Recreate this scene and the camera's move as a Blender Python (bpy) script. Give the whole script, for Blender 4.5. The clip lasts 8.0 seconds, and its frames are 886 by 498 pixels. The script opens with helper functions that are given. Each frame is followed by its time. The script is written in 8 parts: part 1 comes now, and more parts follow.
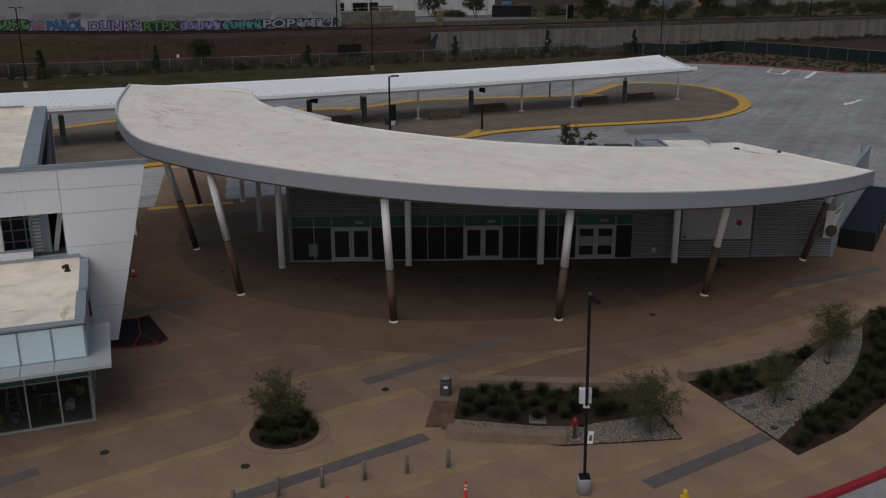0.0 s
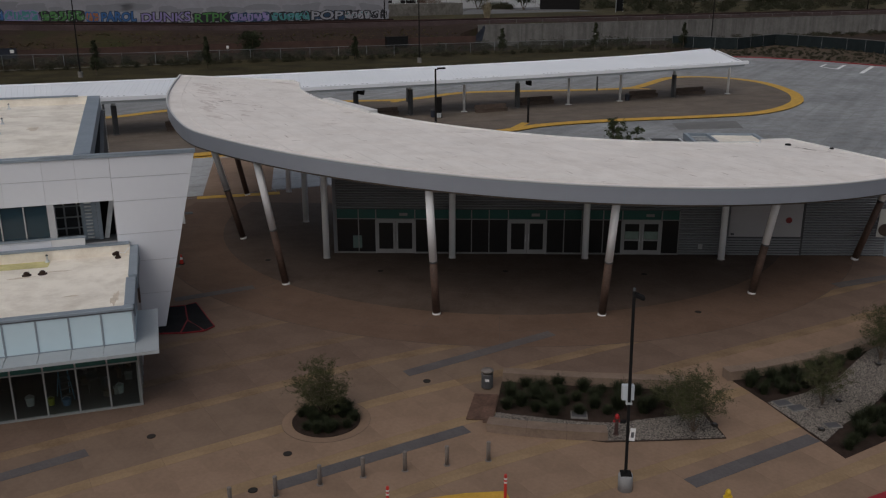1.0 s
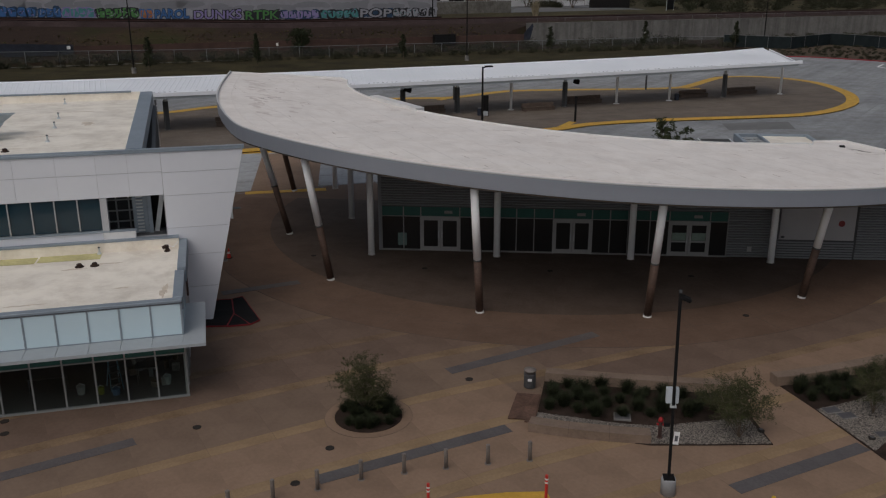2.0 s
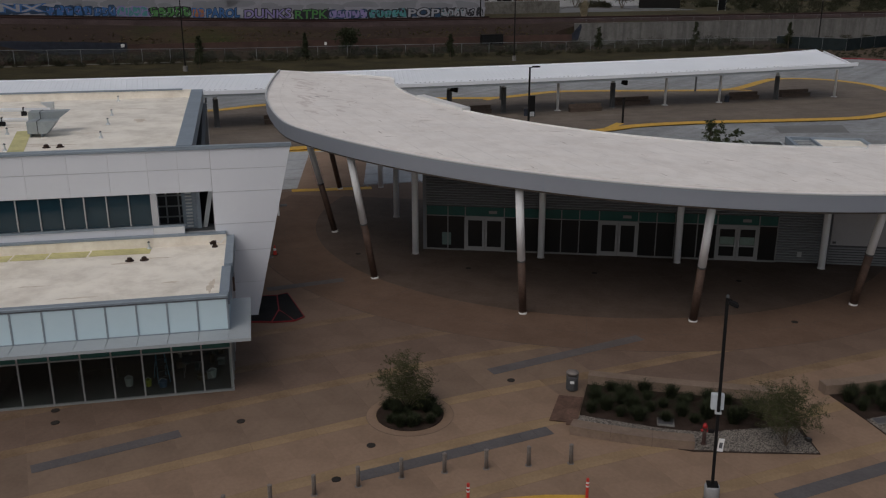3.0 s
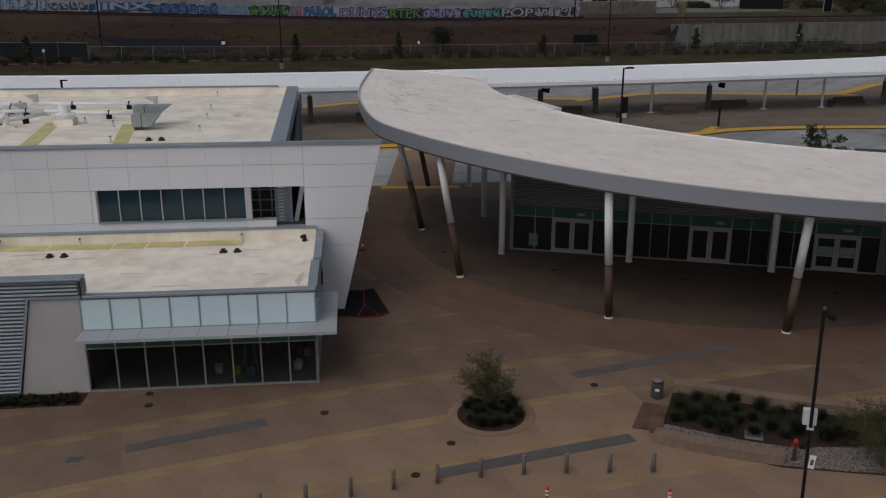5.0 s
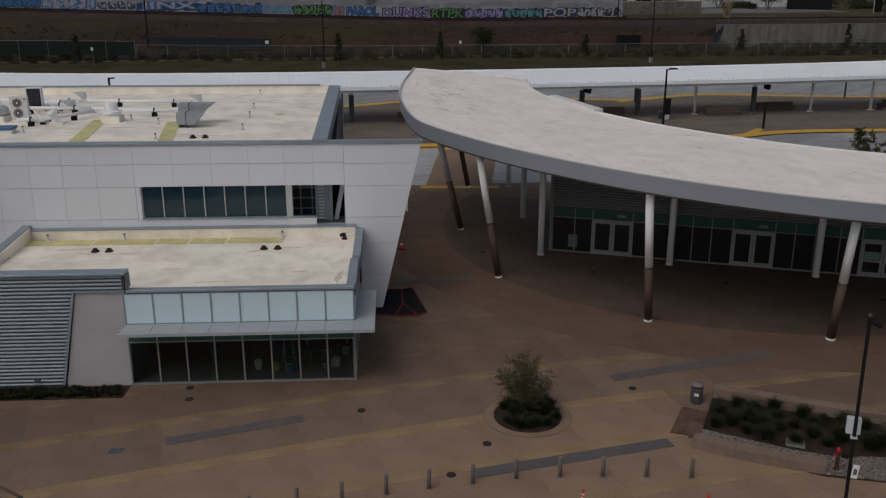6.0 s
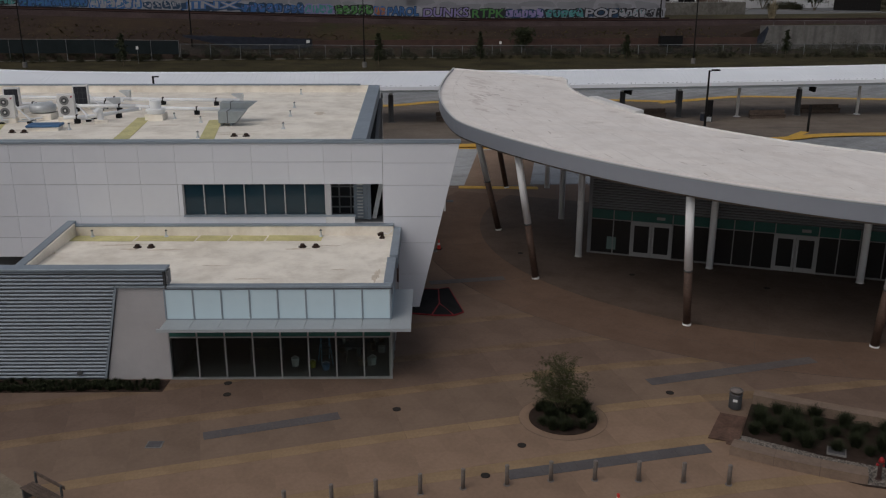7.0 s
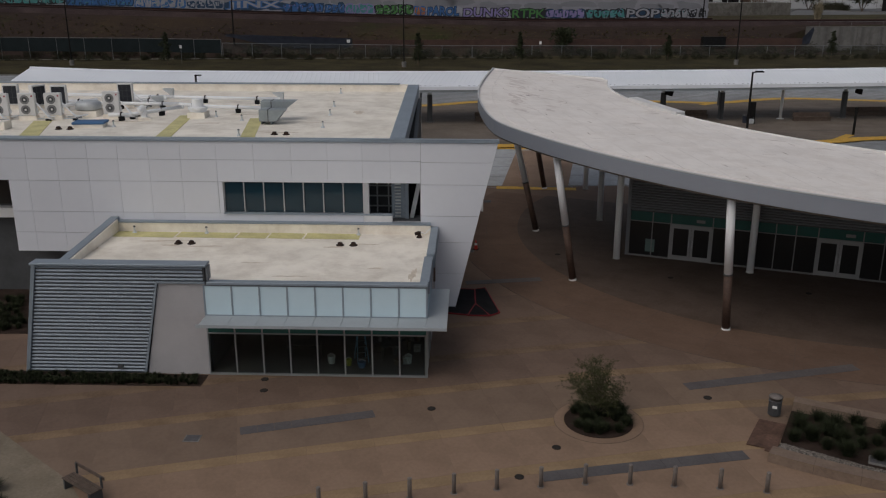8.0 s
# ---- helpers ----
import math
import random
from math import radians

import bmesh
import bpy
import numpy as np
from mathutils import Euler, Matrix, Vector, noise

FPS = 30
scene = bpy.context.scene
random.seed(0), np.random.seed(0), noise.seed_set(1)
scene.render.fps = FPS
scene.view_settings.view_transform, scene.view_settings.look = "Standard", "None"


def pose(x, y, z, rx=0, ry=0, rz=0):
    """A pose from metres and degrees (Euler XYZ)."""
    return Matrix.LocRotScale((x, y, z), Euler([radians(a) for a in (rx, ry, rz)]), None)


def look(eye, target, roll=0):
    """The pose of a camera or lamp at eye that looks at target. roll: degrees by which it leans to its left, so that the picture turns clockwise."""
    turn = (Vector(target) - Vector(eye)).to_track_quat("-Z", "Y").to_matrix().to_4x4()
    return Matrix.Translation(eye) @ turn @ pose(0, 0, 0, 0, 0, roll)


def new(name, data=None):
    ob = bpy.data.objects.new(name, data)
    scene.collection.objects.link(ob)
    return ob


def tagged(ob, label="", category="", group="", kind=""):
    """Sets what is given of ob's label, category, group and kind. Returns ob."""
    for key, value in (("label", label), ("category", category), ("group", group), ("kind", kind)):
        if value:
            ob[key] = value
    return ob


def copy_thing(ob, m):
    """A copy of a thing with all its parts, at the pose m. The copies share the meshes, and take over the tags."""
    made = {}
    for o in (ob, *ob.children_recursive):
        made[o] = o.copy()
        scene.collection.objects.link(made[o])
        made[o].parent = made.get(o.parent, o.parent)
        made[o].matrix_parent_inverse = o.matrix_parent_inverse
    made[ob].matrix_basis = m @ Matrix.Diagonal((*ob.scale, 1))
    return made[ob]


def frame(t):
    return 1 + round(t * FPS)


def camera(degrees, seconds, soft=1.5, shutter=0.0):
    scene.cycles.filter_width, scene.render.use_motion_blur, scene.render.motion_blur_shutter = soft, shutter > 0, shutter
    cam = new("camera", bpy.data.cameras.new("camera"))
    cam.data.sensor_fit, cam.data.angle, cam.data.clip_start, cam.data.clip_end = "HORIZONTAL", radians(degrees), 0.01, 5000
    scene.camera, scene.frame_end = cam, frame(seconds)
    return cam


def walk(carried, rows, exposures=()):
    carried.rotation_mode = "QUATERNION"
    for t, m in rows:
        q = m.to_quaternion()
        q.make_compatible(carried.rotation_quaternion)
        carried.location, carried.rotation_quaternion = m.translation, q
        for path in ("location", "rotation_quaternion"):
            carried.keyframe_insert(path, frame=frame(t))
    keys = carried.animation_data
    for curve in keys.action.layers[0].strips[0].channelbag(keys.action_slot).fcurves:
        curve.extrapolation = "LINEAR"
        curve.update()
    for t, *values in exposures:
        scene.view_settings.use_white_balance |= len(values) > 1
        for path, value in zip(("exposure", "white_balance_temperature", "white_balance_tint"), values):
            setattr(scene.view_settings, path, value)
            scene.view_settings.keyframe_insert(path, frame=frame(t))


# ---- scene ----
cam = camera(53.4, 8.0, soft=1.2)
EYE = (0.0, 0.0, 16.5)
# seconds, yaw to the left, pitch, roll of a hovering camera that pans
PATH = [
    (0, 0.370, -16.746, -0.183),
    (0.5, 1.848, -16.970, -0.151),
    (1, 3.339, -17.208, -0.124),
    (1.5, 4.852, -17.296, -0.120),
    (3, 9.356, -17.331, -0.057),
    (3.5, 10.838, -17.345, -0.035),
    (4, 12.330, -17.350, -0.025),
    (4.5, 13.812, -17.350, -0.016),
    (6, 17.855, -17.367, 0.026),
    (6.5, 19.136, -17.362, 0.033),
    (7, 20.392, -17.356, 0.048),
    (7.5, 21.651, -17.350, 0.059),
    (8, 22.906, -17.363, 0.079),
]


def aim(yaw, pitch):
    y, p = radians(yaw), radians(pitch)
    return (EYE[0] - math.sin(y) * math.cos(p), EYE[1] + math.cos(y) * math.cos(p), EYE[2] + math.sin(p))


walk(cam, [(t, look(EYE, aim(yaw, pitch), roll)) for t, yaw, pitch, roll in PATH], [(0.0, -0.71), (8.0, -0.71)])

# ---- light: a grey, overcast sky ----
world = bpy.data.worlds.new("sky")
scene.world = world
world.use_nodes = True
wn = world.node_tree.nodes
sky = wn.new("ShaderNodeTexSky")
sky.sky_type = "NISHITA"
sky.sun_disc = False
sky.sun_elevation, sky.sun_rotation = radians(51), radians(202)
sky.air_density, sky.dust_density, sky.ozone_density = 1.0, 4.0, 1.0
grey = wn.new("ShaderNodeHueSaturation")
grey.inputs["Saturation"].default_value = 0.55
world.node_tree.links.new(sky.outputs[0], grey.inputs["Color"])
world.node_tree.links.new(grey.outputs[0], wn["Background"].inputs["Color"])
wn["Background"].inputs["Strength"].default_value = 0.12
sun = new("sun", bpy.data.lights.new("sun", "SUN"))
sun.data.energy, sun.data.angle, sun.data.color = 0.68, radians(45), (1.0, 0.97, 0.94)
sun.matrix_world = look((0, 0, 42.5), (13.0, 32.1, 0))


# ---- materials ----
def mat(name, color, rough=0.8, scale=1.5, var=0.18, fine=18.0, bump=0.15, metal=0.0, spec=0.4, tone=None, dist=0.01, stain=0.0, rnd=0.0):
    """A surface with broad patches, fine grain, stains and relief."""
    m = bpy.data.materials.new(name)
    m.use_nodes = True
    n, l = m.node_tree.nodes, m.node_tree.links
    b = n["Principled BSDF"]
    b.inputs["Roughness"].default_value = rough
    b.inputs["Metallic"].default_value = metal
    b.inputs["Specular IOR Level"].default_value = spec
    co = n.new("ShaderNodeTexCoord")
    broad, grain = n.new("ShaderNodeTexNoise"), n.new("ShaderNodeTexNoise")
    for tex, s, d in ((broad, scale, 6.0), (grain, fine, 4.0)):
        tex.inputs["Scale"].default_value, tex.inputs["Detail"].default_value = s, d
        tex.inputs["Roughness"].default_value = 0.62
        l.new(co.outputs["Object"], tex.inputs["Vector"])
    ramp = n.new("ShaderNodeValToRGB")
    dark = tone or tuple(c * (1 - 1.6 * var) for c in color)
    lite = tuple(min(1, c * (1 + var)) for c in color)
    ramp.color_ramp.elements[0].position, ramp.color_ramp.elements[1].position = 0.3, 0.68
    ramp.color_ramp.elements[0].color, ramp.color_ramp.elements[1].color = (*dark, 1), (*lite, 1)
    l.new(broad.outputs["Fac"], ramp.inputs["Fac"])
    mix = n.new("ShaderNodeMixRGB")
    mix.blend_type, mix.inputs["Fac"].default_value = "OVERLAY", min(1.0, 2.4 * var)
    l.new(ramp.outputs["Color"], mix.inputs["Color1"])
    l.new(grain.outputs["Fac"], mix.inputs["Color2"])
    out = mix.outputs["Color"]
    if stain:
        st = n.new("ShaderNodeTexNoise")
        st.inputs["Scale"].default_value, st.inputs["Detail"].default_value = 0.6, 12.0
        st.inputs["Distortion"].default_value, st.inputs["Roughness"].default_value = 0.15, 0.74
        l.new(co.outputs["Object"], st.inputs["Vector"])
        sr = n.new("ShaderNodeValToRGB")
        sr.color_ramp.elements[0].position, sr.color_ramp.elements[1].position = 0.36, 0.56
        sr.color_ramp.elements[0].color, sr.color_ramp.elements[1].color = (1 - stain, 1 - 1.15 * stain, 1 - 1.3 * stain, 1), (1, 1, 1, 1)
        l.new(st.outputs["Fac"], sr.inputs["Fac"])
        mu = n.new("ShaderNodeMixRGB")
        mu.blend_type, mu.inputs["Fac"].default_value = "MULTIPLY", 1.0
        l.new(out, mu.inputs["Color1"])
        l.new(sr.outputs["Color"], mu.inputs["Color2"])
        out = mu.outputs["Color"]
    if rnd:
        oi, hs, mr = n.new("ShaderNodeObjectInfo"), n.new("ShaderNodeHueSaturation"), n.new("ShaderNodeMapRange")
        mr.inputs["To Min"].default_value, mr.inputs["To Max"].default_value = 1 - rnd, 1 + rnd
        l.new(oi.outputs["Random"], mr.inputs["Value"])
        l.new(mr.outputs["Result"], hs.inputs["Value"])
        l.new(out, hs.inputs["Color"])
        out = hs.outputs["Color"]
    l.new(out, b.inputs["Base Color"])
    if bump:
        bp = n.new("ShaderNodeBump")
        bp.inputs["Strength"].default_value, bp.inputs["Distance"].default_value = bump, dist
        l.new(grain.outputs["Fac"], bp.inputs["Height"])
        l.new(bp.outputs["Normal"], b.inputs["Normal"])
    return m


def glass_mat(name, tint, rough=0.02):
    m = bpy.data.materials.new(name)
    m.use_nodes = True
    b = m.node_tree.nodes["Principled BSDF"]
    b.inputs["Base Color"].default_value = (*tint, 1)
    b.inputs["Roughness"].default_value = rough
    b.inputs["Transmission Weight"].default_value = 1.0
    b.inputs["IOR"].default_value = 1.28
    return m

# ---- surfaces ----
PAVE = mat("brown_concrete", (0.182, 0.122, 0.089), 0.85, 0.25, 0.07, 6.0, 0.1, stain=0.1, spec=0.25)
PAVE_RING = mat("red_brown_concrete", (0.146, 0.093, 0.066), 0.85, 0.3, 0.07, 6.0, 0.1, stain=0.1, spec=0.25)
# darker concrete, with some of the roof's shade put into its colour
PAVE_IN = mat("dark_concrete_part_shade", (0.103, 0.075, 0.060), 0.85, 0.3, 0.1, 6.0, 0.1, stain=0.16, spec=0.25)
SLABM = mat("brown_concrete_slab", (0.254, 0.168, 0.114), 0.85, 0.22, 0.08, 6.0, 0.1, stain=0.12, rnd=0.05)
# darker copies of slab and band: concrete tone plus some painted shade
SLABD = mat("dark_brown_slab_part_shade", (0.152, 0.101, 0.074), 0.85, 0.22, 0.08, 6.0, 0.1, stain=0.12, rnd=0.05)
SLABK = mat("mid_brown_slab_part_shade", (0.190, 0.130, 0.092), 0.85, 0.22, 0.08, 6.0, 0.1, stain=0.12, rnd=0.05)
BANDD = mat("tan_band_part_shade", (0.185, 0.126, 0.083), 0.85, 0.5, 0.12, 8.0, 0.1, stain=0.2, spec=0.25)
BANDK = mat("mid_tan_band_part_shade", (0.232, 0.158, 0.096), 0.85, 0.5, 0.12, 8.0, 0.1, stain=0.2, spec=0.25)
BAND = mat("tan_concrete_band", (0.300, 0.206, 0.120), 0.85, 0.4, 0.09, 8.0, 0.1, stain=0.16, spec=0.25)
PAVER = mat("blue_grey_strip_paver", (0.102, 0.092, 0.092), 0.8, 0.8, 0.12, 9.0, 0.1)
GREYSTRIP = mat("blue_grey_paver", (0.086, 0.083, 0.088), 0.8, 1.2, 0.15, 14.0, 0.2)
JOINT = mat("joint_filler", (0.105, 0.08, 0.064), 0.9, 2.0, 0.1)
LOT = mat("grey_concrete", (0.325, 0.335, 0.345), 0.85, 0.09, 0.13, 3.0, 0.05, stain=0.22, spec=0.25)
LOTJOINT = mat("lot_joint", (0.225, 0.23, 0.235), 0.9, 1.0, 0.1)
ISLAND = mat("island_concrete", (0.165, 0.135, 0.11), 0.85, 0.2, 0.14, 5.0, 0.05, stain=0.15, spec=0.25)
YELLOW = mat("yellow_tactile", (0.55, 0.32, 0.045), 0.7, 1.5, 0.12, 20.0, 0.2)
RED = mat("red_kerb_paint", (0.29, 0.013, 0.022), 0.6, 2.0, 0.15)
SOIL = mat("dry_soil_and_grass", (0.066, 0.043, 0.034), 0.95, 0.06, 0.3, 0.9, 0.5, tone=(0.040, 0.032, 0.021), dist=0.2, stain=0.3, spec=0.1)
GRASS = mat("rough_grass", (0.048, 0.040, 0.020), 0.95, 0.15, 0.35, 2.5, 0.6, dist=0.1, spec=0.1)
MULCH = mat("bark_mulch", (0.043, 0.029, 0.023), 0.95, 1.5, 0.3, 30.0, 0.8, dist=0.03, spec=0.1)
BALLAST = mat("track_ballast", (0.050, 0.035, 0.034), 0.95, 0.2, 0.25, 3.0, 0.6, dist=0.1, spec=0.1)
CONC = mat("pale_concrete", (0.20, 0.192, 0.183), 0.85, 0.3, 0.12, 5.0, 0.1, stain=0.2, spec=0.1)
CONCWARM = mat("tan_cast_concrete", (0.205, 0.148, 0.112), 0.85, 0.6, 0.12, 9.0, 0.15, stain=0.12)
ROOFW = mat("white_roof_membrane", (0.87, 0.815, 0.77), 0.75, 0.4, 0.04, 7.0, 0.04, stain=0.10)
ROOFC = mat("cream_roof_membrane", (0.88, 0.82, 0.725), 0.75, 0.3, 0.06, 5.0, 0.04, stain=0.16)
SEAM = mat("roof_seam", (0.79, 0.735, 0.69), 0.8, 0.8, 0.1)
FASCIA = mat("grey_metal_fascia", (0.285, 0.30, 0.34), 0.5, 0.3, 0.015, 3.0, 0.03, metal=0.3)
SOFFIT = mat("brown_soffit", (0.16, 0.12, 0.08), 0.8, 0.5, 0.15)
CORR = mat("grey_corrugated_metal", (0.25, 0.29, 0.335), 0.5, 0.4, 0.02, 5.0, 0.0, metal=0.1)
CORRD = mat("dark_corrugated_metal", (0.22, 0.225, 0.24), 0.5, 0.4, 0.02, 5.0, 0.0, metal=0.15)
PANEL = mat("white_wall_panel", (0.65, 0.66, 0.70), 0.6, 0.2, 0.02, 3.0, 0.02, rnd=0.03)
STUCCO = mat("pale_grey_stucco", (0.40, 0.385, 0.39), 0.9, 0.7, 0.05, 30.0, 0.3)
COPING = mat("blue_grey_coping", (0.27, 0.315, 0.36), 0.5, 0.5, 0.06, 5.0, 0.03, metal=0.3)
ALU = mat("aluminium_frame", (0.47, 0.47, 0.475), 0.45, 2.0, 0.04, 9.0, 0.0, metal=0.4)
SHOPALU = mat("grey_anodised_frame", (0.27, 0.28, 0.285), 0.5, 2.0, 0.05, 9.0, 0.0, metal=0.4)
WHITE = mat("white_paint", (0.72, 0.71, 0.70), 0.55, 0.8, 0.05, 8.0, 0.03, stain=0.06)
CANOPY = mat("white_ribbed_metal", (0.85, 0.87, 0.91), 0.5, 0.1, 0.03, 2.0, 0.0)
BROWNCOL = mat("brown_column_cladding", (0.09, 0.054, 0.04), 0.7, 1.5, 0.2, 12.0, 0.1)
DARKGREY = mat("dark_grey_cladding", (0.07, 0.072, 0.075), 0.6, 1.0, 0.12)
BLACK = mat("black_metal", (0.014, 0.013, 0.013), 0.75, 2.0, 0.1, spec=0.08)
RUBBER = mat("black_rubber", (0.015, 0.015, 0.016), 0.85, 2.0, 0.15, spec=0.1)
GREEN = mat("teal_spandrel_glass", (0.028, 0.10, 0.088), 0.2, 0.6, 0.05, 4.0, 0.0)
FROST = mat("frosted_pale_blue_glass", (0.55, 0.68, 0.74), 0.25, 0.3, 0.02, 3.0, 0.0)
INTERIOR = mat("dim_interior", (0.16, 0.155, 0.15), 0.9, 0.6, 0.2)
GLASS = glass_mat("tinted_window_glass", (0.62, 0.70, 0.69))
BANDGLASS = mat("teal_tinted_glass", (0.008, 0.029, 0.043), 0.08, 0.4, 0.05, 3.0, 0.0, spec=0.5)
WIRE = mat("dull_fence_wire", (0.17, 0.175, 0.18), 0.7, 1.0, 0.1, spec=0.2)
RETW = mat("streaked_wall_concrete", (0.19, 0.183, 0.174), 0.9, 0.25, 0.08, 2.0, 0.1, stain=0.12, spec=0.1)
AWN = mat("pale_grey_awning_metal", (0.37, 0.40, 0.42), 0.5, 0.5, 0.03, 5.0, 0.0, metal=0.1)
PIPEW = mat("white_pipe_jacket", (0.82, 0.83, 0.84), 0.45, 2.0, 0.03, 9.0, 0.0)
COLW = mat("white_column_paint", (0.89, 0.89, 0.90), 0.5, 0.8, 0.02, 8.0, 0.0)
DARKGLASS = mat("dark_tinted_glass", (0.022, 0.021, 0.021), 0.06, 0.4, 0.05, 3.0, 0.0, spec=0.5)
GALV = mat("galvanised_steel", (0.56, 0.58, 0.59), 0.45, 2.0, 0.08, 10.0, 0.03, metal=0.3)
OLIVE = mat("olive_walkway_pad", (0.58, 0.53, 0.26), 0.85, 1.0, 0.14, 9.0, 0.1)
BLUE = mat("blue_cover", (0.05, 0.13, 0.27), 0.6, 1.0, 0.1)
GRAVEL = mat("pale_river_gravel", (0.088, 0.076, 0.066), 0.9, 8.0, 0.3, 30.0, 0.5, spec=0.1)
STONE = mat("river_stone", (0.42, 0.40, 0.38), 0.8, 2.0, 0.2, 9.0, 0.1)
WOOD = mat("weathered_brown_wood", (0.105, 0.075, 0.058), 0.8, 3.0, 0.2, 20.0, 0.2)
PLY = mat("worn_brown_board", (0.118, 0.066, 0.046), 0.85, 1.2, 0.25, 8.0, 0.15, stain=0.2)
LEAF = mat("olive_green_leaves", (0.052, 0.057, 0.023), 0.7, 1.2, 0.22, 6.0, 0.0, spec=0.1)
LEAFD = mat("dark_green_leaves", (0.034, 0.040, 0.021), 0.75, 1.2, 0.35, 6.0, 0.0, spec=0.1)
BARK = mat("grey_brown_bark", (0.13, 0.10, 0.075), 0.9, 4.0, 0.25, 20.0, 0.3, spec=0.1)
NAVY = mat("dark_blue_fabric", (0.035, 0.04, 0.055), 0.8, 1.0, 0.15, spec=0.1)
IRON = mat("cast_iron", (0.034, 0.03, 0.027), 0.8, 3.0, 0.15, spec=0.1)
ORANGE = mat("orange_plastic", (0.5, 0.035, 0.025), 0.5, 3.0, 0.06)
FENCEG = mat("green_fence_screen", (0.018, 0.024, 0.026), 0.85, 0.5, 0.15, spec=0.1)
WALLW = mat("white_painted_wall", (0.295, 0.29, 0.32), 0.85, 0.05, 0.07, 0.5, 0.03, stain=0.08, spec=0.1)


def streaks(m, turn, long_, wide, tall_, lo, hi, dark):
    """Long faint marks laid over a surface, drawn out along one direction."""
    n, l = m.node_tree.nodes, m.node_tree.links
    b = n["Principled BSDF"]
    src = b.inputs["Base Color"].links[0].from_socket
    co, com, tex, rp, mx = n.new("ShaderNodeTexCoord"), n.new("ShaderNodeCombineXYZ"), n.new("ShaderNodeTexNoise"), n.new("ShaderNodeValToRGB"), n.new("ShaderNodeMixRGB")
    c, q = math.cos(radians(turn)), math.sin(radians(turn))
    for k, axis in enumerate(((c / long_, q / long_, 0), (-q / wide, c / wide, 0), (0, 0, 1 / tall_))):
        dot = n.new("ShaderNodeVectorMath")
        dot.operation = "DOT_PRODUCT"
        dot.inputs[1].default_value = axis
        l.new(co.outputs["Object"], dot.inputs[0])
        l.new(dot.outputs["Value"], com.inputs[k])
    tex.inputs["Scale"].default_value, tex.inputs["Detail"].default_value, tex.inputs["Roughness"].default_value = 1.0, 4.0, 0.55
    rp.color_ramp.elements[0].position, rp.color_ramp.elements[1].position = lo, hi
    rp.color_ramp.elements[0].color, rp.color_ramp.elements[1].color = (dark, dark, dark, 1), (1, 1, 1, 1)
    mx.blend_type, mx.inputs["Fac"].default_value = "MULTIPLY", 1.0
    l.new(com.outputs["Vector"], tex.inputs["Vector"])
    l.new(tex.outputs["Fac"], rp.inputs["Fac"])
    l.new(src, mx.inputs["Color1"])
    l.new(rp.outputs["Color"], mx.inputs["Color2"])
    l.new(mx.outputs["Color"], b.inputs["Base Color"])


streaks(LOT, 62, 60.0, 1.6, 1.0, 0.36, 0.60, 0.83)
streaks(LOT, 62, 14.0, 6.0, 1.0, 0.38, 0.56, 0.86)
streaks(RETW, 27, 1.4, 1.4, 16.0, 0.36, 0.62, 0.72)
streaks(ISLAND, 27, 14.0, 0.8, 1.0, 0.34, 0.54, 0.85)


def bank_material():
    """Dry bank: reddish soil with straw, green and bare patches."""
    m = SOIL
    n, l = m.node_tree.nodes, m.node_tree.links
    b = n["Principled BSDF"]
    co = n.new("ShaderNodeTexCoord")
    out = None
    for scale, lo, hi, col in ((0.02, 0.5, 0.62, (0.0518, 0.036, 0.0216)), (0.035, 0.55, 0.66, (0.034, 0.036, 0.014)), (0.22, 0.56, 0.7, (0.030, 0.022, 0.017)), (0.5, 0.58, 0.7, (0.0612, 0.0454, 0.0281)), (1.3, 0.56, 0.66, (0.022, 0.017, 0.013)), (2.2, 0.6, 0.7, (0.072, 0.0562, 0.0374))):
        tex, rp, mx = n.new("ShaderNodeTexNoise"), n.new("ShaderNodeValToRGB"), n.new("ShaderNodeMixRGB")
        tex.inputs["Scale"].default_value, tex.inputs["Detail"].default_value = scale, 8.0
        tex.inputs["Roughness"].default_value = 0.68
        l.new(co.outputs["Object"], tex.inputs["Vector"])
        rp.color_ramp.elements[0].position, rp.color_ramp.elements[1].position = lo, hi
        l.new(tex.outputs["Fac"], rp.inputs["Fac"])
        l.new(rp.outputs["Color"], mx.inputs["Fac"])
        mx.inputs["Color2"].default_value = (*col, 1)
        if out is None:
            mx.inputs["Color1"].default_value = (0.036, 0.0245, 0.020, 1)
        else:
            l.new(out, mx.inputs["Color1"])
        out = mx.outputs["Color"]
    l.new(out, b.inputs["Base Color"])


bank_material()

# ---- building blocks ----
V28, W28 = Vector((0.891, 0.454, 0)), Vector((-0.454, 0.891, 0))


def sw(s, w, z=0.0):
    """A place along (s) and across (w) the line of the railway and the platform."""
    p = V28 * s + W28 * w
    return Vector((p.x, p.y, z))


def link(name, bm, material, parent=None, smooth=False):
    me = bpy.data.meshes.new(name)
    bmesh.ops.recalc_face_normals(bm, faces=bm.faces)
    bm.to_mesh(me)
    bm.free()
    if material:
        me.materials.append(material)
    if smooth:
        me.shade_smooth()
    ob = new(name, me)
    ob.parent = parent
    return ob


def inside(p, poly):
    x, y = p
    hit = False
    for (x0, y0), (x1, y1) in zip(poly, poly[1:] + poly[:1]):
        if (y0 > y) != (y1 > y) and x < x0 + (x1 - x0) * (y - y0) / (y1 - y0):
            hit = not hit
    return hit


def part(name, bm, material, parent, label="", smooth=False):
    ob = link(name, bm, material, parent, smooth)
    if label:
        ob["label"] = label
    return ob


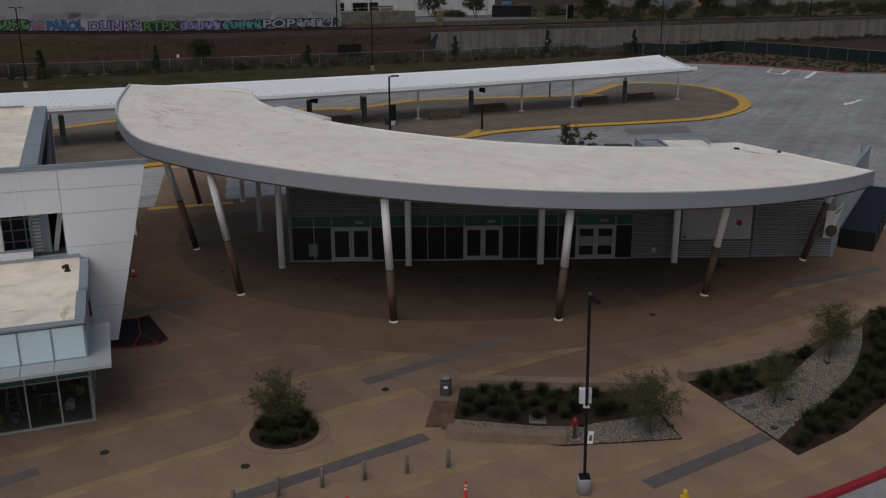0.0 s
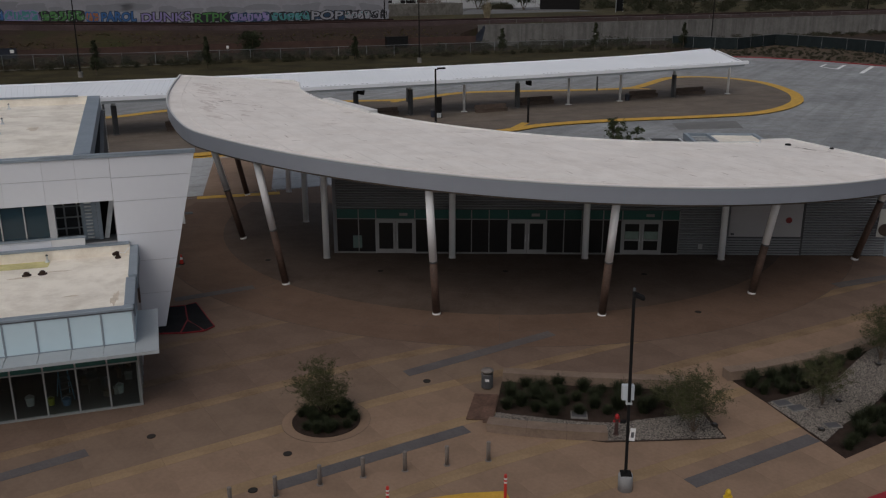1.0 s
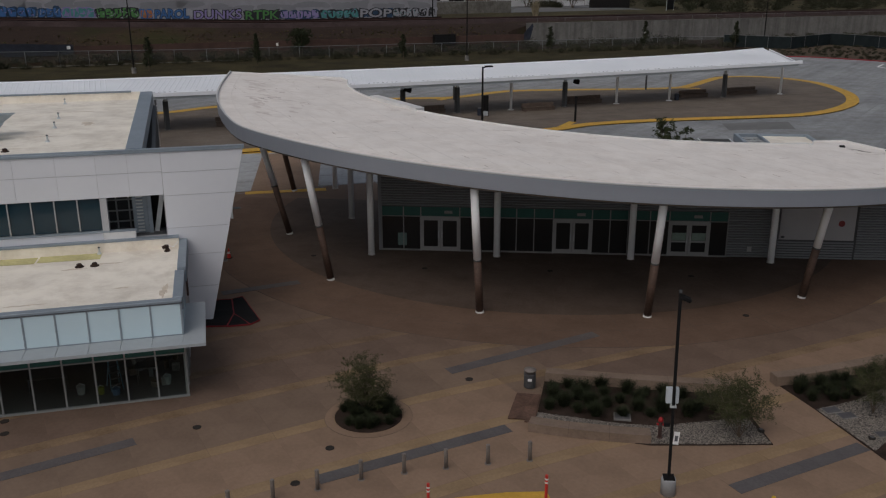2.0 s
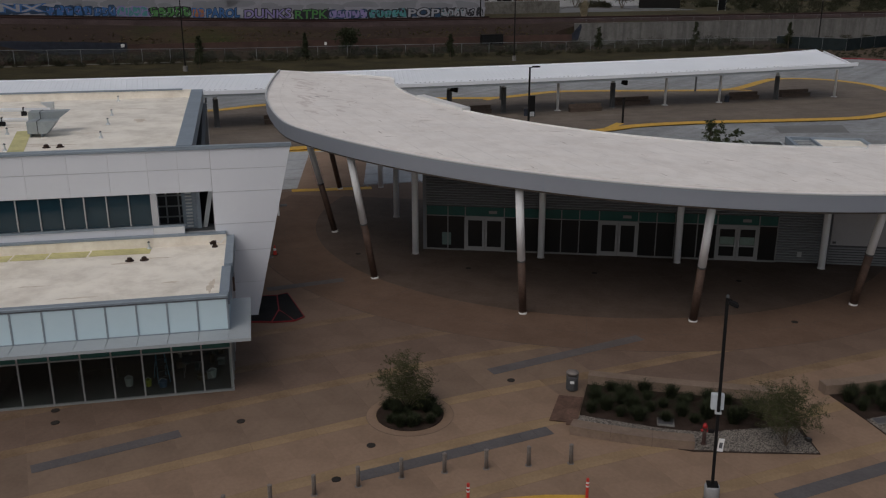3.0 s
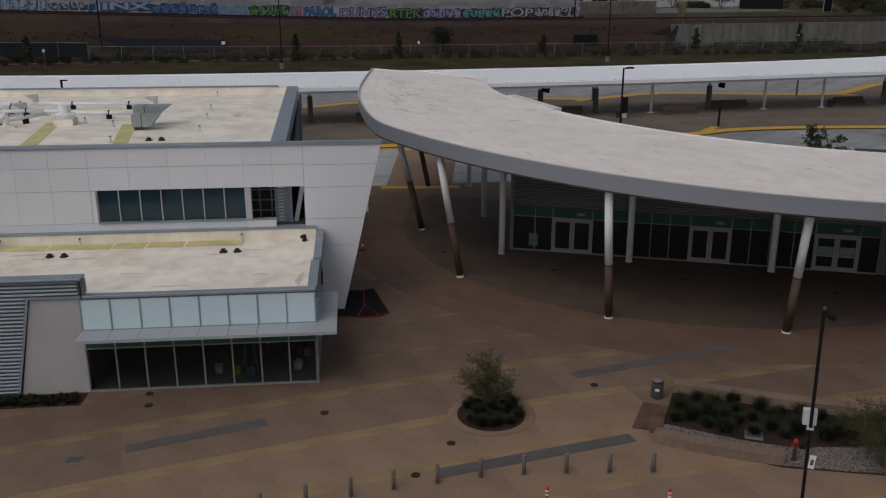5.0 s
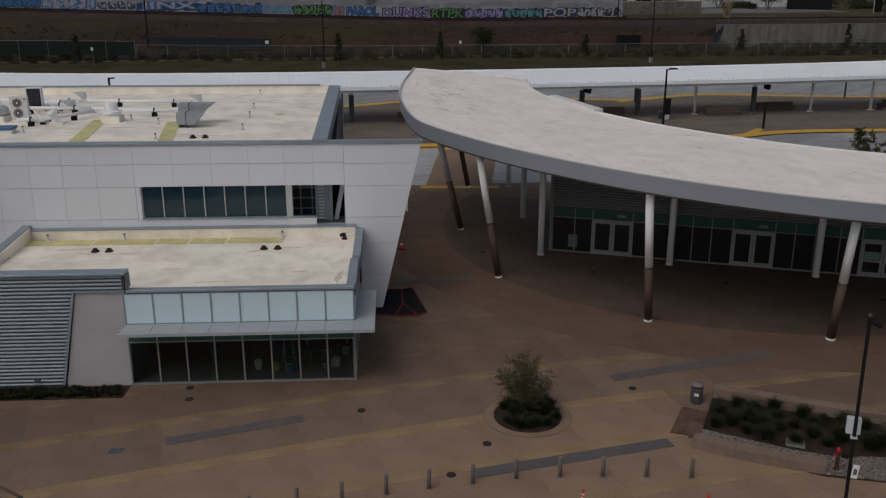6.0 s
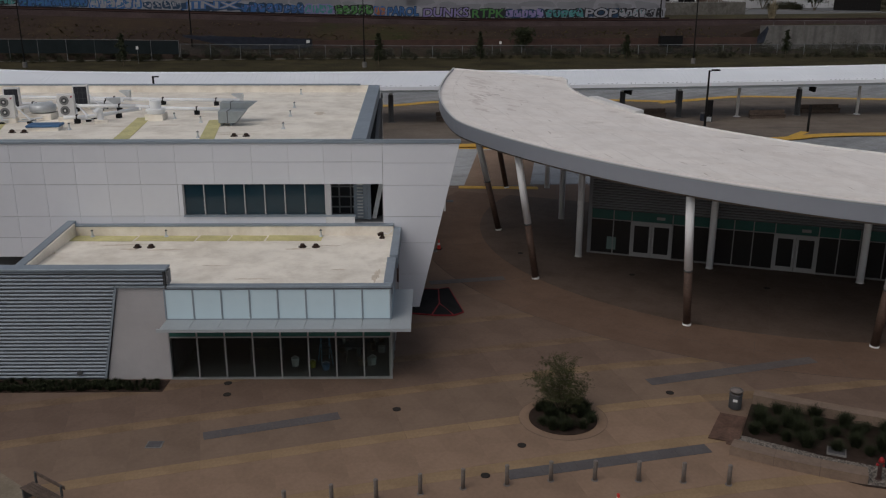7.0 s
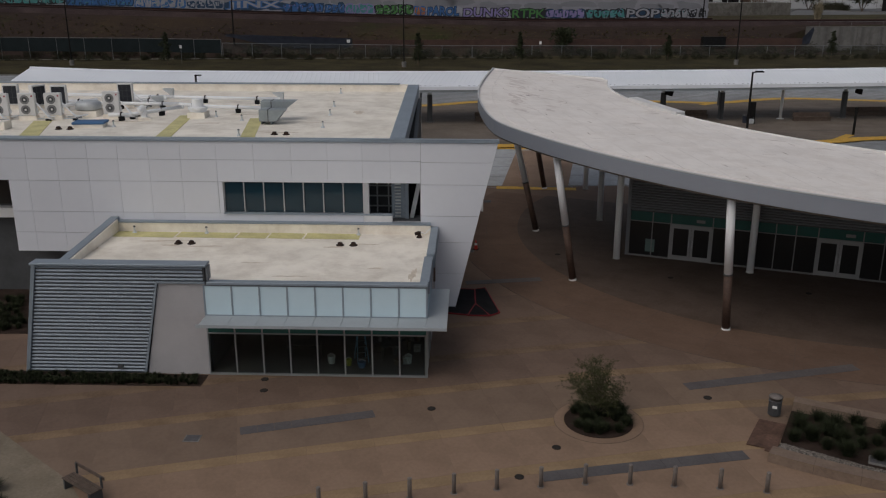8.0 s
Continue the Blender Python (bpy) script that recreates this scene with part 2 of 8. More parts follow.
def thing(name, m, label, category, group="", kind=""):
    ob = new(name)
    ob.matrix_basis = m
    ob.empty_display_size = 0.2
    return tagged(ob, label, category, group, kind)


def box(bm, x0, x1, y0, y1, z0, z1, m=None, bev=0.0):
    res = bmesh.ops.create_cube(bm, size=1.0)
    vs = res["verts"]
    for v in vs:
        v.co = Vector(((x0 + x1) / 2 + v.co.x * (x1 - x0), (y0 + y1) / 2 + v.co.y * (y1 - y0), (z0 + z1) / 2 + v.co.z * (z1 - z0)))
    if bev:
        es = list({e for v in vs for e in v.link_edges})
        r = bmesh.ops.bevel(bm, geom=es, offset=bev, segments=1, affect="EDGES")
        vs = list({v for f in r["faces"] for v in f.verts} | {v for v in vs if v.is_valid})
    if m:
        bmesh.ops.transform(bm, matrix=m, verts=[v for v in vs if v.is_valid])
    return bm


def cube(*a, m=None, bev=0.0):
    return box(bmesh.new(), *a, m=m, bev=bev)


def prism(poly, z0, z1, bm=None):
    """A plan outline raised from z0 to z1."""
    bm = bm or bmesh.new()
    lo = [bm.verts.new((p[0], p[1], z0)) for p in poly]
    hi = [bm.verts.new((p[0], p[1], z1)) for p in poly]
    bm.faces.new(hi)
    bm.faces.new(lo[::-1])
    for i in range(len(poly)):
        j = (i + 1) % len(poly)
        bm.faces.new((lo[i], lo[j], hi[j], hi[i]))
    return bm


def slab_yz(x0, x1, poly):
    """An outline in y and z with a thickness from x0 to x1."""
    bm = bmesh.new()
    a = [bm.verts.new((x0, *p)) for p in poly]
    b = [bm.verts.new((x1, *p)) for p in poly]
    bm.faces.new(a)
    bm.faces.new(b[::-1])
    for i in range(len(poly)):
        j = (i + 1) % len(poly)
        bm.faces.new((a[i], b[i], b[j], a[j]))
    return bm


def slab_xz(poly, y0, y1, bm=None):
    """An outline in x and z with a thickness from y0 to y1."""
    bm = bm or bmesh.new()
    a = [bm.verts.new((p[0], y0, p[1])) for p in poly]
    b = [bm.verts.new((p[0], y1, p[1])) for p in poly]
    bm.faces.new(a)
    bm.faces.new(b[::-1])
    for i in range(len(poly)):
        j = (i + 1) % len(poly)
        bm.faces.new((a[i], b[i], b[j], a[j]))
    return bm


def tube(p0, p1, r0, r1=None, seg=12, bm=None):
    bm = bm or bmesh.new()
    p0, p1 = Vector(p0), Vector(p1)
    d = p1 - p0
    m = Matrix.Translation((p0 + p1) / 2) @ d.to_track_quat("Z", "Y").to_matrix().to_4x4()
    bmesh.ops.create_cone(bm, cap_ends=True, segments=seg, radius1=r0, radius2=r0 if r1 is None else r1, depth=d.length, matrix=m)
    return bm


def lathe(profile, seg=20, bm=None):
    """Turned shape from (radius, height) pairs."""
    bm = bm or bmesh.new()
    rings = [[bm.verts.new((r * math.cos(2 * math.pi * i / seg), r * math.sin(2 * math.pi * i / seg), z)) for i in range(seg)] for r, z in profile]
    for a, b in zip(rings, rings[1:]):
        for i in range(seg):
            j = (i + 1) % seg
            bm.faces.new((a[i], a[j], b[j], b[i]))
    bm.faces.new(rings[0][::-1])
    bm.faces.new(rings[-1])
    return bm


def ribbon(points, width, z, thick, bm=None):
    """A strip of a given width along a plan line, centred on it."""
    bm = bm or bmesh.new()
    pts = [Vector((p[0], p[1])) for p in points]
    left, right = [], []
    for i, p in enumerate(pts):
        d = (pts[min(i + 1, len(pts) - 1)] - pts[max(i - 1, 0)]).normalized()
        n = Vector((-d.y, d.x)) * width / 2
        left.append(p + n)
        right.append(p - n)
    return prism(right + left[::-1], z - thick, z, bm) if len(pts) == 2 else _strip(left, right, z, thick, bm)


def _strip(left, right, z, thick, bm):
    rows = [[bm.verts.new((q.x, q.y, h)) for q, h in ((l, z - thick), (l, z), (r, z), (r, z - thick))] for l, r in zip(left, right)]
    for a, b in zip(rows, rows[1:]):
        for i in range(4):
            j = (i + 1) % 4
            bm.faces.new((a[i], a[j], b[j], b[i]))
    bm.faces.new(rows[0])
    bm.faces.new(rows[-1][::-1])
    return bm


def arc(cx, cy, r, a0, a1, n=48):
    return [(cx + r * math.cos(radians(a0 + (a1 - a0) * i / n)), cy + r * math.sin(radians(a0 + (a1 - a0) * i / n))) for i in range(n + 1)]


def ground_height(s, w):
    """Flat up to the verge, then a bank or, further along, a retaining wall up to the railway."""
    k = min(1.0, max(0.0, (s - 92.0) / 5.0))
    bank = [(188, 0.0), (192, 1.0), (199.8, 3.2), (200.2, 3.3), (206, 4.6), (209, 5.1)]
    wall = [(188, 0.0), (192, 0.0), (199.8, 0.0), (200.2, 4.7), (206, 4.9), (209, 5.3)]

    def at(tab):
        if w <= tab[0][0]:
            return 0.0
        for (a, za), (b, zb) in zip(tab, tab[1:]):
            if w <= b:
                return za + (zb - za) * (w - a) / (b - a)
        return tab[-1][1]

    rise = max(0.0, 35 - s) * 0.03 * min(1.0, max(0.0, (w - 186) / 20.0))
    return (1 - k) * at(bank) + k * at(wall) + min(rise, 5.0)


def build_ground():
    bm = bmesh.new()
    ss = [-3000, -900, -400, -200, -120, -80, -40, 0, 40, 70, 85, 90, 92, 93.5, 95, 97, 105, 130, 170, 220, 300, 500, 1000, 3000]
    ws = [-1500, -400, -100, 0, 60, 120, 150, 170, 180, 188, 190, 192, 196, 199.8, 200.2, 203, 206, 209, 214, 224, 240, 300, 500, 1200, 4000]
    rows = []
    for w in ws:
        row = []
        for s in ss:
            z = ground_height(s, w) - 0.25
            if 188 < w < 208 and s < 92:
                z += 0.35 * noise.noise(Vector((s * 0.05, w * 0.2, 3)))
            row.append(bm.verts.new(sw(s, w, z)))
        rows.append(row)
    for a, b in zip(rows, rows[1:]):
        for i in range(len(ss) - 1):
            bm.faces.new((a[i], a[i + 1], b[i + 1], b[i]))
    return tagged(link("ground", bm, SOIL), "dry brown soil with patches of rough grass", "ground", kind="structure")


build_ground()

KERB_FAR = [(47.2, 193.8), (55.2, 192.2), (64.9, 185.2), (71.2, 177.5), (76.5, 170.5), (82.6, 169.2), (110.0, 166.0)]
KERB_NEAR = [(-34.0, 4.0), (-12.0, 17.5), (-5.0, 21.8), (0.0, 24.0), (6.0, 24.7), (9.5, 25.0), (12.35, 25.9), (15.4, 27.6), (19.0, 30.6), (24.0, 36.0), (32.0, 45.0), (45.0, 52.0)]


def xy(v):
    return (v.x, v.y)


LANE = [xy(sw(-95, 66.5)), (-23.75, 66.0), (-13.6, 70.5), (24.3, 63.0), (45.0, 52.0)]
pavement = tagged(link("pavement", prism([(-95, -4)] + KERB_NEAR + LANE[3::-1] + [(-95, 5)], -0.25, 0.0), PAVE), "brown tinted concrete plaza with tan bands and saw-cut joints", "pavement", kind="structure")
lot = tagged(link("road", prism(LANE + [(125, 60), (125, 160)] + KERB_FAR[::-1] + [xy(sw(60, 153)), xy(sw(0, 155)), xy(sw(-130, 156)), xy(sw(-130, 66.5))], -0.25, 0.0), LOT), "pale grey concrete bus lot with faint joints", "bus lot", kind="structure")
tagged(link("verge", prism([xy(sw(-150, 156.2)), xy(sw(0, 155.2)), xy(sw(60, 153.2)), (46.8, 194.2), xy(sw(132, 187)), xy(sw(-150, 187))], -0.25, 0.03), GRASS), "rough olive grass verge beside the bus lot", "verge", kind="structure")
tagged(link("street", prism([(-34, -30), (90, -30), (90, 52)] + [(x + 0.15 * 0.5, y - 0.13) for x, y in KERB_NEAR[::-1]], -0.26, -0.15), LOT), "grey concrete access road beside the plaza", "road", kind="structure")

# ---- pavilion ----
PC, PR = (2.95, 68.09), 28.54  # centre and radius of the roof's outer edge
SOF, TILT_X, FASC = 6.8, -0.05, 0.75


def roof_z(x):
    return SOF + TILT_X * x


def outer_edge(inset=0.0):
    """The arc of the roof's front edge, which runs straighter towards its raised end."""
    k = inset / PR
    tail = [(-25.6, 71.5), (-24.9, 68.6), (-24.15, 65.6), (-23.45, 62.9), (-22.7, 60.3), (-21.9, 57.7), (-20.9, 55.2), (-19.8, 52.9), (-18.6, 50.7)]
    tail = [(x + (PC[0] - x) * k, y + (PC[1] - y) * k) for x, y in tail]
    pts = [Vector(p) for p in tail + arc(PC[0], PC[1], PR - inset, 224.5, 317.2, 70)]
    for _ in range(4):
        pts = [pts[0]] + [(pts[i - 1] + pts[i] * 2 + pts[i + 1]) / 4 for i in range(1, len(pts) - 1)] + [pts[-1]]
    return [tuple(p) for p in pts]


def crescent(inset=0.0):
    out = outer_edge(inset)
    inn = [(18.7, 56.6), (16.7, 55.65), (16.2, 54.3)] + arc(6.2, 74.6, 22.2, 296.0, 189.0, 50) + [(-16.4, 72.2)]
    return out + inn


def sheet(poly, dz0, dz1):
    """A tilted slab over a plan outline between two offsets from the soffit."""
    bm = bmesh.new()
    lo = [bm.verts.new((x, y, roof_z(x) + dz0)) for x, y in poly]
    hi = [bm.verts.new((x, y, roof_z(x) + dz1)) for x, y in poly]
    bm.faces.new(hi)
    bm.faces.new(lo[::-1])
    for i in range(len(poly)):
        j = (i + 1) % len(poly)
        bm.faces.new((lo[i], lo[j], hi[j], hi[i]))
    return bm


pavilion = thing("pavilion", pose(0, 0, 0), "crescent-roofed grey metal pavilion with a white roof on slanting columns", "pavilion")
outline = crescent()
part("roof", sheet(outline, 0.06, FASC - 0.06), ROOFW, pavilion, "white membrane crescent roof")
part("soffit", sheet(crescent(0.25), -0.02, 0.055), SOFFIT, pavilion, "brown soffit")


def edge_band(pts, dz0, dz1, out, mat_, name, label):
    """A band that runs along the roof's edge, a little proud of it."""
    bm = bmesh.new()
    rows = []
    for i, (x, y) in enumerate(pts):
        a, b = Vector(pts[max(i - 1, 0)]), Vector(pts[min(i + 1, len(pts) - 1)])
        d = (b - a).normalized()
        n = Vector((d.y, -d.x)) * out
        ring = []
        for k, dz in ((-0.3, dz0), (1, dz0), (1, dz1), (-0.3, dz1)):
            px, py = x + n.x * k, y + n.y * k
            ring.append(bm.verts.new((px, py, roof_z(px) + dz)))
        rows.append(ring)
    for a, b in zip(rows, rows[1:]):
        for i in range(4):
            j = (i + 1) % 4
            bm.faces.new((a[i], a[j], b[j], b[i]))
    bm.faces.new(rows[0])
    bm.faces.new(rows[-1][::-1])
    return part(name, bm, mat_, pavilion, label)


OUTER = outer_edge()
COPINGW = mat("pale_metal_coping", (0.60, 0.59, 0.585), 0.5, 0.5, 0.05, 6.0, 0.02, metal=0.2)
INNER = outline[len(OUTER):]
edge_band(OUTER, 0.0, FASC + 0.03, 0.05, FASCIA, "fascia", "grey metal fascia")
edge_band([(x + (PC[0] - x) * 0.001, y + (PC[1] - y) * 0.001) for x, y in OUTER], -0.085, -0.002, 0.04, mat("dark_brown_trim", (0.062, 0.046, 0.034), 0.8, 0.5, 0.15), "soffit_trim", "brown trim under the fascia")
edge_band(OUTER, FASC + 0.03, FASC + 0.08, 0.07, COPINGW, "coping", "white roof edge")
edge_band([OUTER[-1]] + INNER + [OUTER[0]], 0.0, FASC + 0.03, 0.05, WHITE, "back_edge", "pale roof edge")

# upright joints between the sheets of the fascia
for i in range(4, len(OUTER) - 2, 4):
    (x0, y0), (x1, y1) = OUTER[i], OUTER[i + 1]
    d = Vector((x1 - x0, y1 - y0)).normalized()
    n = Vector((d.y, -d.x)) * 0.054
    bm = bmesh.new()
    quad = [bm.verts.new((x0 + n.x + d.x * k, y0 + n.y + d.y * k, roof_z(x0) + z)) for k, z in ((-0.011, 0.02), (0.011, 0.02), (0.011, FASC), (-0.011, FASC))]
    bm.faces.new(quad)
    part("fascia_joint", bm, COPING, pavilion)
edge_band(OUTER, FASC - 0.06, FASC - 0.04, 0.06, COPING, "drip_line", "")

WA = radians(1.77)
WALL = Matrix.Translation((-9.62, 51.96, 0)) @ Matrix.Rotation(WA, 4, "Z")
WL = 33.66
MULL = [0.0, 1.36, 2.44, 4.85, 8.34, 9.42, 10.6, 12.93, 14.02, 15.11, 16.41, 17.57, 19.97, 21.05]


def wpart(name, bm, m, label="", parent=None):
    bmesh.ops.transform(bm, matrix=WALL, verts=bm.verts)
    return part(name, bm, m, parent or pavilion, label)


def top_at(x):
    """Height of the soffit over the wall at x metres along it."""
    return roof_z(-9.62 + x) - 0.03


def tall(x0, x1, y0, y1, z0, bm=None):
    """A wall piece up to the sloping soffit."""
    bm = bm or bmesh.new()
    return slab_xz([(x0, z0), (x1, z0), (x1, top_at(x1)), (x0, top_at(x0))], y0, y1, bm)


wpart("back_wall", cube(-0.02, WL, 7.2, 7.4, 0, 5.2), CORRD)
wpart("end_wall", cube(-0.2, -0.002, 0.0, 7.4, 0, 5.6), CORRD)
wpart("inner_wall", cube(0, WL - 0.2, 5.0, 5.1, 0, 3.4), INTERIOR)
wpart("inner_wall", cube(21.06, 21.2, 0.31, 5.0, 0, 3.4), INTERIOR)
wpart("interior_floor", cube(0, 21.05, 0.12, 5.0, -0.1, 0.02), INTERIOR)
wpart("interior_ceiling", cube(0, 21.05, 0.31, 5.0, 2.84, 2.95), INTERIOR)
# wall behind the ribs is dark grey: groove shade put into its colour
wpart("front_wall", tall(21.05, WL, 0.1, 0.3, 0), DARKGREY)
wpart("front_wall", tall(0, 21.05, 0.1, 0.3, 2.84), DARKGREY)


def rib_wall(x0, x1, z0, pitch=0.16, depth=0.06):
    """Horizontal ribs over a wall whose top follows the soffit."""
    bm = bmesh.new()
    z = z0
    while z < top_at(x0) - 0.02:
        x_end = x1
        while x_end > x0 + 0.5 and top_at(x_end) < z + pitch:
            x_end -= 0.4
        prof = ((z + 0.02, 0.1), (z + pitch * 0.35, 0.1 - depth), (z + pitch * 0.6, 0.1 - depth), (z + pitch * 0.9, 0.1))
        a = [bm.verts.new((x0, y, zz)) for zz, y in prof]
        b = [bm.verts.new((x_end, y, zz)) for zz, y in prof]
        for i in range(3):
            bm.faces.new((a[i], b[i], b[i + 1], a[i + 1]))
        bm.faces.new(a)
        bm.faces.new(b[::-1])
        z += pitch
    return bm


wpart("corrugated_cladding", rib_wall(0.0, 21.05, 2.86), CORRD)
wpart("corrugated_cladding", rib_wall(21.05, 24.1, 0.02), CORRD)
wpart("corrugated_cladding", rib_wall(28.6, WL - 0.05, 0.02), CORRD)
b = bmesh.new()
for k in range(7):
    box(b, 24.1, 28.5, 0.055, 0.1, 0.03 + k * 0.16, 0.12 + k * 0.16)
wpart("corrugated_cladding", b, CORRD)
wpart("trim", cube(28.5, 28.6, 0.03, 0.1, 0, top_at(28.6)), DARKGREY)
wpart("wall_panel", cube(24.1, 28.45, 0.02, 0.1, 1.22, 4.6), mat("grey_smooth_panel", (0.38, 0.365, 0.37), 0.6, 0.4, 0.05), "smooth grey wall panel")
wpart("round_sign", tube((27.65, 0.0, 2.27), (27.65, 0.02, 2.27), 0.19, seg=24), mat("dull_red_enamel", (0.22, 0.03, 0.03), 0.5, 3, 0.1), "small round red sign")
wpart("outlet_box", cube(22.3, 22.55, 0.0, 0.1, 0.4, 0.72, bev=0.01), ALU)
wpart("outlet_box", cube(24.2, 24.4, -0.02, 0.02, 1.32, 1.45, bev=0.01), DARKGREY)

# aluminium toned down: the shade under the roof is put into its colour
ALUD = mat("shaded_aluminium_frame", (0.24, 0.235, 0.235), 0.5, 2.0, 0.05, 9.0, 0.0, metal=0.3)
DOORALU = mat("pale_aluminium_door_frame", (0.33, 0.325, 0.325), 0.5, 2.0, 0.04, 9.0, 0.0, metal=0.2)
# shopfront: frames, panes, spandrels and doors
DOORS = (2, 6, 11)
for i, (a, c) in enumerate(zip(MULL, MULL[1:])):
    wpart("spandrel", cube(a + 0.02, c - 0.02, 0.08, 0.14, 2.25, 2.83), GREEN)
    if i in DOORS:
        wpart("transom", cube(a - 0.04, c + 0.04, 0.0, 0.16, 2.12, 2.24), DOORALU)
        mid = (a + c) / 2
        for jx in (a, c):
            wpart("door_jamb", cube(jx - 0.045, jx + 0.045, -0.01, 0.17, 0.0, 2.12), DOORALU)
        for d0, d1, hx in ((a + 0.04, mid - 0.01, mid - 0.1), (mid + 0.01, c - 0.04, mid + 0.1)):
            leaf = wpart("door", cube(d0, d0 + 0.14, 0.03, 0.08, 0.03, 2.11), DOORALU, "aluminium door leaf")
            b = cube(d1 - 0.14, d1, 0.03, 0.08, 0.03, 2.11)
            box(b, d0 + 0.14, d1 - 0.14, 0.03, 0.08, 0.03, 0.3)
            box(b, d0 + 0.14, d1 - 0.14, 0.03, 0.08, 1.98, 2.11)
            if i == 11:
                box(b, d0 + 0.14, d1 - 0.14, 0.03, 0.08, 0.9, 1.0)
            wpart("door_frame", b, DOORALU, "", leaf)
            wpart("pane", cube(d0 + 0.14, d1 - 0.14, 0.05, 0.06, 0.3, 1.98), DARKGLASS, "", leaf)
            wpart("handle", tube((hx, 0.0, 0.85), (hx, 0.0, 1.3), 0.018, seg=8), GALV, "steel pull handle", leaf)
            if i == 11:
                wpart("poster", cube(d0 + 0.16, d1 - 0.16, 0.035, 0.045, 1.02, 1.5), mat("pale_green_sheet", (0.20, 0.27, 0.23), 0.6, 2.0, 0.15), "pale green sheet", leaf)
        # unit number over the door: plain bars
        wpart("number_bars", cube(mid + 0.25, mid + 0.75, 0.07, 0.078, 2.42, 2.6), ALUD, "pale number shown as bars")
    else:
        wpart("pane", cube(a + 0.03, c - 0.03, 0.05, 0.07, 0.12, 2.2), DARKGLASS)
        wpart("sill", cube(a, c, 0.0, 0.14, 0.0, 0.12), ALUD)
for a in MULL:
    wpart("mullion", cube(a - 0.03, a + 0.03, 0.0, 0.15, 0.0, 2.83), ALUD)
wpart("head_rail", cube(0, 21.05, 0.03, 0.15, 2.2, 2.25), ALUD)
wpart("head_rail", cube(0, 21.05, 0.04, 0.15, 2.83, 2.87), DARKGREY)
wpart("poster", cube(1.0, 1.55, 0.035, 0.045, 0.35, 1.15), mat("pale_teal_sheet", (0.12, 0.18, 0.17), 0.6, 2.0, 0.1), "pale sheet behind glass")

# columns
C0 = Vector((2.2, 61.5))
FRONT = [(-19.34, 66.71, 0.24, 1.0), (-16.35, 54.78, 0.244, 0.44), (-11.51, 46.06, 0.196, 0.45), (-2.79, 41.94, 0.16, 0.43), (5.63, 42.24, 0.21, 0.47), (14.1, 45.89, 0.18, 0.48), (21.98, 52.3, 0.26, 0.66)]
for x, y, k, share in FRONT:
    foot = Vector((x, y, 0))
    rad = (Vector((x, y)) - C0).normalized()
    d = Vector((rad.x * k, rad.y * k, 1.0))
    z = roof_z(x) + 0.03
    top = foot + d * z
    joint = foot + d * z * share
    col = part("slanted_column", tube(foot + d * 0.12, joint, 0.2, seg=20), BROWNCOL, pavilion, "slanting round column, brown below and white above", True)
    if share < 1:
        part("upper_shaft", tube(joint, top, 0.2, seg=20), COLW, col, "white upper shaft", True)
        part("collar", tube(joint - d * 0.05, joint + d * 0.02, 0.215, seg=20), DARKGREY, col, "", True)
    part("base_ring", tube(foot, foot + d * 0.13, 0.22, 0.21, 20), WHITE, col, "white base ring", True)
for x, y in ((-16.32, 68.0), (-13.09, 59.14), (-10.11, 50.94), (-2.43, 51.36), (5.66, 51.67), (13.9, 51.87)):
    col = part("round_column", tube((x, y, 0), (x, y, roof_z(x) + 0.03), 0.2, seg=20), COLW, pavilion, "upright white round column", True)
    part("base_ring", tube((x, y, 0), (x, y, 0.06), 0.23, seg=20), WHITE, col, "", True)

# roof seams: membrane laps that run across the crescent
for i in range(1, 27):
    # laps parallel to the raised end, cut to the crescent
    x0 = -24.5 + i * 1.83
    pts = []
    for k in range(0, 90):
        yy = 39.0 + k * 0.4
        xx = x0 + (yy - 55) * -0.62
        r = math.hypot(xx - PC[0], yy - PC[1])
        ri = math.hypot(xx - 6.2, yy - 74.6)
        if r < PR - 0.9 and ri > 22.9 and xx < 17.5 and yy < 71.2 and inside((xx - 0.8, yy), outline) and inside((xx, yy - 0.8), outline):
            pts.append((xx, yy))
    if len(pts) > 3:
        p, q = pts[0], pts[-1]
        dd = Vector((q[0] - p[0], q[1] - p[1])).normalized()
        n = Vector((-dd.y, dd.x)) * 0.032
        b = bmesh.new()
        vs = [b.verts.new((u.x, u.y, roof_z(u.x) + FASC - 0.06 + 0.006)) for u in (Vector(p) + n, Vector(q) + n, Vector(q) - n, Vector(p) - n)]
        b.faces.new(vs)
        part("roof_lap", b, SEAM, pavilion)
edge_band([(x + (PC[0] - x) * 0.035, y + (PC[1] - y) * 0.035) for x, y in OUTER], FASC - 0.07, FASC - 0.04, 0.03, SEAM, "edge_lap", "")
b = bmesh.new()
for p, q in (((-12.1, 61.9), (-8.2, 57.5)),):
    vs = []
    for (x, y) in (p, q):
        for dx, dy, dz in ((0, 0, FASC - 0.3), (0, 0, FASC + 0.14), (0.5, 0.45, FASC + 0.14), (0.5, 0.45, FASC - 0.3)):
            vs.append(b.verts.new((x + dx, y + dy, roof_z(x) + dz)))
    for i in range(4):
        j = (i + 1) % 4
        b.faces.new((vs[i], vs[j], vs[4 + j], vs[4 + i]))
    b.faces.new(vs[:4])
    b.faces.new(vs[4:][::-1])
part("roof_upstand", b, WHITE, pavilion, "pale upstand at the back of the roof")
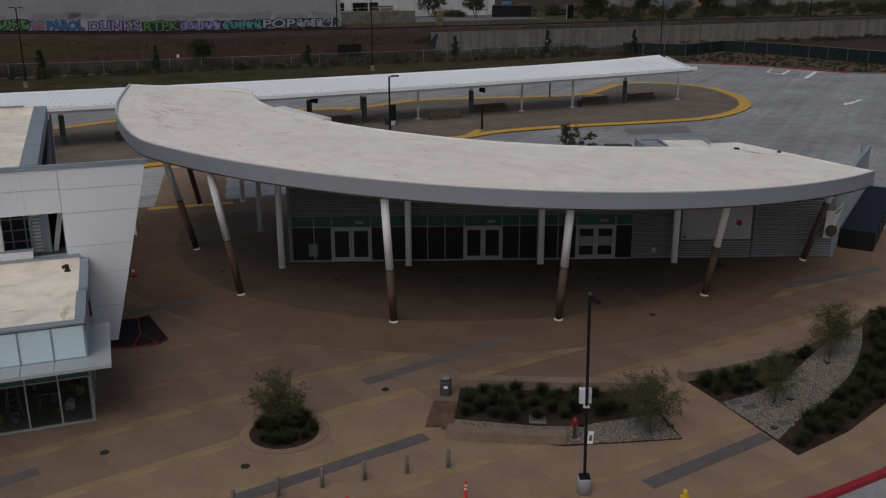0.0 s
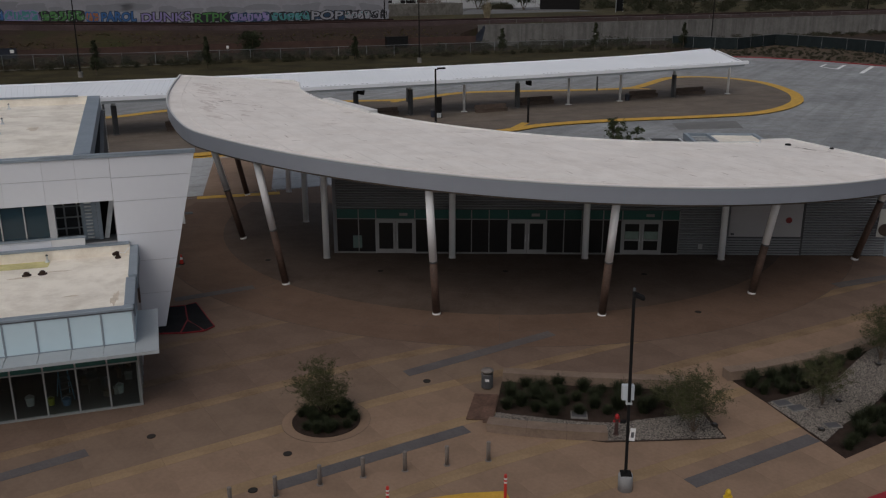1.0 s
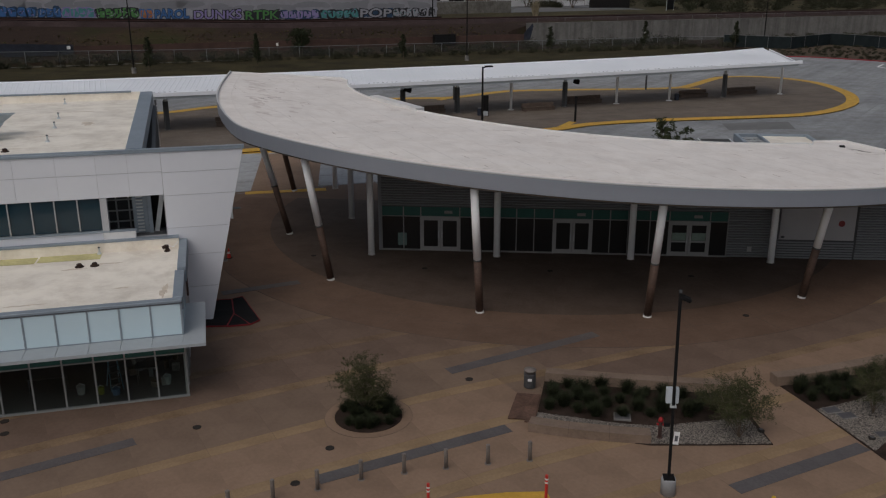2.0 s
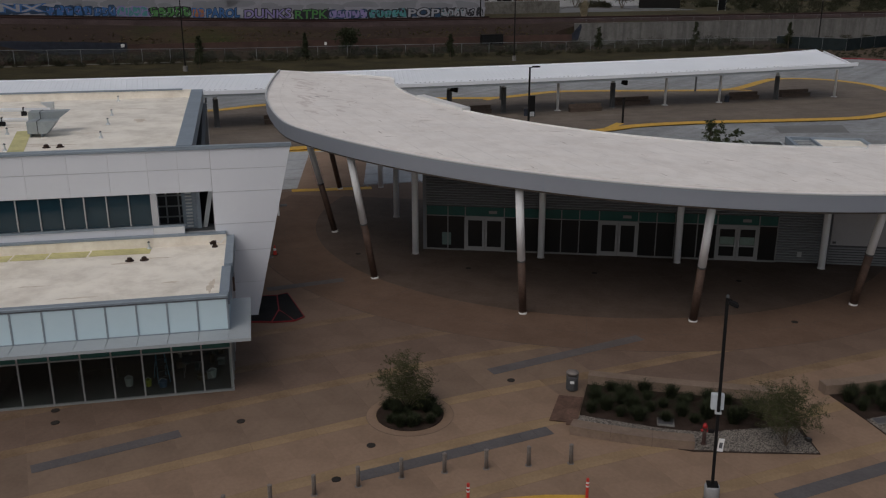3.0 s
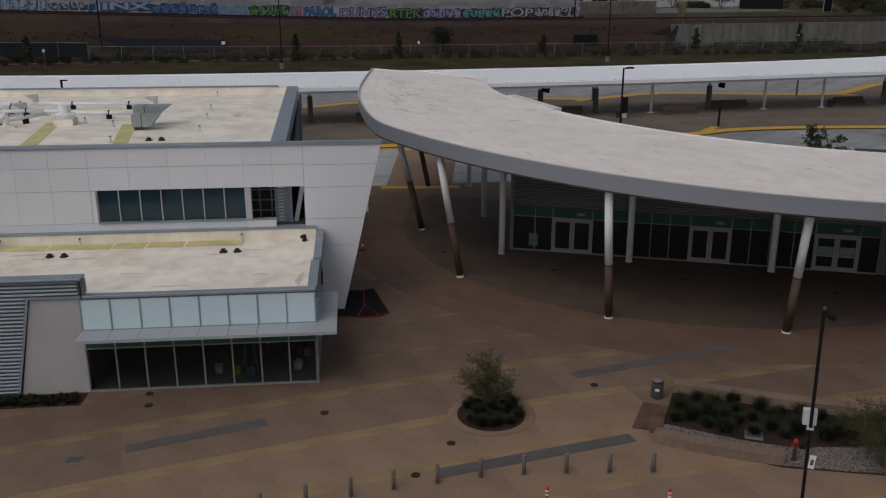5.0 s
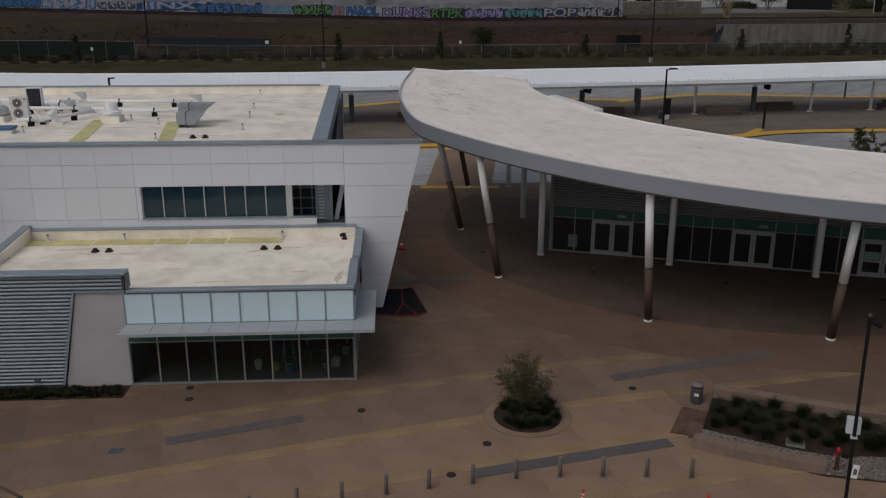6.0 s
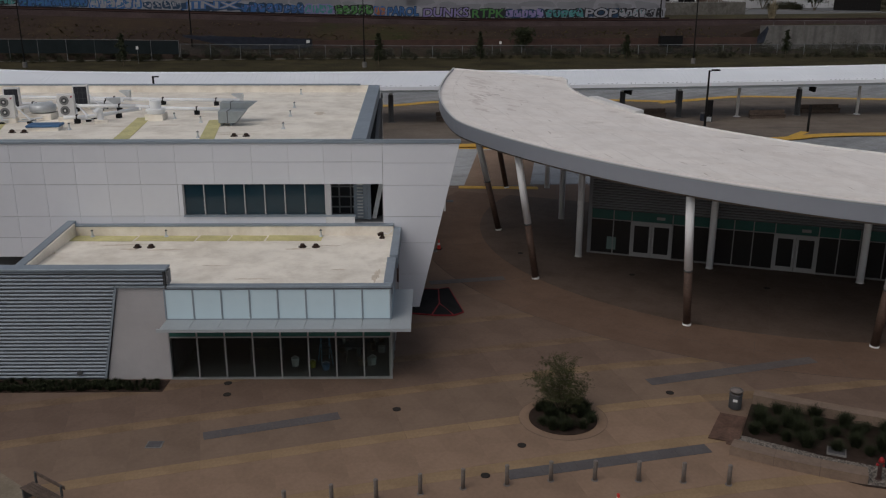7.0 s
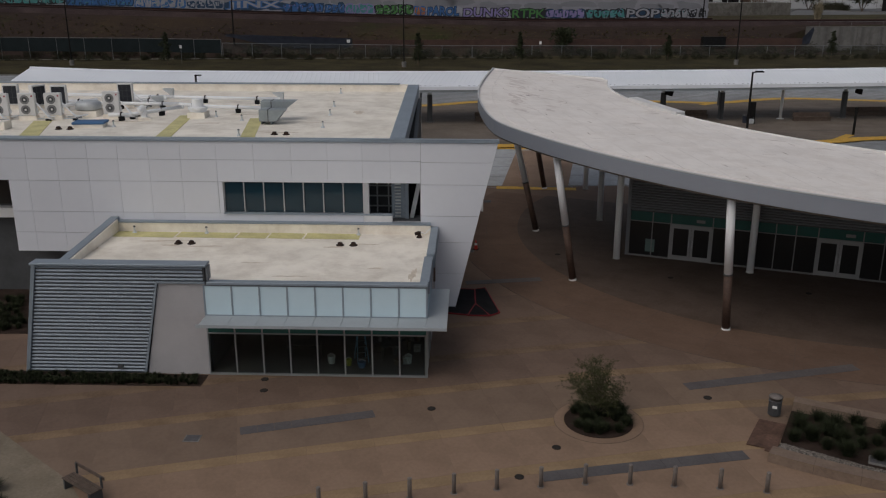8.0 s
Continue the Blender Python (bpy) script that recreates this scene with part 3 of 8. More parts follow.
for x, y, r in ((17.95, 54.4, 0.2), (20.4, 53.9, 0.14)):
    part("roof_drain", tube((x, y, roof_z(x) + FASC - 0.08), (x, y, roof_z(x) + FASC + 0.03), r, r * 0.8, 12), RUBBER, pavilion)
# screen wall behind the end of the pavilion, and the sign on the corner
END = Matrix.Translation((24.06, 53.12, 0)) @ Matrix.Rotation(radians(59.3), 4, "Z")


def epart(name, bm, m, label="", parent=None):
    bmesh.ops.transform(bm, matrix=END, verts=bm.verts)
    return part(name, bm, m, parent or pavilion, label)


# dark backing colour paints the shaded stripes between the pale ribs
ends = epart("end_wall", cube(0.0, 16.8, 0.002, 0.2, 0, 4.38), DARKGREY, "ribbed grey metal end wall")
for k in range(18):
    z = 0.02 + k * 0.243
    b = bmesh.new()
    rows = [(b.verts.new((0.0, y, z + f)), b.verts.new((16.8, y, z + f))) for f, y in ((0.0, 0.0), (0.015, -0.028), (0.075, -0.03), (0.11, 0.0))]
    for p, q in zip(rows, rows[1:]):
        b.faces.new((p[0], p[1], q[1], q[0]))
    b.faces.new([r[0] for r in rows])
    b.faces.new([r[1] for r in rows][::-1])
    epart("rib", b, AWN, "", ends)
epart("screen_coping", cube(-0.05, 16.9, -0.03, 0.28, 4.4, 4.5), COPING)
epart("end_post", cube(-0.1, 0.1, -0.12, 0.05, 0, 4.4), COPING)
gatepost = epart("gate_post", cube(16.6, 16.75, 0.55, 0.68, 0, 4.62), COPING, "grey post of the yard gate")
epart("gate_arm", cube(16.6, 16.75, 0.29, 0.55, 4.5, 4.62), COPING, "", gatepost)
CREAM = mat("cream_sign", (0.50, 0.49, 0.46), 0.5, 1.0, 0.05)
SIGNM = Matrix.Translation((23.1, 52.45, 0)) @ Matrix.Rotation(WA, 4, "Z")
sgn = part("sign_board", slab_xz([(0.0, 1.44), (0.43, 1.4), (0.75, 2.35), (1.02, 3.2), (1.1, 3.75), (0.62, 3.14), (0.07, 3.14)], -0.06, 0.0), CREAM, pavilion, "cream board with a plain brown disc")
sgn.matrix_basis = SIGNM
part("disc", tube((0.45, -0.065, 1.87), (0.45, -0.09, 1.87), 0.37, seg=28), mat("ochre_disc", (0.062, 0.042, 0.032), 0.5, 2, 0.1), sgn)
part("bars", slab_xz([(0.62, 2.9), (0.95, 3.25), (0.98, 3.4), (0.6, 3.02)], -0.075, -0.061), DARKGREY, sgn)
part("bracket", cube(0.1, 0.2, 0.0, 0.35, 2.4, 2.5), DARKGREY, sgn)
# smudges of dirt on the roof
DIRT = mat("roof_dirt", (0.68, 0.61, 0.56), 0.9, 6.0, 0.12, 30.0)
dr = random.Random(3)
for x, y, rx, ry in ((-15.6, 57.4, 0.7, 0.1), (-17.2, 58.5, 0.9, 0.14), (-15.9, 58.0, 0.35, 0.2), (-14.0, 55.5, 0.5, 0.08), (-18.5, 62.0, 0.25, 0.4), (-16.8, 70.4, 1.3, 0.35), (18.9, 52.5, 1.3, 0.07), (20.1, 51.3, 0.6, 0.07), (-2.0, 52.3, 0.9, 0.15), (0.8, 51.5, 0.6, 0.12), (-9.5, 57.3, 0.5, 0.2), (7.5, 47.5, 0.5, 0.12)):
    bm = bmesh.new()
    ring = []
    a0 = dr.uniform(-0.4, 0.4)
    for i in range(14):
        t = 6.2832 * i / 14
        k = dr.uniform(0.45, 1.1)
        dx, dy = rx * k * math.cos(t), ry * k * math.sin(t)
        px, py = x + dx * math.cos(a0) - dy * math.sin(a0), y + dx * math.sin(a0) + dy * math.cos(a0)
        ring.append(bm.verts.new((px, py, roof_z(px) + FASC - 0.06 + 0.009)))
    bm.faces.new(ring)
    part("dirt_smudge", bm, DIRT, pavilion)
STAIN = mat("roof_drain_stain", (0.26, 0.21, 0.19), 0.9, 6.0, 0.2, 30.0)
for x, y, L, w_ in ((18.5, 53.65, 0.55, 0.07), (18.9, 53.2, 0.5, 0.09), (18.7, 53.4, 0.3, 0.05), (19.9, 52.9, 0.2, 0.05), (20.4, 52.5, 0.25, 0.04), (20.1, 53.3, 0.15, 0.05), (-18.5, 59.0, 0.3, 0.1), (-18.1, 59.6, 0.4, 0.05), (-18.9, 58.7, 0.2, 0.05)):
    bm = bmesh.new()
    ring, a0 = [], dr.uniform(-0.7, -0.3)
    for i in range(14):
        t = 6.2832 * i / 14
        q = dr.uniform(0.45, 1.1)
        dx, dy = L * q * math.cos(t), w_ * q * math.sin(t)
        px, py = x + dx * math.cos(a0) - dy * math.sin(a0), y + dx * math.sin(a0) + dy * math.cos(a0)
        ring.append(bm.verts.new((px, py, roof_z(px) + FASC - 0.06 + 0.0115)))
    bm.faces.new(ring)
    part("dirt_smudge", bm, STAIN, pavilion)
GRIME = mat("roof_grime_film", (0.735, 0.665, 0.62), 0.9, 3.0, 0.1, 20.0)
for k in range(54):
    # a worn strip beside the raised edge, and a few by the drains
    if k < 45:
        y = dr.uniform(52.0, 67.5)
        x, rx, ry = -17.4 - (y - 52.2) * 0.365 + abs(dr.gauss(0.0, 0.9)), dr.uniform(0.3, 1.1), dr.uniform(0.06, 0.3)
    else:
        x, y, rx, ry = dr.gauss(19.2, 1.0), dr.gauss(52.9, 0.9), dr.uniform(0.2, 0.7), dr.uniform(0.04, 0.1)
    if not inside((x - 1, y), outline) or not inside((x + 1, y), outline) or not inside((x, y - 1), outline) or not inside((x, y + 1), outline):
        continue
    bm = bmesh.new()
    ring, a0 = [], dr.uniform(-0.5, 0.5) - 0.5
    for i in range(16):
        t = 6.2832 * i / 16
        q = dr.uniform(0.5, 1.1)
        dx, dy = rx * q * math.cos(t), ry * q * math.sin(t)
        px, py = x + dx * math.cos(a0) - dy * math.sin(a0), y + dx * math.sin(a0) + dy * math.cos(a0)
        ring.append(bm.verts.new((px, py, roof_z(px) + FASC - 0.06 + 0.0075 + k * 0.00005)))
    bm.faces.new(ring)
    part("dirt_smudge", bm, GRIME, pavilion)
FLECK = mat("roof_fleck_dirt", (0.50, 0.43, 0.38), 0.9, 6.0, 0.15, 30.0)
placed = 0
while placed < 85:
    x, y = dr.uniform(-24, 20), dr.uniform(40, 71)
    if not all(inside((x + a, y + c), outline) for a, c in ((1, 0), (-1, 0), (0, 1), (0, -1))):
        continue
    placed += 1
    L, w_ = dr.uniform(0.1, 0.5) * (1.5 if placed % 9 == 0 else 1), dr.uniform(0.012, 0.04)
    a0 = math.atan2(1, -0.62) + (1.57 if dr.random() < 0.5 else 0.0) + dr.uniform(-0.12, 0.12)
    d, nn = Vector((math.cos(a0), math.sin(a0))) * L, Vector((-math.sin(a0), math.cos(a0))) * w_
    c = Vector((x, y))
    bm = bmesh.new()
    bm.faces.new([bm.verts.new((q.x, q.y, roof_z(q.x) + FASC - 0.06 + 0.01)) for q in (c - d, c - d * 0.3 + nn, c + d * 0.5 + nn * 0.6, c + d, c + d * 0.2 - nn, c - d * 0.6 - nn * 0.7)])
    part("dirt_fleck", bm, FLECK, pavilion)
# low service roof behind the pavilion
service = thing("service_block", Matrix.Translation((14.0, 61.5, 0)) @ Matrix.Rotation(radians(0), 4, "Z"), "low flat-roofed service block with a cream roof and grey parapet", "service block")
part("wall", cube(0, 5.2, 0, 4.2, 0, 5.0), CORRD, service)
part("roof", cube(1.75, 4.95, 0.25, 3.95, 5.0, 5.27), ROOFC, service)
part("plant_well", cube(0.25, 1.6, 0.25, 3.95, 5.0, 5.1), DARKGREY, service, "dark plant well")
for k in range(6):
    part("grating_bar", cube(0.25, 1.6, 0.5 + k * 0.6, 0.56 + k * 0.6, 5.2, 5.26), GALV, service)
for a in ((0, 5.2, -0.05, 0.25), (0, 5.2, 3.95, 4.25), (0, 0.25, 0.25, 3.95), (4.95, 5.2, 0.25, 3.95), (1.6, 1.75, 0.25, 3.95)):
    part("parapet", cube(*a, 5.0, 5.4), COPING, service)
grille = thing("metal_grille", pose(11.2, 62.6, 0), "dark metal grille screen behind the pavilion", "grille")
for k in range(7):
    part("bar", cube(0.0, 2.3, k * 0.28, k * 0.28 + 0.07, 5.1, 5.2), DARKGREY, grille)
for k in range(2):
    part("upright", cube(k * 2.2, k * 2.2 + 0.1, -0.03, 1.78, 0.0, 5.24), GALV, grille)


# ---- office building ----
OB = Matrix.Translation((-13.97, 31.34, 0)) @ Matrix.Rotation(radians(21.03), 4, "Z")
office = thing("office_building", OB, "two-storey white-panelled office building with a low glazed wing", "office building")


def op(name, bm, m, label="", parent=None):
    return part(name, bm, m, parent or office, label)


# low wing: roof, parapets, screen and walls
RZ = 4.03
op("wing_roof", cube(-16.4, -0.2, 0.3, 8.05, 3.7, RZ), ROOFC, "stained cream roof membrane")
op("parapet", cube(-9.2, 0.05, -0.05, 0.3, 4.11, 4.23, bev=0.015), COPING)
op("parapet_drip", cube(-9.2, 0.06, -0.045, -0.03, 4.085, 4.112), DARKGREY)
op("parapet", cube(-0.3, 0.1, 0.302, 3.75, 3.7, 4.25, bev=0.015), COPING)
op("parapet", cube(-0.2, 0.17, 3.752, 8.3, 3.7, 4.36, bev=0.015), COPING)
bm = cube(-16.45, -16.05, 0.47, 8.3, 3.7, 4.27)
for v in bm.verts:
    if v.co.z > 4.0 and v.co.y > 4.0:
        v.co.z += 0.46
op("parapet", bm, COPING, "rising blue-grey metal parapet")
op("roof_upturn", cube(-16.04, -0.21, 7.98, 8.3, 3.7, 4.5), ROOFC)
op("upturn_flashing", cube(-16.04, -0.21, 7.95, 8.31, 4.5, 4.57), COPING)
op("roof_upturn", cube(-9.2, -0.31, 0.302, 0.36, RZ, 4.2), ROOFC)
op("roof_upturn", slab_yz(-16.05, -15.97, [(0.48, RZ), (7.94, RZ), (7.94, 4.66), (0.48, 4.22)]), ROOFC)


def screen_left(z):
    return -17.3 + 0.88 * z / 4.9


def screen_right(z):
    return -12.14 + 0.86 * z / 4.2 if z < 4.2 else -9.25


# backing painted dark to stand for shade in the gaps between ribs
screen = op("screen_backing", slab_xz([(-17.3, 0), (-12.14, 0), (-11.28, 4.2), (-9.25, 4.2), (-9.25, 4.9), (-16.42, 4.9)], 0.002, 0.2), DARKGREY, "horizontally ribbed grey metal screen")
N = 30
for k in range(N):
    bm = bmesh.new()
    h = 4.84 / N
    z0 = 0.06 + k * h
    lo, hi = screen_left(z0 + 0.5 * h) + 0.12, screen_right(z0 + 0.5 * h) - 0.08
    prof = ((0.1, 0.0), (0.3, -0.045), (0.45, -0.055), (0.58, -0.045), (0.8, 0.0))
    rows = [(bm.verts.new((lo, y, z0 + f * h)), bm.verts.new((hi, y, z0 + f * h))) for f, y in prof]
    for a, b in zip(rows, rows[1:]):
        bm.faces.new((a[0], a[1], b[1], b[0]))
    bm.faces.new([r[0] for r in rows])
    bm.faces.new([r[1] for r in rows][::-1])
    op("rib", bm, CORR, "", screen)
op("screen_trim", slab_xz([(-17.36, 0.0), (-17.2, 0.0), (-16.32, 4.9), (-16.48, 4.9)], -0.1, 0.22), COPING, "", screen)
op("screen_trim", slab_xz([(-12.2, 0.0), (-12.1, 0.0), (-11.24, 4.2), (-11.34, 4.2)], -0.08, 0.0), COPING, "", screen)
op("screen_trim", cube(-11.3, -9.25, -0.08, 0.0, 4.16, 4.24), COPING, "", screen)
op("screen_coping", cube(-16.55, -9.15, -0.14, 0.5, 4.9, 5.0, bev=0.015), COPING)
op("screen_back", cube(-16.4, -9.2, 0.21, 0.45, 3.7, 4.9), COPING)
for k in range(6):
    op("end_louvre", cube(-9.2, -9.12, 0.0, 0.45, 4.3 + k * 0.1, 4.36 + k * 0.1), CORRD, "", screen)
op("wall", slab_xz([(-12.04, 0.0), (-9.36, 0.0), (-9.25, 4.16), (-11.24, 4.16)], 0.01, 0.3), STUCCO, "pale grey stucco wall")
op("wall", cube(-16.75, -16.42, 0.23, 8.3, 0, 3.95), STUCCO)
op("wall", cube(-16.8, -12.0, 0.21, 0.4, 0, 3.7), STUCCO)
op("screen_foot_vent", tube((-13.2, -0.1, 0.35), (-13.2, 0.0, 0.35), 0.12, seg=14), DARKGREY)

# shopfront of the wing: eight bays
for k in range(8):
    a, b = -9.33 + k * 1.166, -9.33 + (k + 1) * 1.166
    op("pane", cube(a + 0.03, b - 0.03, 0.05, 0.07, 0.08, 1.9), GLASS, "clear tinted window pane").visible_shadow = False
    op("spandrel", cube(a + 0.03, b - 0.03, 0.04, 0.08, 1.95, 2.6), GREEN)
    op("frosted_panel", cube(a + 0.035, b - 0.035, -0.01, 0.05, 2.77, 4.06), FROST, "frosted pale blue glass panel")
    op("awning_panel", cube(a + 0.01, b - 0.01, -1.05, -0.02, 2.66, 2.74), AWN)
for k in range(9):
    a = -9.33 + k * 1.166
    op("mullion", cube(a - 0.03, a + 0.03, 0.0, 0.12, 0.0, 2.62), SHOPALU)
    op("panel_joint", cube(a - 0.035, a + 0.035, -0.03, 0.06, 2.75, 4.06), COPING)
op("head_rail", cube(-9.36, 0.03, 0.0, 0.12, 1.9, 1.945), SHOPALU)
op("sill", cube(-9.36, 0.03, -0.03, 0.12, 0.0, 0.08), SHOPALU)
op("panel_rail", cube(-9.33, 0.0, -0.04, 0.06, 2.745, 2.78), COPING)
op("panel_rail", cube(-9.33, 0.0, -0.03, 0.06, 4.055, 4.085), COPING)
op("awning_edge", cube(-9.45, 0.86, -1.12, -1.055, 2.62, 2.75), AWN)
op("awning_panel", cube(0.0, 0.8, -1.05, 3.6, 2.66, 2.745), AWN)
op("awning_edge", cube(0.8, 0.86, -1.05, 3.6, 2.62, 2.75), AWN)
op("awning_soffit", cube(-9.4, 0.8, -1.05, -0.02, 2.63, 2.655), WHITE)
# side of the wing
for k in range(4):
    op("side_pane", cube(-0.08, -0.05, 0.15 + k * 0.95, 1.05 + k * 0.95, 0.1, 2.5), GLASS).visible_shadow = False
    op("side_mullion", cube(-0.1, 0.02, 0.06 + k * 0.95, 0.13 + k * 0.95, 0, 2.6), SHOPALU)
op("side_wall", cube(-0.15, 0.0, 4.0, 8.3, 0.0, 3.7), STUCCO)
op("side_wall", cube(-0.15, 0.03, 0.06, 4.0, 2.76, 3.69), FROST)
op("downpipe", tube((0.12, 4.6, 2.75), (0.12, 4.6, 4.2), 0.05, seg=8), BROWNCOL)
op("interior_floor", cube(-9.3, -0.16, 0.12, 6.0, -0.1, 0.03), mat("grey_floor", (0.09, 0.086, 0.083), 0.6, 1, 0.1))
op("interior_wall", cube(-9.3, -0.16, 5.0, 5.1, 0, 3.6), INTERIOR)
# side wall coloured darker than the rest, painting in the room's dimness
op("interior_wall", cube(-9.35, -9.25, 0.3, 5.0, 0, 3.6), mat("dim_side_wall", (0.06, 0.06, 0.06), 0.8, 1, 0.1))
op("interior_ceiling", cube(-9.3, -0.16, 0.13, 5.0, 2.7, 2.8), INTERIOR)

# things seen inside
LADDERB = mat("blue_ladder_rail", (0.07, 0.19, 0.28), 0.5, 3.0, 0.1)
ladder = thing("step_ladder", OB @ pose(-3.0, 1.6, 0.03, 0, 0, 20), "blue folding step ladder standing indoors", "ladder")
for sx in (-0.25, 0.25):
    part("rail", tube((sx, -0.35, 0), (sx * 0.7, 0, 1.2), 0.02, seg=6), LADDERB, ladder)
    part("rail", tube((sx, 0.35, 0), (sx * 0.7, 0.02, 1.2), 0.02, seg=6), LADDERB, ladder)
for k in range(4):
    part("tread", cube(-0.24, 0.24, -0.3 + k * 0.07, -0.2 + k * 0.07, 0.22 + k * 0.25, 0.26 + k * 0.25), DARKGREY, ladder)
for x, y, r, h, col, nm, lb in ((-3.5, 1.1, 0.14, 0.3, (0.21, 0.23, 0.03), "bucket", "yellow-green plastic bucket on the floor"), (-4.3, 1.3, 0.18, 0.36, (0.31, 0.33, 0.32), "bucket", "pale plastic bucket on the floor"), (-0.9, 1.4, 0.17, 0.36, (0.275, 0.31, 0.3), "bucket", "pale bucket near the window"), (-2.9, 0.9, 0.18, 0.28, (0.06, 0.11, 0.18), "bucket", "low blue bucket near the window")):
    t_ = thing(nm, OB @ pose(x, y, 0.03), lb, "bucket")
    part("pail", lathe([(r * 0.8, 0), (r, h), (r * 1.05, h), (r * 0.97, h + 0.01)], 14), mat("pail_plastic", col, 0.5, 2, 0.05), t_)
    part("handle", tube((-r, 0, h * 0.95), (0, 0, h + r * 0.7), 0.008, seg=6, bm=tube((0, 0, h + r * 0.7), (r, 0, h * 0.95), 0.008, seg=6)), GALV, t_)
for k, (x, w_) in enumerate(((-5.6, 1.5), (-1.7, 0.9))):
    t_ = thing("work_table", OB @ pose(x, 1.9, 0.03), "low table with clutter behind the window", "table")
    part("tabletop", cube(-w_ / 2, w_ / 2, -0.35, 0.35, 0.7, 0.74), DARKGREY, t_)
    for sx in (-1, 1):
        for sy in (-1, 1):
            part("leg", tube((sx * (w_ / 2 - 0.06), sy * 0.29, 0), (sx * (w_ / 2 - 0.06), sy * 0.29, 0.7), 0.02, seg=6), DARKGREY, t_)

CLUT = random.Random(9)
for k in range(16):
    x, y, w_, h_ = CLUT.uniform(-2.6, -0.4), CLUT.uniform(1.2, 4.2), CLUT.uniform(0.08, 0.2), CLUT.uniform(0.12, 0.4)
    c_ = CLUT.choice(((0.08, 0.09, 0.095), (0.2, 0.21, 0.2), (0.05, 0.08, 0.1), (0.09, 0.075, 0.055)))
    t_ = thing("storage_box", OB @ pose(x, y, 0.03, 0, 0, CLUT.uniform(-40, 40)), "small stacked storage box inside the glazed wing", "box", "boxes indoors")
    part("carton", cube(-w_, w_, -w_ * 0.7, w_ * 0.7, 0, h_, bev=0.01), mat("carton_board", c_, 0.8, 2, 0.1), t_)
    part("lid", cube(-w_ - 0.01, w_ + 0.01, -w_ * 0.7 - 0.01, w_ * 0.7 + 0.01, h_, h_ + 0.03), mat("carton_lid", tuple(q * 1.3 for q in c_), 0.8, 2, 0.1), t_)

# upper block: panelled front wall with a slanted free end
QF = 8.32


def edge_p(z):
    return 1.04 + 2.05 * z / 8.66


JOINT_WALL = mat("panel_joint_backing", (0.42, 0.42, 0.435), 0.8, 1.0, 0.05)
core = []
core.append(slab_xz([(-45, 6.56), (edge_p(6.56) - 0.02, 6.56), (edge_p(8.6) - 0.02, 8.6), (-45, 8.6)], QF + 0.03, QF + 0.36))
core.append(slab_xz([(-21.48, 2.85), (-10.62, 2.85), (-10.62, 6.56), (-21.48, 6.56)], QF + 0.03, QF + 0.36))
core.append(slab_xz([(-0.74, 0.0), (edge_p(0) - 0.02, 0.0), (edge_p(6.56) - 0.02, 6.56), (-0.74, 6.56)], QF + 0.03, QF + 0.36))
core.append(slab_xz([(-10.62, 2.85), (-3.3, 2.85), (-3.3, 4.95), (-10.62, 4.95)], QF + 0.03, QF + 0.36))
core.append(slab_xz([(-3.3, 2.85), (-0.74, 2.85), (-0.74, 4.45), (-3.3, 4.45)], QF + 0.03, QF + 0.36))
core.append(slab_xz([(-3.6, 4.95), (-3.3, 4.95), (-3.3, 6.56), (-3.6, 6.56)], QF + 0.0, QF + 0.36))
front_wall = None
for b in core:
    w_ = op("front_wall", b, JOINT_WALL, "", front_wall)
    front_wall = front_wall or w_
ZS = [2.83, 3.85, 4.95, 6.56, 7.68, 8.6]
PS = [-26.8, -25.2, -23.6, -22.05, -20.45, -18.9, -17.34, -15.8, -14.25, -12.65, -10.86, -9.0, -7.13, -5.33, -3.6, -2.22, -0.72]
GAP = 0.011
for r, (z0, z1) in enumerate(zip(ZS, ZS[1:])):
    for a, b in zip(PS, PS[1:]):
        mid = (a + b) / 2
        if z0 < 6.5 and mid < -21.4:
            continue
        if z0 < 6.5 and a < -21.5:
            a = -21.48
        if 4.9 < z0 < 6.5 and -10.9 < mid < -3.5:
            continue
        if 4.9 < z0 < 6.5 and -3.6 <= mid:
            continue
        if z0 == 3.85 and mid > -3.6 and mid < -0.7:
            z1b = 4.43
        else:
            z1b = z1
        op("wall_panel", cube(a + 0.005, b - 0.005, QF, QF + 0.028, z0 + GAP, z1b - GAP), PANEL, "", front_wall)
    if z0 == 4.95:
        op("wall_panel", cube(-10.84, -10.64, QF, QF + 0.028, z0 + GAP, z1 - GAP), PANEL, "", front_wall)
ZF = [0.0, 1.85, 3.52, 4.9, 6.5, 7.62, 8.6]
for z0, z1 in zip(ZF, ZF[1:]):
    op("wall_panel", slab_xz([(-0.70, z0 + GAP), (edge_p(z0) , z0 + GAP), (edge_p(z1), z1 - GAP), (-0.70, z1 - GAP)], QF, QF + 0.028), PANEL, "", front_wall)
op("fin_back", slab_xz([(-0.7, 0.0), (edge_p(0), 0.0), (edge_p(8.6), 8.6), (-0.7, 8.6)], QF + 0.365, QF + 0.39), WHITE, "", front_wall)
op("coping", cube(-45, 3.14, QF - 0.07, QF + 0.44, 8.6, 8.74, bev=0.015), COPING, "blue-grey metal coping")
camera_mount = op("security_camera", cube(2.42, 2.78, QF + 0.1, QF + 0.22, 5.6, 5.7, bev=0.02), DARKGREY, "small dark security camera on a bracket")
op("bracket", cube(2.3, 2.4, QF + 0.08, QF + 0.24, 5.15, 5.68), GALV, "", camera_mount)
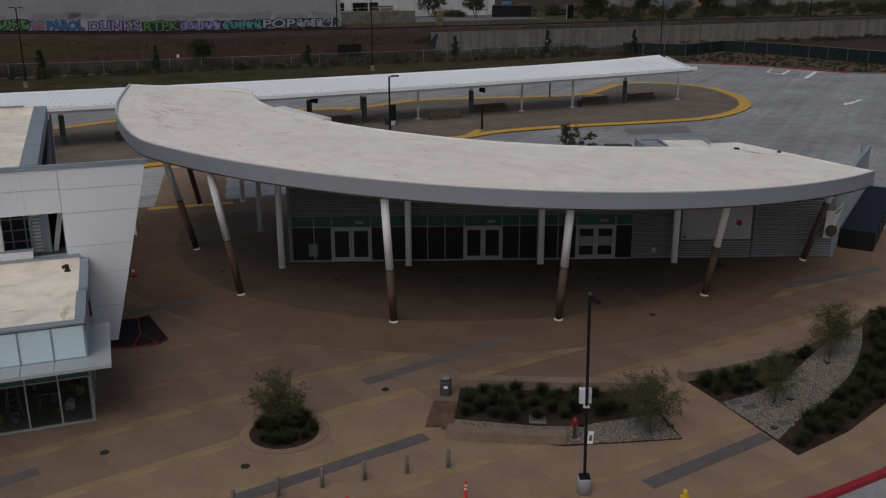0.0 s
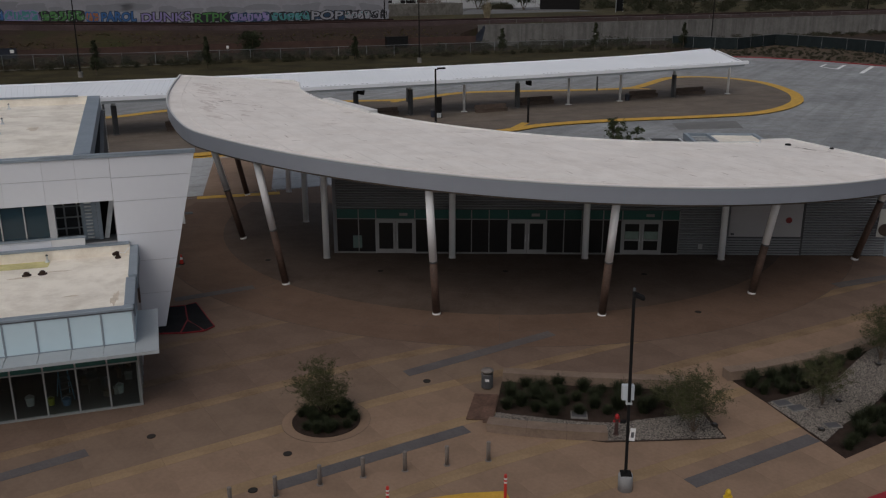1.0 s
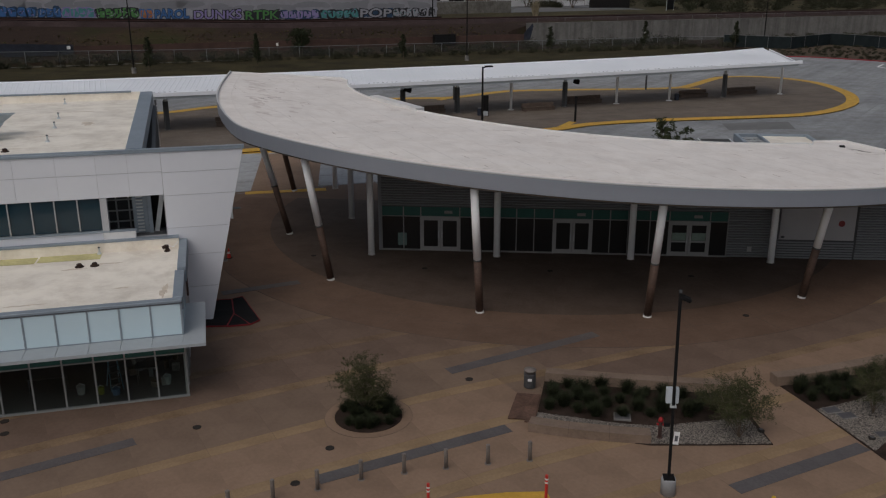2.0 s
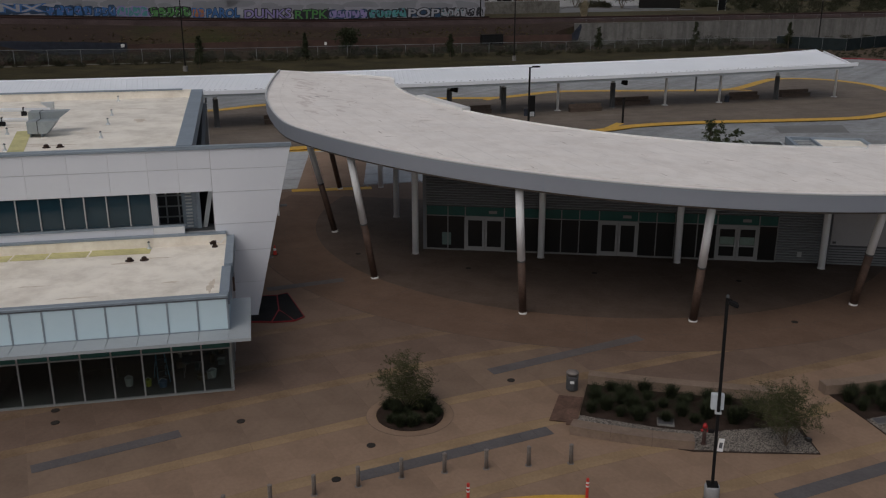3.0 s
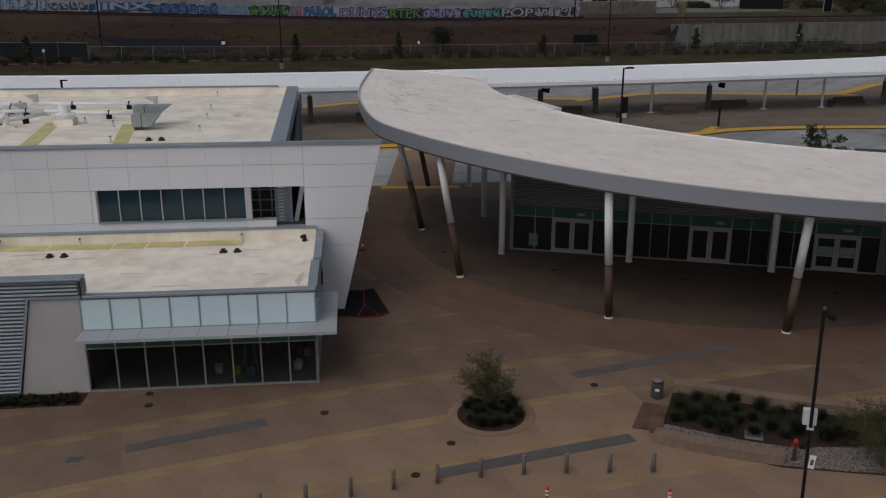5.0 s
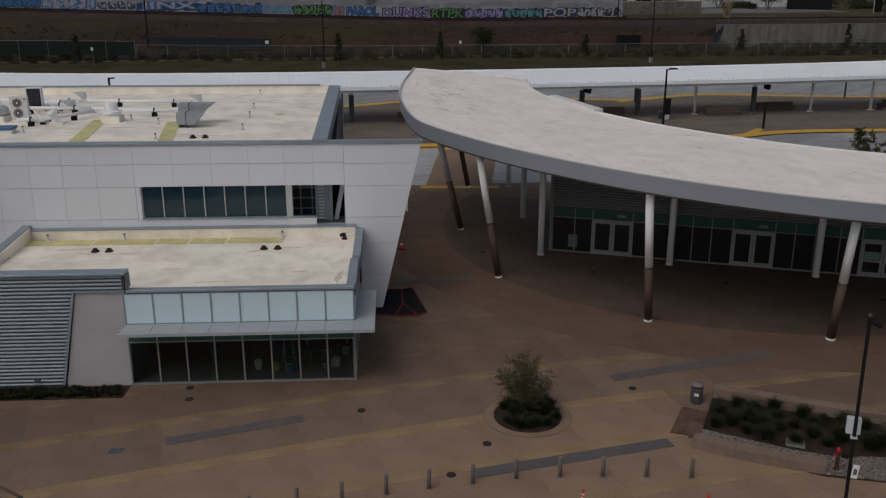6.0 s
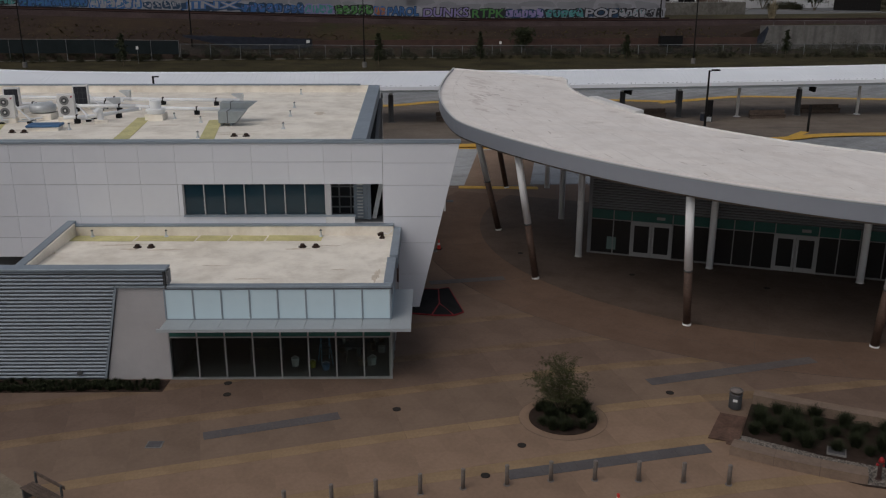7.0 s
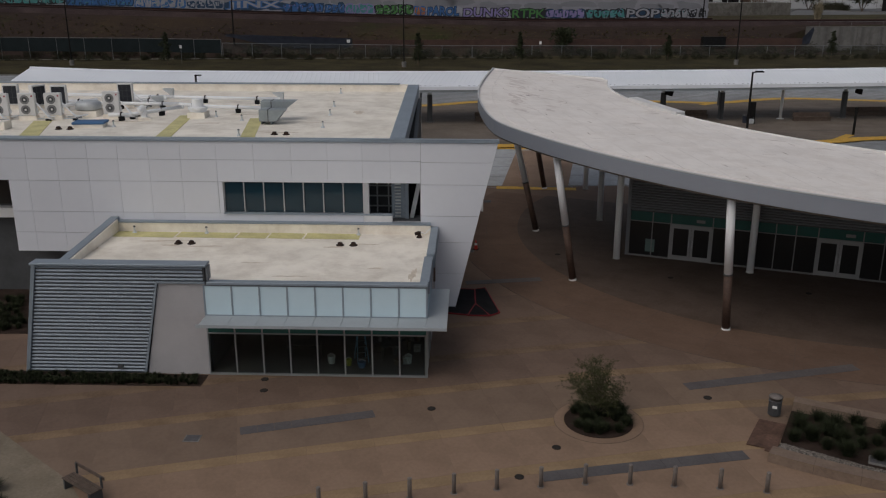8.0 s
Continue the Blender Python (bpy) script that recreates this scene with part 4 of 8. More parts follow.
# window band
for k in range(7):
    a, b = -10.6 + k * 1.0, -9.6 + k * 1.0
    op("pane", cube(a + 0.02, b - 0.02, QF + 0.16, QF + 0.18, 5.0, 6.52), BANDGLASS, "dark tinted window pane")
    op("mullion", cube(a - 0.025, a + 0.025, QF + 0.08, QF + 0.2, 4.98, 6.54), ALU)
op("window_sill", cube(-10.64, -2.1, QF - 0.06, QF + 0.2, 4.91, 4.98), COPING)
op("window_ledge", cube(-3.58, -2.15, QF - 0.04, QF + 0.25, 4.47, 4.9), WHITE)
op("opening_sill", cube(-3.3, -0.74, QF - 0.02, QF + 0.4, 4.45, 4.52), ALU)
# stair and louvre seen through the opening
op("recess_floor", cube(-4.0, -0.6, QF + 0.4, 12.5, 4.2, 4.4), DARKGREY)
op("recess_wall", cube(-4.2, -2.2, 11.0, 11.2, 4.4, 8.0), DARKGREY)
for k in range(4):
    op("recess_mullion", cube(-4.0, -2.2, 10.9, 10.99, 4.7 + k * 0.55, 4.76 + k * 0.55), GALV)
for x in (-3.2, -2.6):
    op("recess_mullion", cube(x, x + 0.07, 10.85, 10.95, 4.4, 7.5), GALV)
op("louvre_plate", cube(-2.3, -1.62, 9.72, 9.8, 4.4, 8.0), COPING, "blue-grey louvre panel")
for k in range(12):
    op("louvre_blade", cube(-2.12, -1.82, 9.6, 9.72, 4.5 + k * 0.17, 4.56 + k * 0.17), GALV)
# black backings added so the opening reads dark; its shade is their colour
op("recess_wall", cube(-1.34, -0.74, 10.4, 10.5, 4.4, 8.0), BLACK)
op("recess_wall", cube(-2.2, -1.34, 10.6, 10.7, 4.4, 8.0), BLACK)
op("louvre_post", cube(-1.6, -1.42, 9.6, 9.8, 4.4, 8.0), COPING)
op("brace", cube(-0.11, 0.11, -0.1, 0.1, 0.0, 3.6, m=Matrix.Translation((-1.3, 9.9, 4.3)) @ Matrix.Rotation(radians(12), 4, "Y")), GALV, "slanting grey steel brace")
# body and roof of the upper block
op("upper_roof", cube(-45, -2.2, 8.69, 30.2, 7.9, 8.3), ROOFC, "stained cream roof membrane")
op("parapet", prism([(-2.25, QF + 0.45), (-1.5, QF + 0.45), (-2.1, 30.6), (-2.9, 30.6)], 8.0, 8.76), COPING)
op("parapet_step", cube(-3.6, 3.1, QF - 0.075, QF + 0.1, 8.745, 8.775), COPING)
op("parapet", cube(-45, -2.9, 30.2, 30.6, 8.0, 8.78), ROOFC)
op("parapet_cap", cube(-45, -3.5, 30.15, 30.65, 8.785, 8.85), COPING)
op("side_wall", prism([(-2.25, 10.75), (-1.3, 10.75), (-2.18, 30.4), (-2.75, 30.4)], 0, 7.99), BLACK)
b = bmesh.new()
for k in range(46):
    prism([(-1.29, 10.8), (-1.08, 10.8), (-1.97, 30.4), (-2.17, 30.4)], 0.3 + k * 0.165, 0.4 + k * 0.165, b)
op("side_louvres", b, DARKGREY, "dark horizontal louvres")
b = bmesh.new()
for k in range(46):
    box(b, -2.1, -1.9, 30.41, 30.47, 0.31 + k * 0.165, 0.37 + k * 0.165)
op("louvre_clips", b, WHITE, "pale louvre end clips")
op("back_wall", cube(-45, -2.3, 30.2, 30.5, 0, 7.99), STUCCO)
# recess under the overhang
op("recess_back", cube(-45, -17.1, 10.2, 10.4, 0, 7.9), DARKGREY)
op("recess_side", cube(-17.2, -17.0, 8.7, 10.2, 0, 7.9), STUCCO)
op("recess_soffit", cube(-45, -21.5, 8.7, 10.2, 6.6, 6.7), WHITE)
op("recess_band", cube(-45, -21.5, 9.6, 10.15, 4.25, 4.75), WHITE)
op("overhang_soffit", cube(-21.5, -17.2, 8.7, 10.2, 2.83, 2.93), WHITE)
for k in range(8):
    op("recess_mullion", cube(-44 + k * 2.9, -43.92 + k * 2.9, 10.1, 10.19, 4.8, 6.6), GALV)
    op("recess_pane", cube(-43.9 + k * 2.9, -41.12 + k * 2.9, 10.12, 10.18, 4.85, 6.55), DARKGLASS)

# dirt left by standing water on the roofs
ROOFDIRT = mat("roof_water_stain", (0.66, 0.57, 0.46), 0.9, 5.0, 0.14, 25.0)
SM = random.Random(12)


def roof_stain(x, y, rx, ry, z):
    """An irregular thin film of dirt."""
    b_ = bmesh.new()
    ring, n_ = [], 26
    ph = [SM.uniform(0, 6.28) for _ in range(4)]
    for i in range(n_):
        t = 6.2832 * i / n_
        k = 1 + 0.3 * math.sin(2 * t + ph[0]) + 0.22 * math.sin(5 * t + ph[1]) + 0.15 * math.sin(9 * t + ph[2]) + SM.uniform(-0.1, 0.1)
        ring.append(b_.verts.new((x + rx * k * math.cos(t), y + ry * k * math.sin(t), z)))
    b_.faces.new(ring)
    op("water_stain", b_, ROOFDIRT)


for x, y, rx, ry in ((-16.3, 2.4, 0.2, 0.9), (-16.2, 5.0, 0.25, 1.0), (-13.2, 6.4, 1.0, 0.12), (-10.8, 5.6, 0.7, 0.1), (-12.6, 5.7, 0.5, 0.1), (-4.7, 5.7, 0.6, 0.09), (-3.2, 6.2, 0.5, 0.08), (-0.7, 1.8, 0.15, 0.7), (-8.0, 3.2, 0.5, 0.07), (-6.0, 1.4, 0.6, 0.08), (-2.4, 2.6, 0.4, 0.07)):
    roof_stain(x, y, rx, ry, RZ + 0.006)
for x, y, rx, ry in ((-8.6, 12.6, 1.2, 0.12), (-9.6, 13.0, 0.6, 0.1), (-20.2, 13.9, 1.0, 0.12), (-18.3, 16.0, 0.8, 0.15), (-16.2, 15.2, 0.8, 0.1), (-13.2, 15.6, 0.9, 0.12), (-12.0, 18.9, 0.7, 0.12), (-7.0, 16.0, 0.6, 0.1), (-5.2, 20.0, 0.4, 0.5), (-22.0, 18.4, 0.9, 0.2), (-24.6, 18.6, 0.9, 0.2), (-6.2, 25.0, 0.7, 0.14)):
    roof_stain(x, y, rx, ry, 8.306)

# ---- roof equipment ----
UR = 8.3


def condenser(p, q, turn, lab):
    t_ = thing("condenser_unit", OB @ pose(p, q, UR, 0, 0, turn) @ Matrix.Diagonal((0.9, 0.9, 0.9, 1)), lab, "condenser", "condenser units on the roof")
    part("plinth", cube(-0.55, 0.55, -0.3, 0.3, 0, 0.28), ROOFC, t_)
    part("casing", cube(-0.52, 0.52, -0.2, 0.2, 0.3, 1.72, bev=0.03), WHITE, t_, "off-white metal casing")
    for z in (0.68, 1.32):
        g_ = part("fan_grille", tube((-0.08, -0.2, z), (-0.08, -0.225, z), 0.29, seg=20), mat("fan_grey", (0.2, 0.2, 0.2), 0.5, 3, 0.1), t_, "round fan grille")
        part("fan_hub", tube((-0.08, -0.225, z), (-0.08, -0.245, z), 0.07, seg=12), WHITE, g_)
        ring = tube((-0.08, -0.22, z), (-0.08, -0.235, z), 0.17, seg=16)
        part("fan_ring", ring, DARKGREY, g_)
    coil = part("coil", cube(-0.43, 0.43, 0.2, 0.212, 0.38, 1.62), mat("coil_black", (0.02, 0.022, 0.03), 0.6, 5, 0.2), t_, "dark coil face")
    for z in (0.8, 1.2):
        part("coil_rail", cube(-0.43, 0.43, 0.212, 0.222, z, z + 0.02), DARKGREY, coil)
    for x in (-0.15, 0.15):
        part("coil_rail", cube(x, x + 0.02, 0.212, 0.222, 0.38, 1.62), DARKGREY, coil)
    part("side_panel", cube(0.5, 0.525, -0.12, 0.14, 0.5, 1.3), WHITE, t_)
    part("valve_cover", cube(0.52, 0.6, -0.08, 0.1, 0.42, 0.72, bev=0.02), PIPEW, t_)
    part("badge", cube(0.32, 0.42, -0.21, -0.2, 1.5, 1.6), mat("badge_red", (0.3, 0.03, 0.06), 0.5, 3, 0.05), t_)
    for sx in (-0.4, 0.4):
        part("foot", cube(sx - 0.06, sx + 0.06, -0.25, 0.25, 0.28, 0.31), GALV, t_)
    return t_


for p, q, turn, lab in ((-25.6, 16.2, 8, "off-white twin-fan condenser unit on a roof plinth"), (-24.1, 16.4, 8, "off-white twin-fan condenser unit on a roof plinth"), (-22.65, 16.6, 8, "off-white twin-fan condenser unit on a roof plinth"), (-19.5, 17.3, 8, "off-white twin-fan condenser unit on a roof plinth"), (-27.2, 20.6, 190, "condenser unit turned to show its dark coil"), (-25.4, 20.4, 236, "condenser unit turned to show its dark coil"), (-24.0, 20.3, 190, "condenser unit turned to show its dark coil"), (-20.3, 21.6, 188, "condenser unit turned to show its dark coil")):
    condenser(p, q, turn, lab)


def roof_vent(p, q, r, h, lab, squat):
    t_ = thing("roof_ventilator", OB @ pose(p, q, UR), lab, "ventilator")
    part("curb", cube(-r * 1.15, r * 1.15, -r * 1.15, r * 1.15, 0, 0.35), ROOFC, t_)
    if squat:
        part("hood", lathe([(r * 0.9, 0.36), (r * 1.2, 0.42), (r * 1.2, 0.75), (r * 1.0, 0.85), (r * 0.2, 0.9)], 24), GALV, t_, "squat round hood", True)
    else:
        part("hood", lathe([(r * 1.1, 0.36), (r * 1.1, 0.5), (r * 0.75, 0.55), (r * 0.75, 1.1), (r * 0.5, 1.15)], 20), PIPEW, t_, "round metal hood")
        part("base_ring", lathe([(r * 1.25, 0.5), (r * 1.25, 0.62), (r * 0.8, 0.66)], 20), PIPEW, t_)


roof_vent(-21.3, 18.2, 0.62, 0.8, "squat round roof ventilator on a cream curb", True)
roof_vent(-14.5, 17.7, 0.45, 1.2, "round metal roof ventilator on a white curb", False)
t_ = thing("roof_hatch", OB @ pose(-19.5, 14.1, UR, 0, 0, 6), "blue-covered roof hatch on a cream curb", "hatch")
part("curb", cube(-0.8, 0.8, -0.45, 0.45, 0, 0.2), ROOFC, t_)
part("cover", cube(-0.88, 0.88, -0.52, 0.52, 0.2, 0.33, bev=0.03), BLUE, t_, "blue cover")
duct = thing("roof_duct", OB @ pose(-9.75, 15.6, UR), "galvanised rectangular ductwork on the roof", "duct")
DUCTM = mat("dull_galvanised_duct", (0.33, 0.365, 0.38), 0.5, 2.0, 0.06, 10.0, 0.03, metal=0.3)
part("duct_run", cube(-0.5, 0.45, -0.5, 0.35, 0.2, 0.85, bev=0.01), DUCTM, duct)
part("duct_joint", cube(0.0, 0.04, -0.52, 0.37, 0.18, 0.87), DARKGREY, duct)
part("hood", slab_xz([(0.45, 0.2), (0.45, 0.85), (1.0, 0.85)], -0.5, 0.35), DUCTM, duct)
part("duct_run", cube(-0.7, 0.4, 0.9, 1.7, 0.45, 1.15, bev=0.01), DUCTM, duct)
part("duct_joint", cube(-0.1, -0.06, 0.88, 1.72, 0.43, 1.17), DARKGREY, duct)
part("hood", slab_xz([(0.4, 0.45), (0.4, 1.15), (1.35, 1.15)], 0.9, 1.7), DUCTM, duct)
part("link_duct", cube(-0.45, -0.1, 0.35, 0.9, 0.45, 0.8), DUCTM, duct)
for sx in (-0.45, 0.1):
    part("support", cube(sx, sx + 0.06, -0.3, 1.6, 0, 0.2), DUCTM, duct)


def gooseneck(p, q, k, turn, lab):
    t_ = thing("gooseneck_vent", OB @ pose(p, q, UR, 0, 0, turn) @ Matrix.Diagonal((k, k, k, 1)), lab, "vent", "gooseneck vents")
    part("hood", slab_xz([(-1.0, 1.25), (0.45, 1.3), (0.45, 0.7), (-0.1, 0.6)], -0.4, 0.4), GALV, t_)
    part("neck", cube(-0.05, 0.42, -0.35, 0.35, 0.12, 0.75), GALV, t_)
    part("curb", cube(-0.2, 0.55, -0.5, 0.5, 0.0, 0.14), ROOFC, t_)


gooseneck(-11.0, 24.4, 0.5, 0, "galvanised gooseneck vent at the end of a pipe")
gooseneck(-19.0, 26.2, 0.5, 0, "small galvanised gooseneck vent on the roof")
gooseneck(-18.1, 21.4, 0.6, 20, "galvanised gooseneck vent among white pipes")
PIPES = [[(-20.9, 24.4), (-18.0, 24.0), (-10.9, 23.3)], [(-22.0, 20.9), (-16.6, 20.75), (-14.95, 19.9), (-11.0, 19.3)], [(-19.3, 16.2), (-18.1, 16.35), (-16.1, 19.6)], [(-25.6, 25.0), (-21.2, 24.4)], [(-25.0, 21.5), (-22.4, 21.9)], [(-23.6, 19.4), (-22.6, 22.3)], [(-21.0, 23.6), (-18.4, 23.3)], [(-20.2, 22.4), (-18.3, 22.0)]]
for run in PIPES:
    t_ = thing("insulated_pipe", OB @ pose(0, 0, UR), "white insulated pipe on black rubber blocks", "pipe", "pipes on the roof")
    for a, c in zip(run, run[1:]):
        pa, pb = Vector((*a, 0.35)), Vector((*c, 0.35))
        part("pipe", tube(pa, pb, 0.11, seg=10), PIPEW, t_, "", True)
        n_ = max(1, int((pb - pa).length / 2.4))
        for i in range(n_):
            q = pa.lerp(pb, (i + 0.6) / n_)
            part("support_block", cube(q.x - 0.13, q.x + 0.13, q.y - 0.16, q.y + 0.16, 0, 0.26), RUBBER, t_)
            part("clamp", cube(q.x - 0.03, q.x + 0.03, q.y - 0.13, q.y + 0.13, 0.26, 0.5), IRON, t_)
        part("bend", tube(pb - Vector((0, 0, 0.0001)), pb + Vector((0.12, 0, 0)), 0.12, 0.11, 10), PIPEW, t_)


def refrigerant_line(p, q, turn):
    """Thin lines that drop from a condenser to the roof on a small steel frame."""
    t_ = thing("refrigerant_line", OB @ pose(p, q, UR, 0, 0, turn), "thin white refrigerant lines on a steel frame", "pipe", "refrigerant lines")
    for k in range(3):
        part("line", tube((0, k * 0.12, 1.0 - k * 0.1), (0.75, k * 0.12 - 0.3, 0.2), 0.035, seg=8), PIPEW, t_)
        part("line", tube((0.75, k * 0.12 - 0.3, 0.2), (1.2, k * 0.12 + 0.5, 0.18), 0.035, seg=8), PIPEW, t_)
    part("frame", tube((0.1, -0.3, 0.12), (1.1, -0.3, 0.12), 0.03, seg=6), GALV, t_)
    part("frame", tube((0.1, 0.5, 0.12), (1.1, 0.5, 0.12), 0.03, seg=6), GALV, t_)
    part("foot", cube(0.6, 0.85, -0.42, -0.18, 0, 0.12), RUBBER, t_)
    part("foot", cube(0.6, 0.85, 0.38, 0.62, 0, 0.12), RUBBER, t_)


for p, q, turn in ((-26.1, 16.1, 0), (-23.5, 16.3, 0), (-22.1, 16.5, 10), (-18.9, 17.2, 0), (-26.6, 20.6, 5), (-19.7, 21.4, 0)):
    refrigerant_line(p, q, turn)
t_ = thing("pipe_riser", OB @ pose(-17.4, 16.7, UR, 0, 0, 25), "white pipe elbow rising from the roof", "pipe cover")
part("elbow", tube((0, 0, 0), (0, 0, 0.75), 0.17, seg=12, bm=tube((0, 0, 0.75), (-0.3, -0.15, 0.55), 0.17, seg=12)), PIPEW, t_)
part("curb", cube(-0.35, 0.35, -0.35, 0.35, 0, 0.15), ROOFC, t_)
for p, q, w_, d_ in ((-25.3, 13.2, 1.6, 0.8),):
    t_ = thing("roof_curb", OB @ pose(p, q, UR), "cream membrane-covered curb on the roof", "curb")
    part("block", cube(-w_, w_, -d_ / 2, d_ / 2, 0, 0.45, bev=0.03), ROOFC, t_)


def small_vent(p, q, z, dark=False):
    t_ = thing("roof_vent_pipe", OB @ pose(p, q, z) @ Matrix.Diagonal((0.75, 0.75, 0.75, 1)), "small grey vent pipe in the roof", "vent", "vent pipes")
    part("boot", lathe([(0.16, 0), (0.1, 0.12), (0.07, 0.16)], 12), RUBBER if dark else GALV, t_)
    part("pipe", tube((0, 0, 0.1), (0, 0, 0.42), 0.06, seg=10), GALV, t_)
    part("cap", tube((0, 0, 0.42), (0, 0, 0.5), 0.09, 0.04, 10), DARKGREY, t_)


for p, q in ((-7.6, 28.9), (-7.1, 22.4), (-6.8, 18.8), (-6.5, 14.3), (-10.5, 11.5), (-13.5, 17.9), (-11.6, 16.5), (-18.2, 14.1)):
    small_vent(p, q, UR)


RUSTY = mat("rust_stained_iron", (0.045, 0.030, 0.024), 0.85, 6.0, 0.3, 20.0, 0.2, spec=0.1)


def twin_drain(p, q, z):
    t_ = thing("roof_drain", OB @ pose(p, q, z), "pair of rust-stained domed roof drains", "roof drain", "roof drains")
    for s in (-0.32, 0.32):
        b_ = lathe([(0.2, 0), (0.2, 0.03), (0.13, 0.05), (0.12, 0.12), (0.09, 0.16), (0.03, 0.175)], 14)
        bmesh.ops.translate(b_, verts=b_.verts, vec=(s, 0, 0))
        part("dome", b_, RUSTY, t_)


twin_drain(-8.4, 12.0, UR)
twin_drain(-20.6, 13.2, UR)
for p in (-12.0, -4.15):
    twin_drain(p, 6.0, RZ)
for p in (-15.1, -11.45, -3.8):
    small_vent(p, 7.75, RZ)
t_ = thing("roof_spout", OB @ pose(-0.75, 7.45, RZ), "rusty bent spout with a thin hose on the roof corner", "spout")
part("boot", lathe([(0.15, 0), (0.12, 0.08), (0.09, 0.1)], 12), RUSTY, t_)
part("elbow", tube((0, 0, 0.05), (0, 0, 0.3), 0.085, seg=10, bm=tube((0, 0, 0.27), (-0.2, -0.08, 0.2), 0.085, seg=10)), RUSTY, t_)
part("hose", tube((0.05, 0, 0.28), (0.3, 0.02, 0.2), 0.018, seg=6, bm=tube((0.3, 0.02, 0.2), (0.52, 0.1, 0.42), 0.018, seg=6)), PIPEW, t_, "thin pale hose")


def pad(p0, q0, p1, q1, w_, z):
    t_ = thing("walkway_pad", OB, "faded olive walkway pad laid on the roof", "walkway pad", "walkway pads")
    part("sheet", ribbon([(p0, q0), (p1, q1)], w_, z + 0.02, 0.016), OLIVE, t_)


for a in ((-16.0, -12.9), (-12.8, -9.9), (-9.8, -8.3), (-8.2, -6.5), (-6.4, -3.7)):
    pad(a[0], 7.5, a[1], 7.42, 0.9, RZ)
pad(-14.1, 9.0, -15.4, 18.3, 0.8, UR)
pad(-9.7, 9.5, -10.95, 17.4, 0.75, UR)
pad(-21.2, 10.0, -23.1, 16.0, 1.0, UR)
pad(-22.1, 19.86, -21.1, 19.9, 1.6, UR)


# ---- plaza: bands, slabs, strips ----
BA = radians(35.0)
BU, BN = Vector((math.cos(BA), math.sin(BA))), Vector((-math.sin(BA), math.cos(BA)))
RING = (0.42, 61.2)


def bxy(u, c):
    p = BU * u + BN * c
    return (p.x, p.y)


PLAZA = [(-95, -4)] + KERB_NEAR + LANE[3::-1] + [(-95, 5)]
R_OUT, R_IN = 23.3, 19.2
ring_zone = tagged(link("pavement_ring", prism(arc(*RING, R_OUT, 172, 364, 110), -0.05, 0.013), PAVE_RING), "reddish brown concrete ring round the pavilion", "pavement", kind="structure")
# this disc's colour holds both a darker concrete and roof shade
inner_zone = tagged(link("pavement_inner", prism(arc(*RING, R_IN, 170, 368, 100), -0.05, 0.019), PAVE_IN), "dark brown concrete floor under the pavilion roof, deepened with painted shade", "pavement", kind="structure")
link("joint", ribbon(arc(*RING, R_OUT - 0.02, 176, 362, 100), 0.03, 0.0165, 0.004), JOINT, ring_zone)
link("joint", ribbon(arc(*RING, 21.3, 176, 362, 90), 0.016, 0.0165, 0.004), JOINT, ring_zone)
for a_ in range(180, 362, 10):
    c_, s_ = math.cos(radians(a_)), math.sin(radians(a_))
    link("joint", ribbon([(RING[0] + (R_IN + 0.05) * c_, RING[1] + (R_IN + 0.05) * s_), (RING[0] + (R_OUT - 0.05) * c_, RING[1] + (R_OUT - 0.05) * s_)], 0.014, 0.017, 0.004), JOINT, ring_zone)
for a_ in range(184, 356, 8):
    c_, s_ = math.cos(radians(a_)), math.sin(radians(a_))
    link("joint", ribbon([(RING[0] + 9.5 * c_, RING[1] + 9.5 * s_), (RING[0] + (R_IN - 0.1) * c_, RING[1] + (R_IN - 0.1) * s_)], 0.014, 0.023, 0.004), JOINT, inner_zone)
for r_ in (13.0, 16.2):
    link("joint", ribbon(arc(*RING, r_, 185, 355, 60), 0.016, 0.0235, 0.004), JOINT, inner_zone)


tagged(link("pavement_near", prism(KERB_NEAR[1:9] + [bxy(44, 24), bxy(44, 28.6), bxy(-14, 28.6)], -0.05, 0.003), SLABM), "tan brown concrete near the kerb", "pavement", kind="structure")


def strip(pts, w_, lab="blue-grey paver strip set in the plaza"):
    """A strip of blue-grey pavers, laid unit by unit."""
    t_ = thing("paver_strip", pose(0, 0, 0), lab, "paver strip", "paver strips", "structure")
    a, b = Vector(pts[0]), Vector(pts[1])
    n_ = max(2, round((b - a).length / 0.62))
    for i in range(n_):
        p, q = a.lerp(b, (i + 0.006) / n_), a.lerp(b, (i + 0.994) / n_)
        part("paver", ribbon([p, q], w_, 0.02, 0.01), PAVER, t_)


strip([(-3.65, 34.8), (2.95, 39.7)], 0.62)
strip([(-18.6, 24.35), (-14.57, 27.57)], 0.58)
strip([(6.84, 26.68), (12.1, 30.08)], 0.6)
strip([(-7.2, 25.75), (-0.85, 30.05)], 0.6)
strip([(19.1, 47.4), (26.0, 50.6)], 0.7)
strip([(-16.9, 43.25), (-13.2, 45.5)], 0.62)

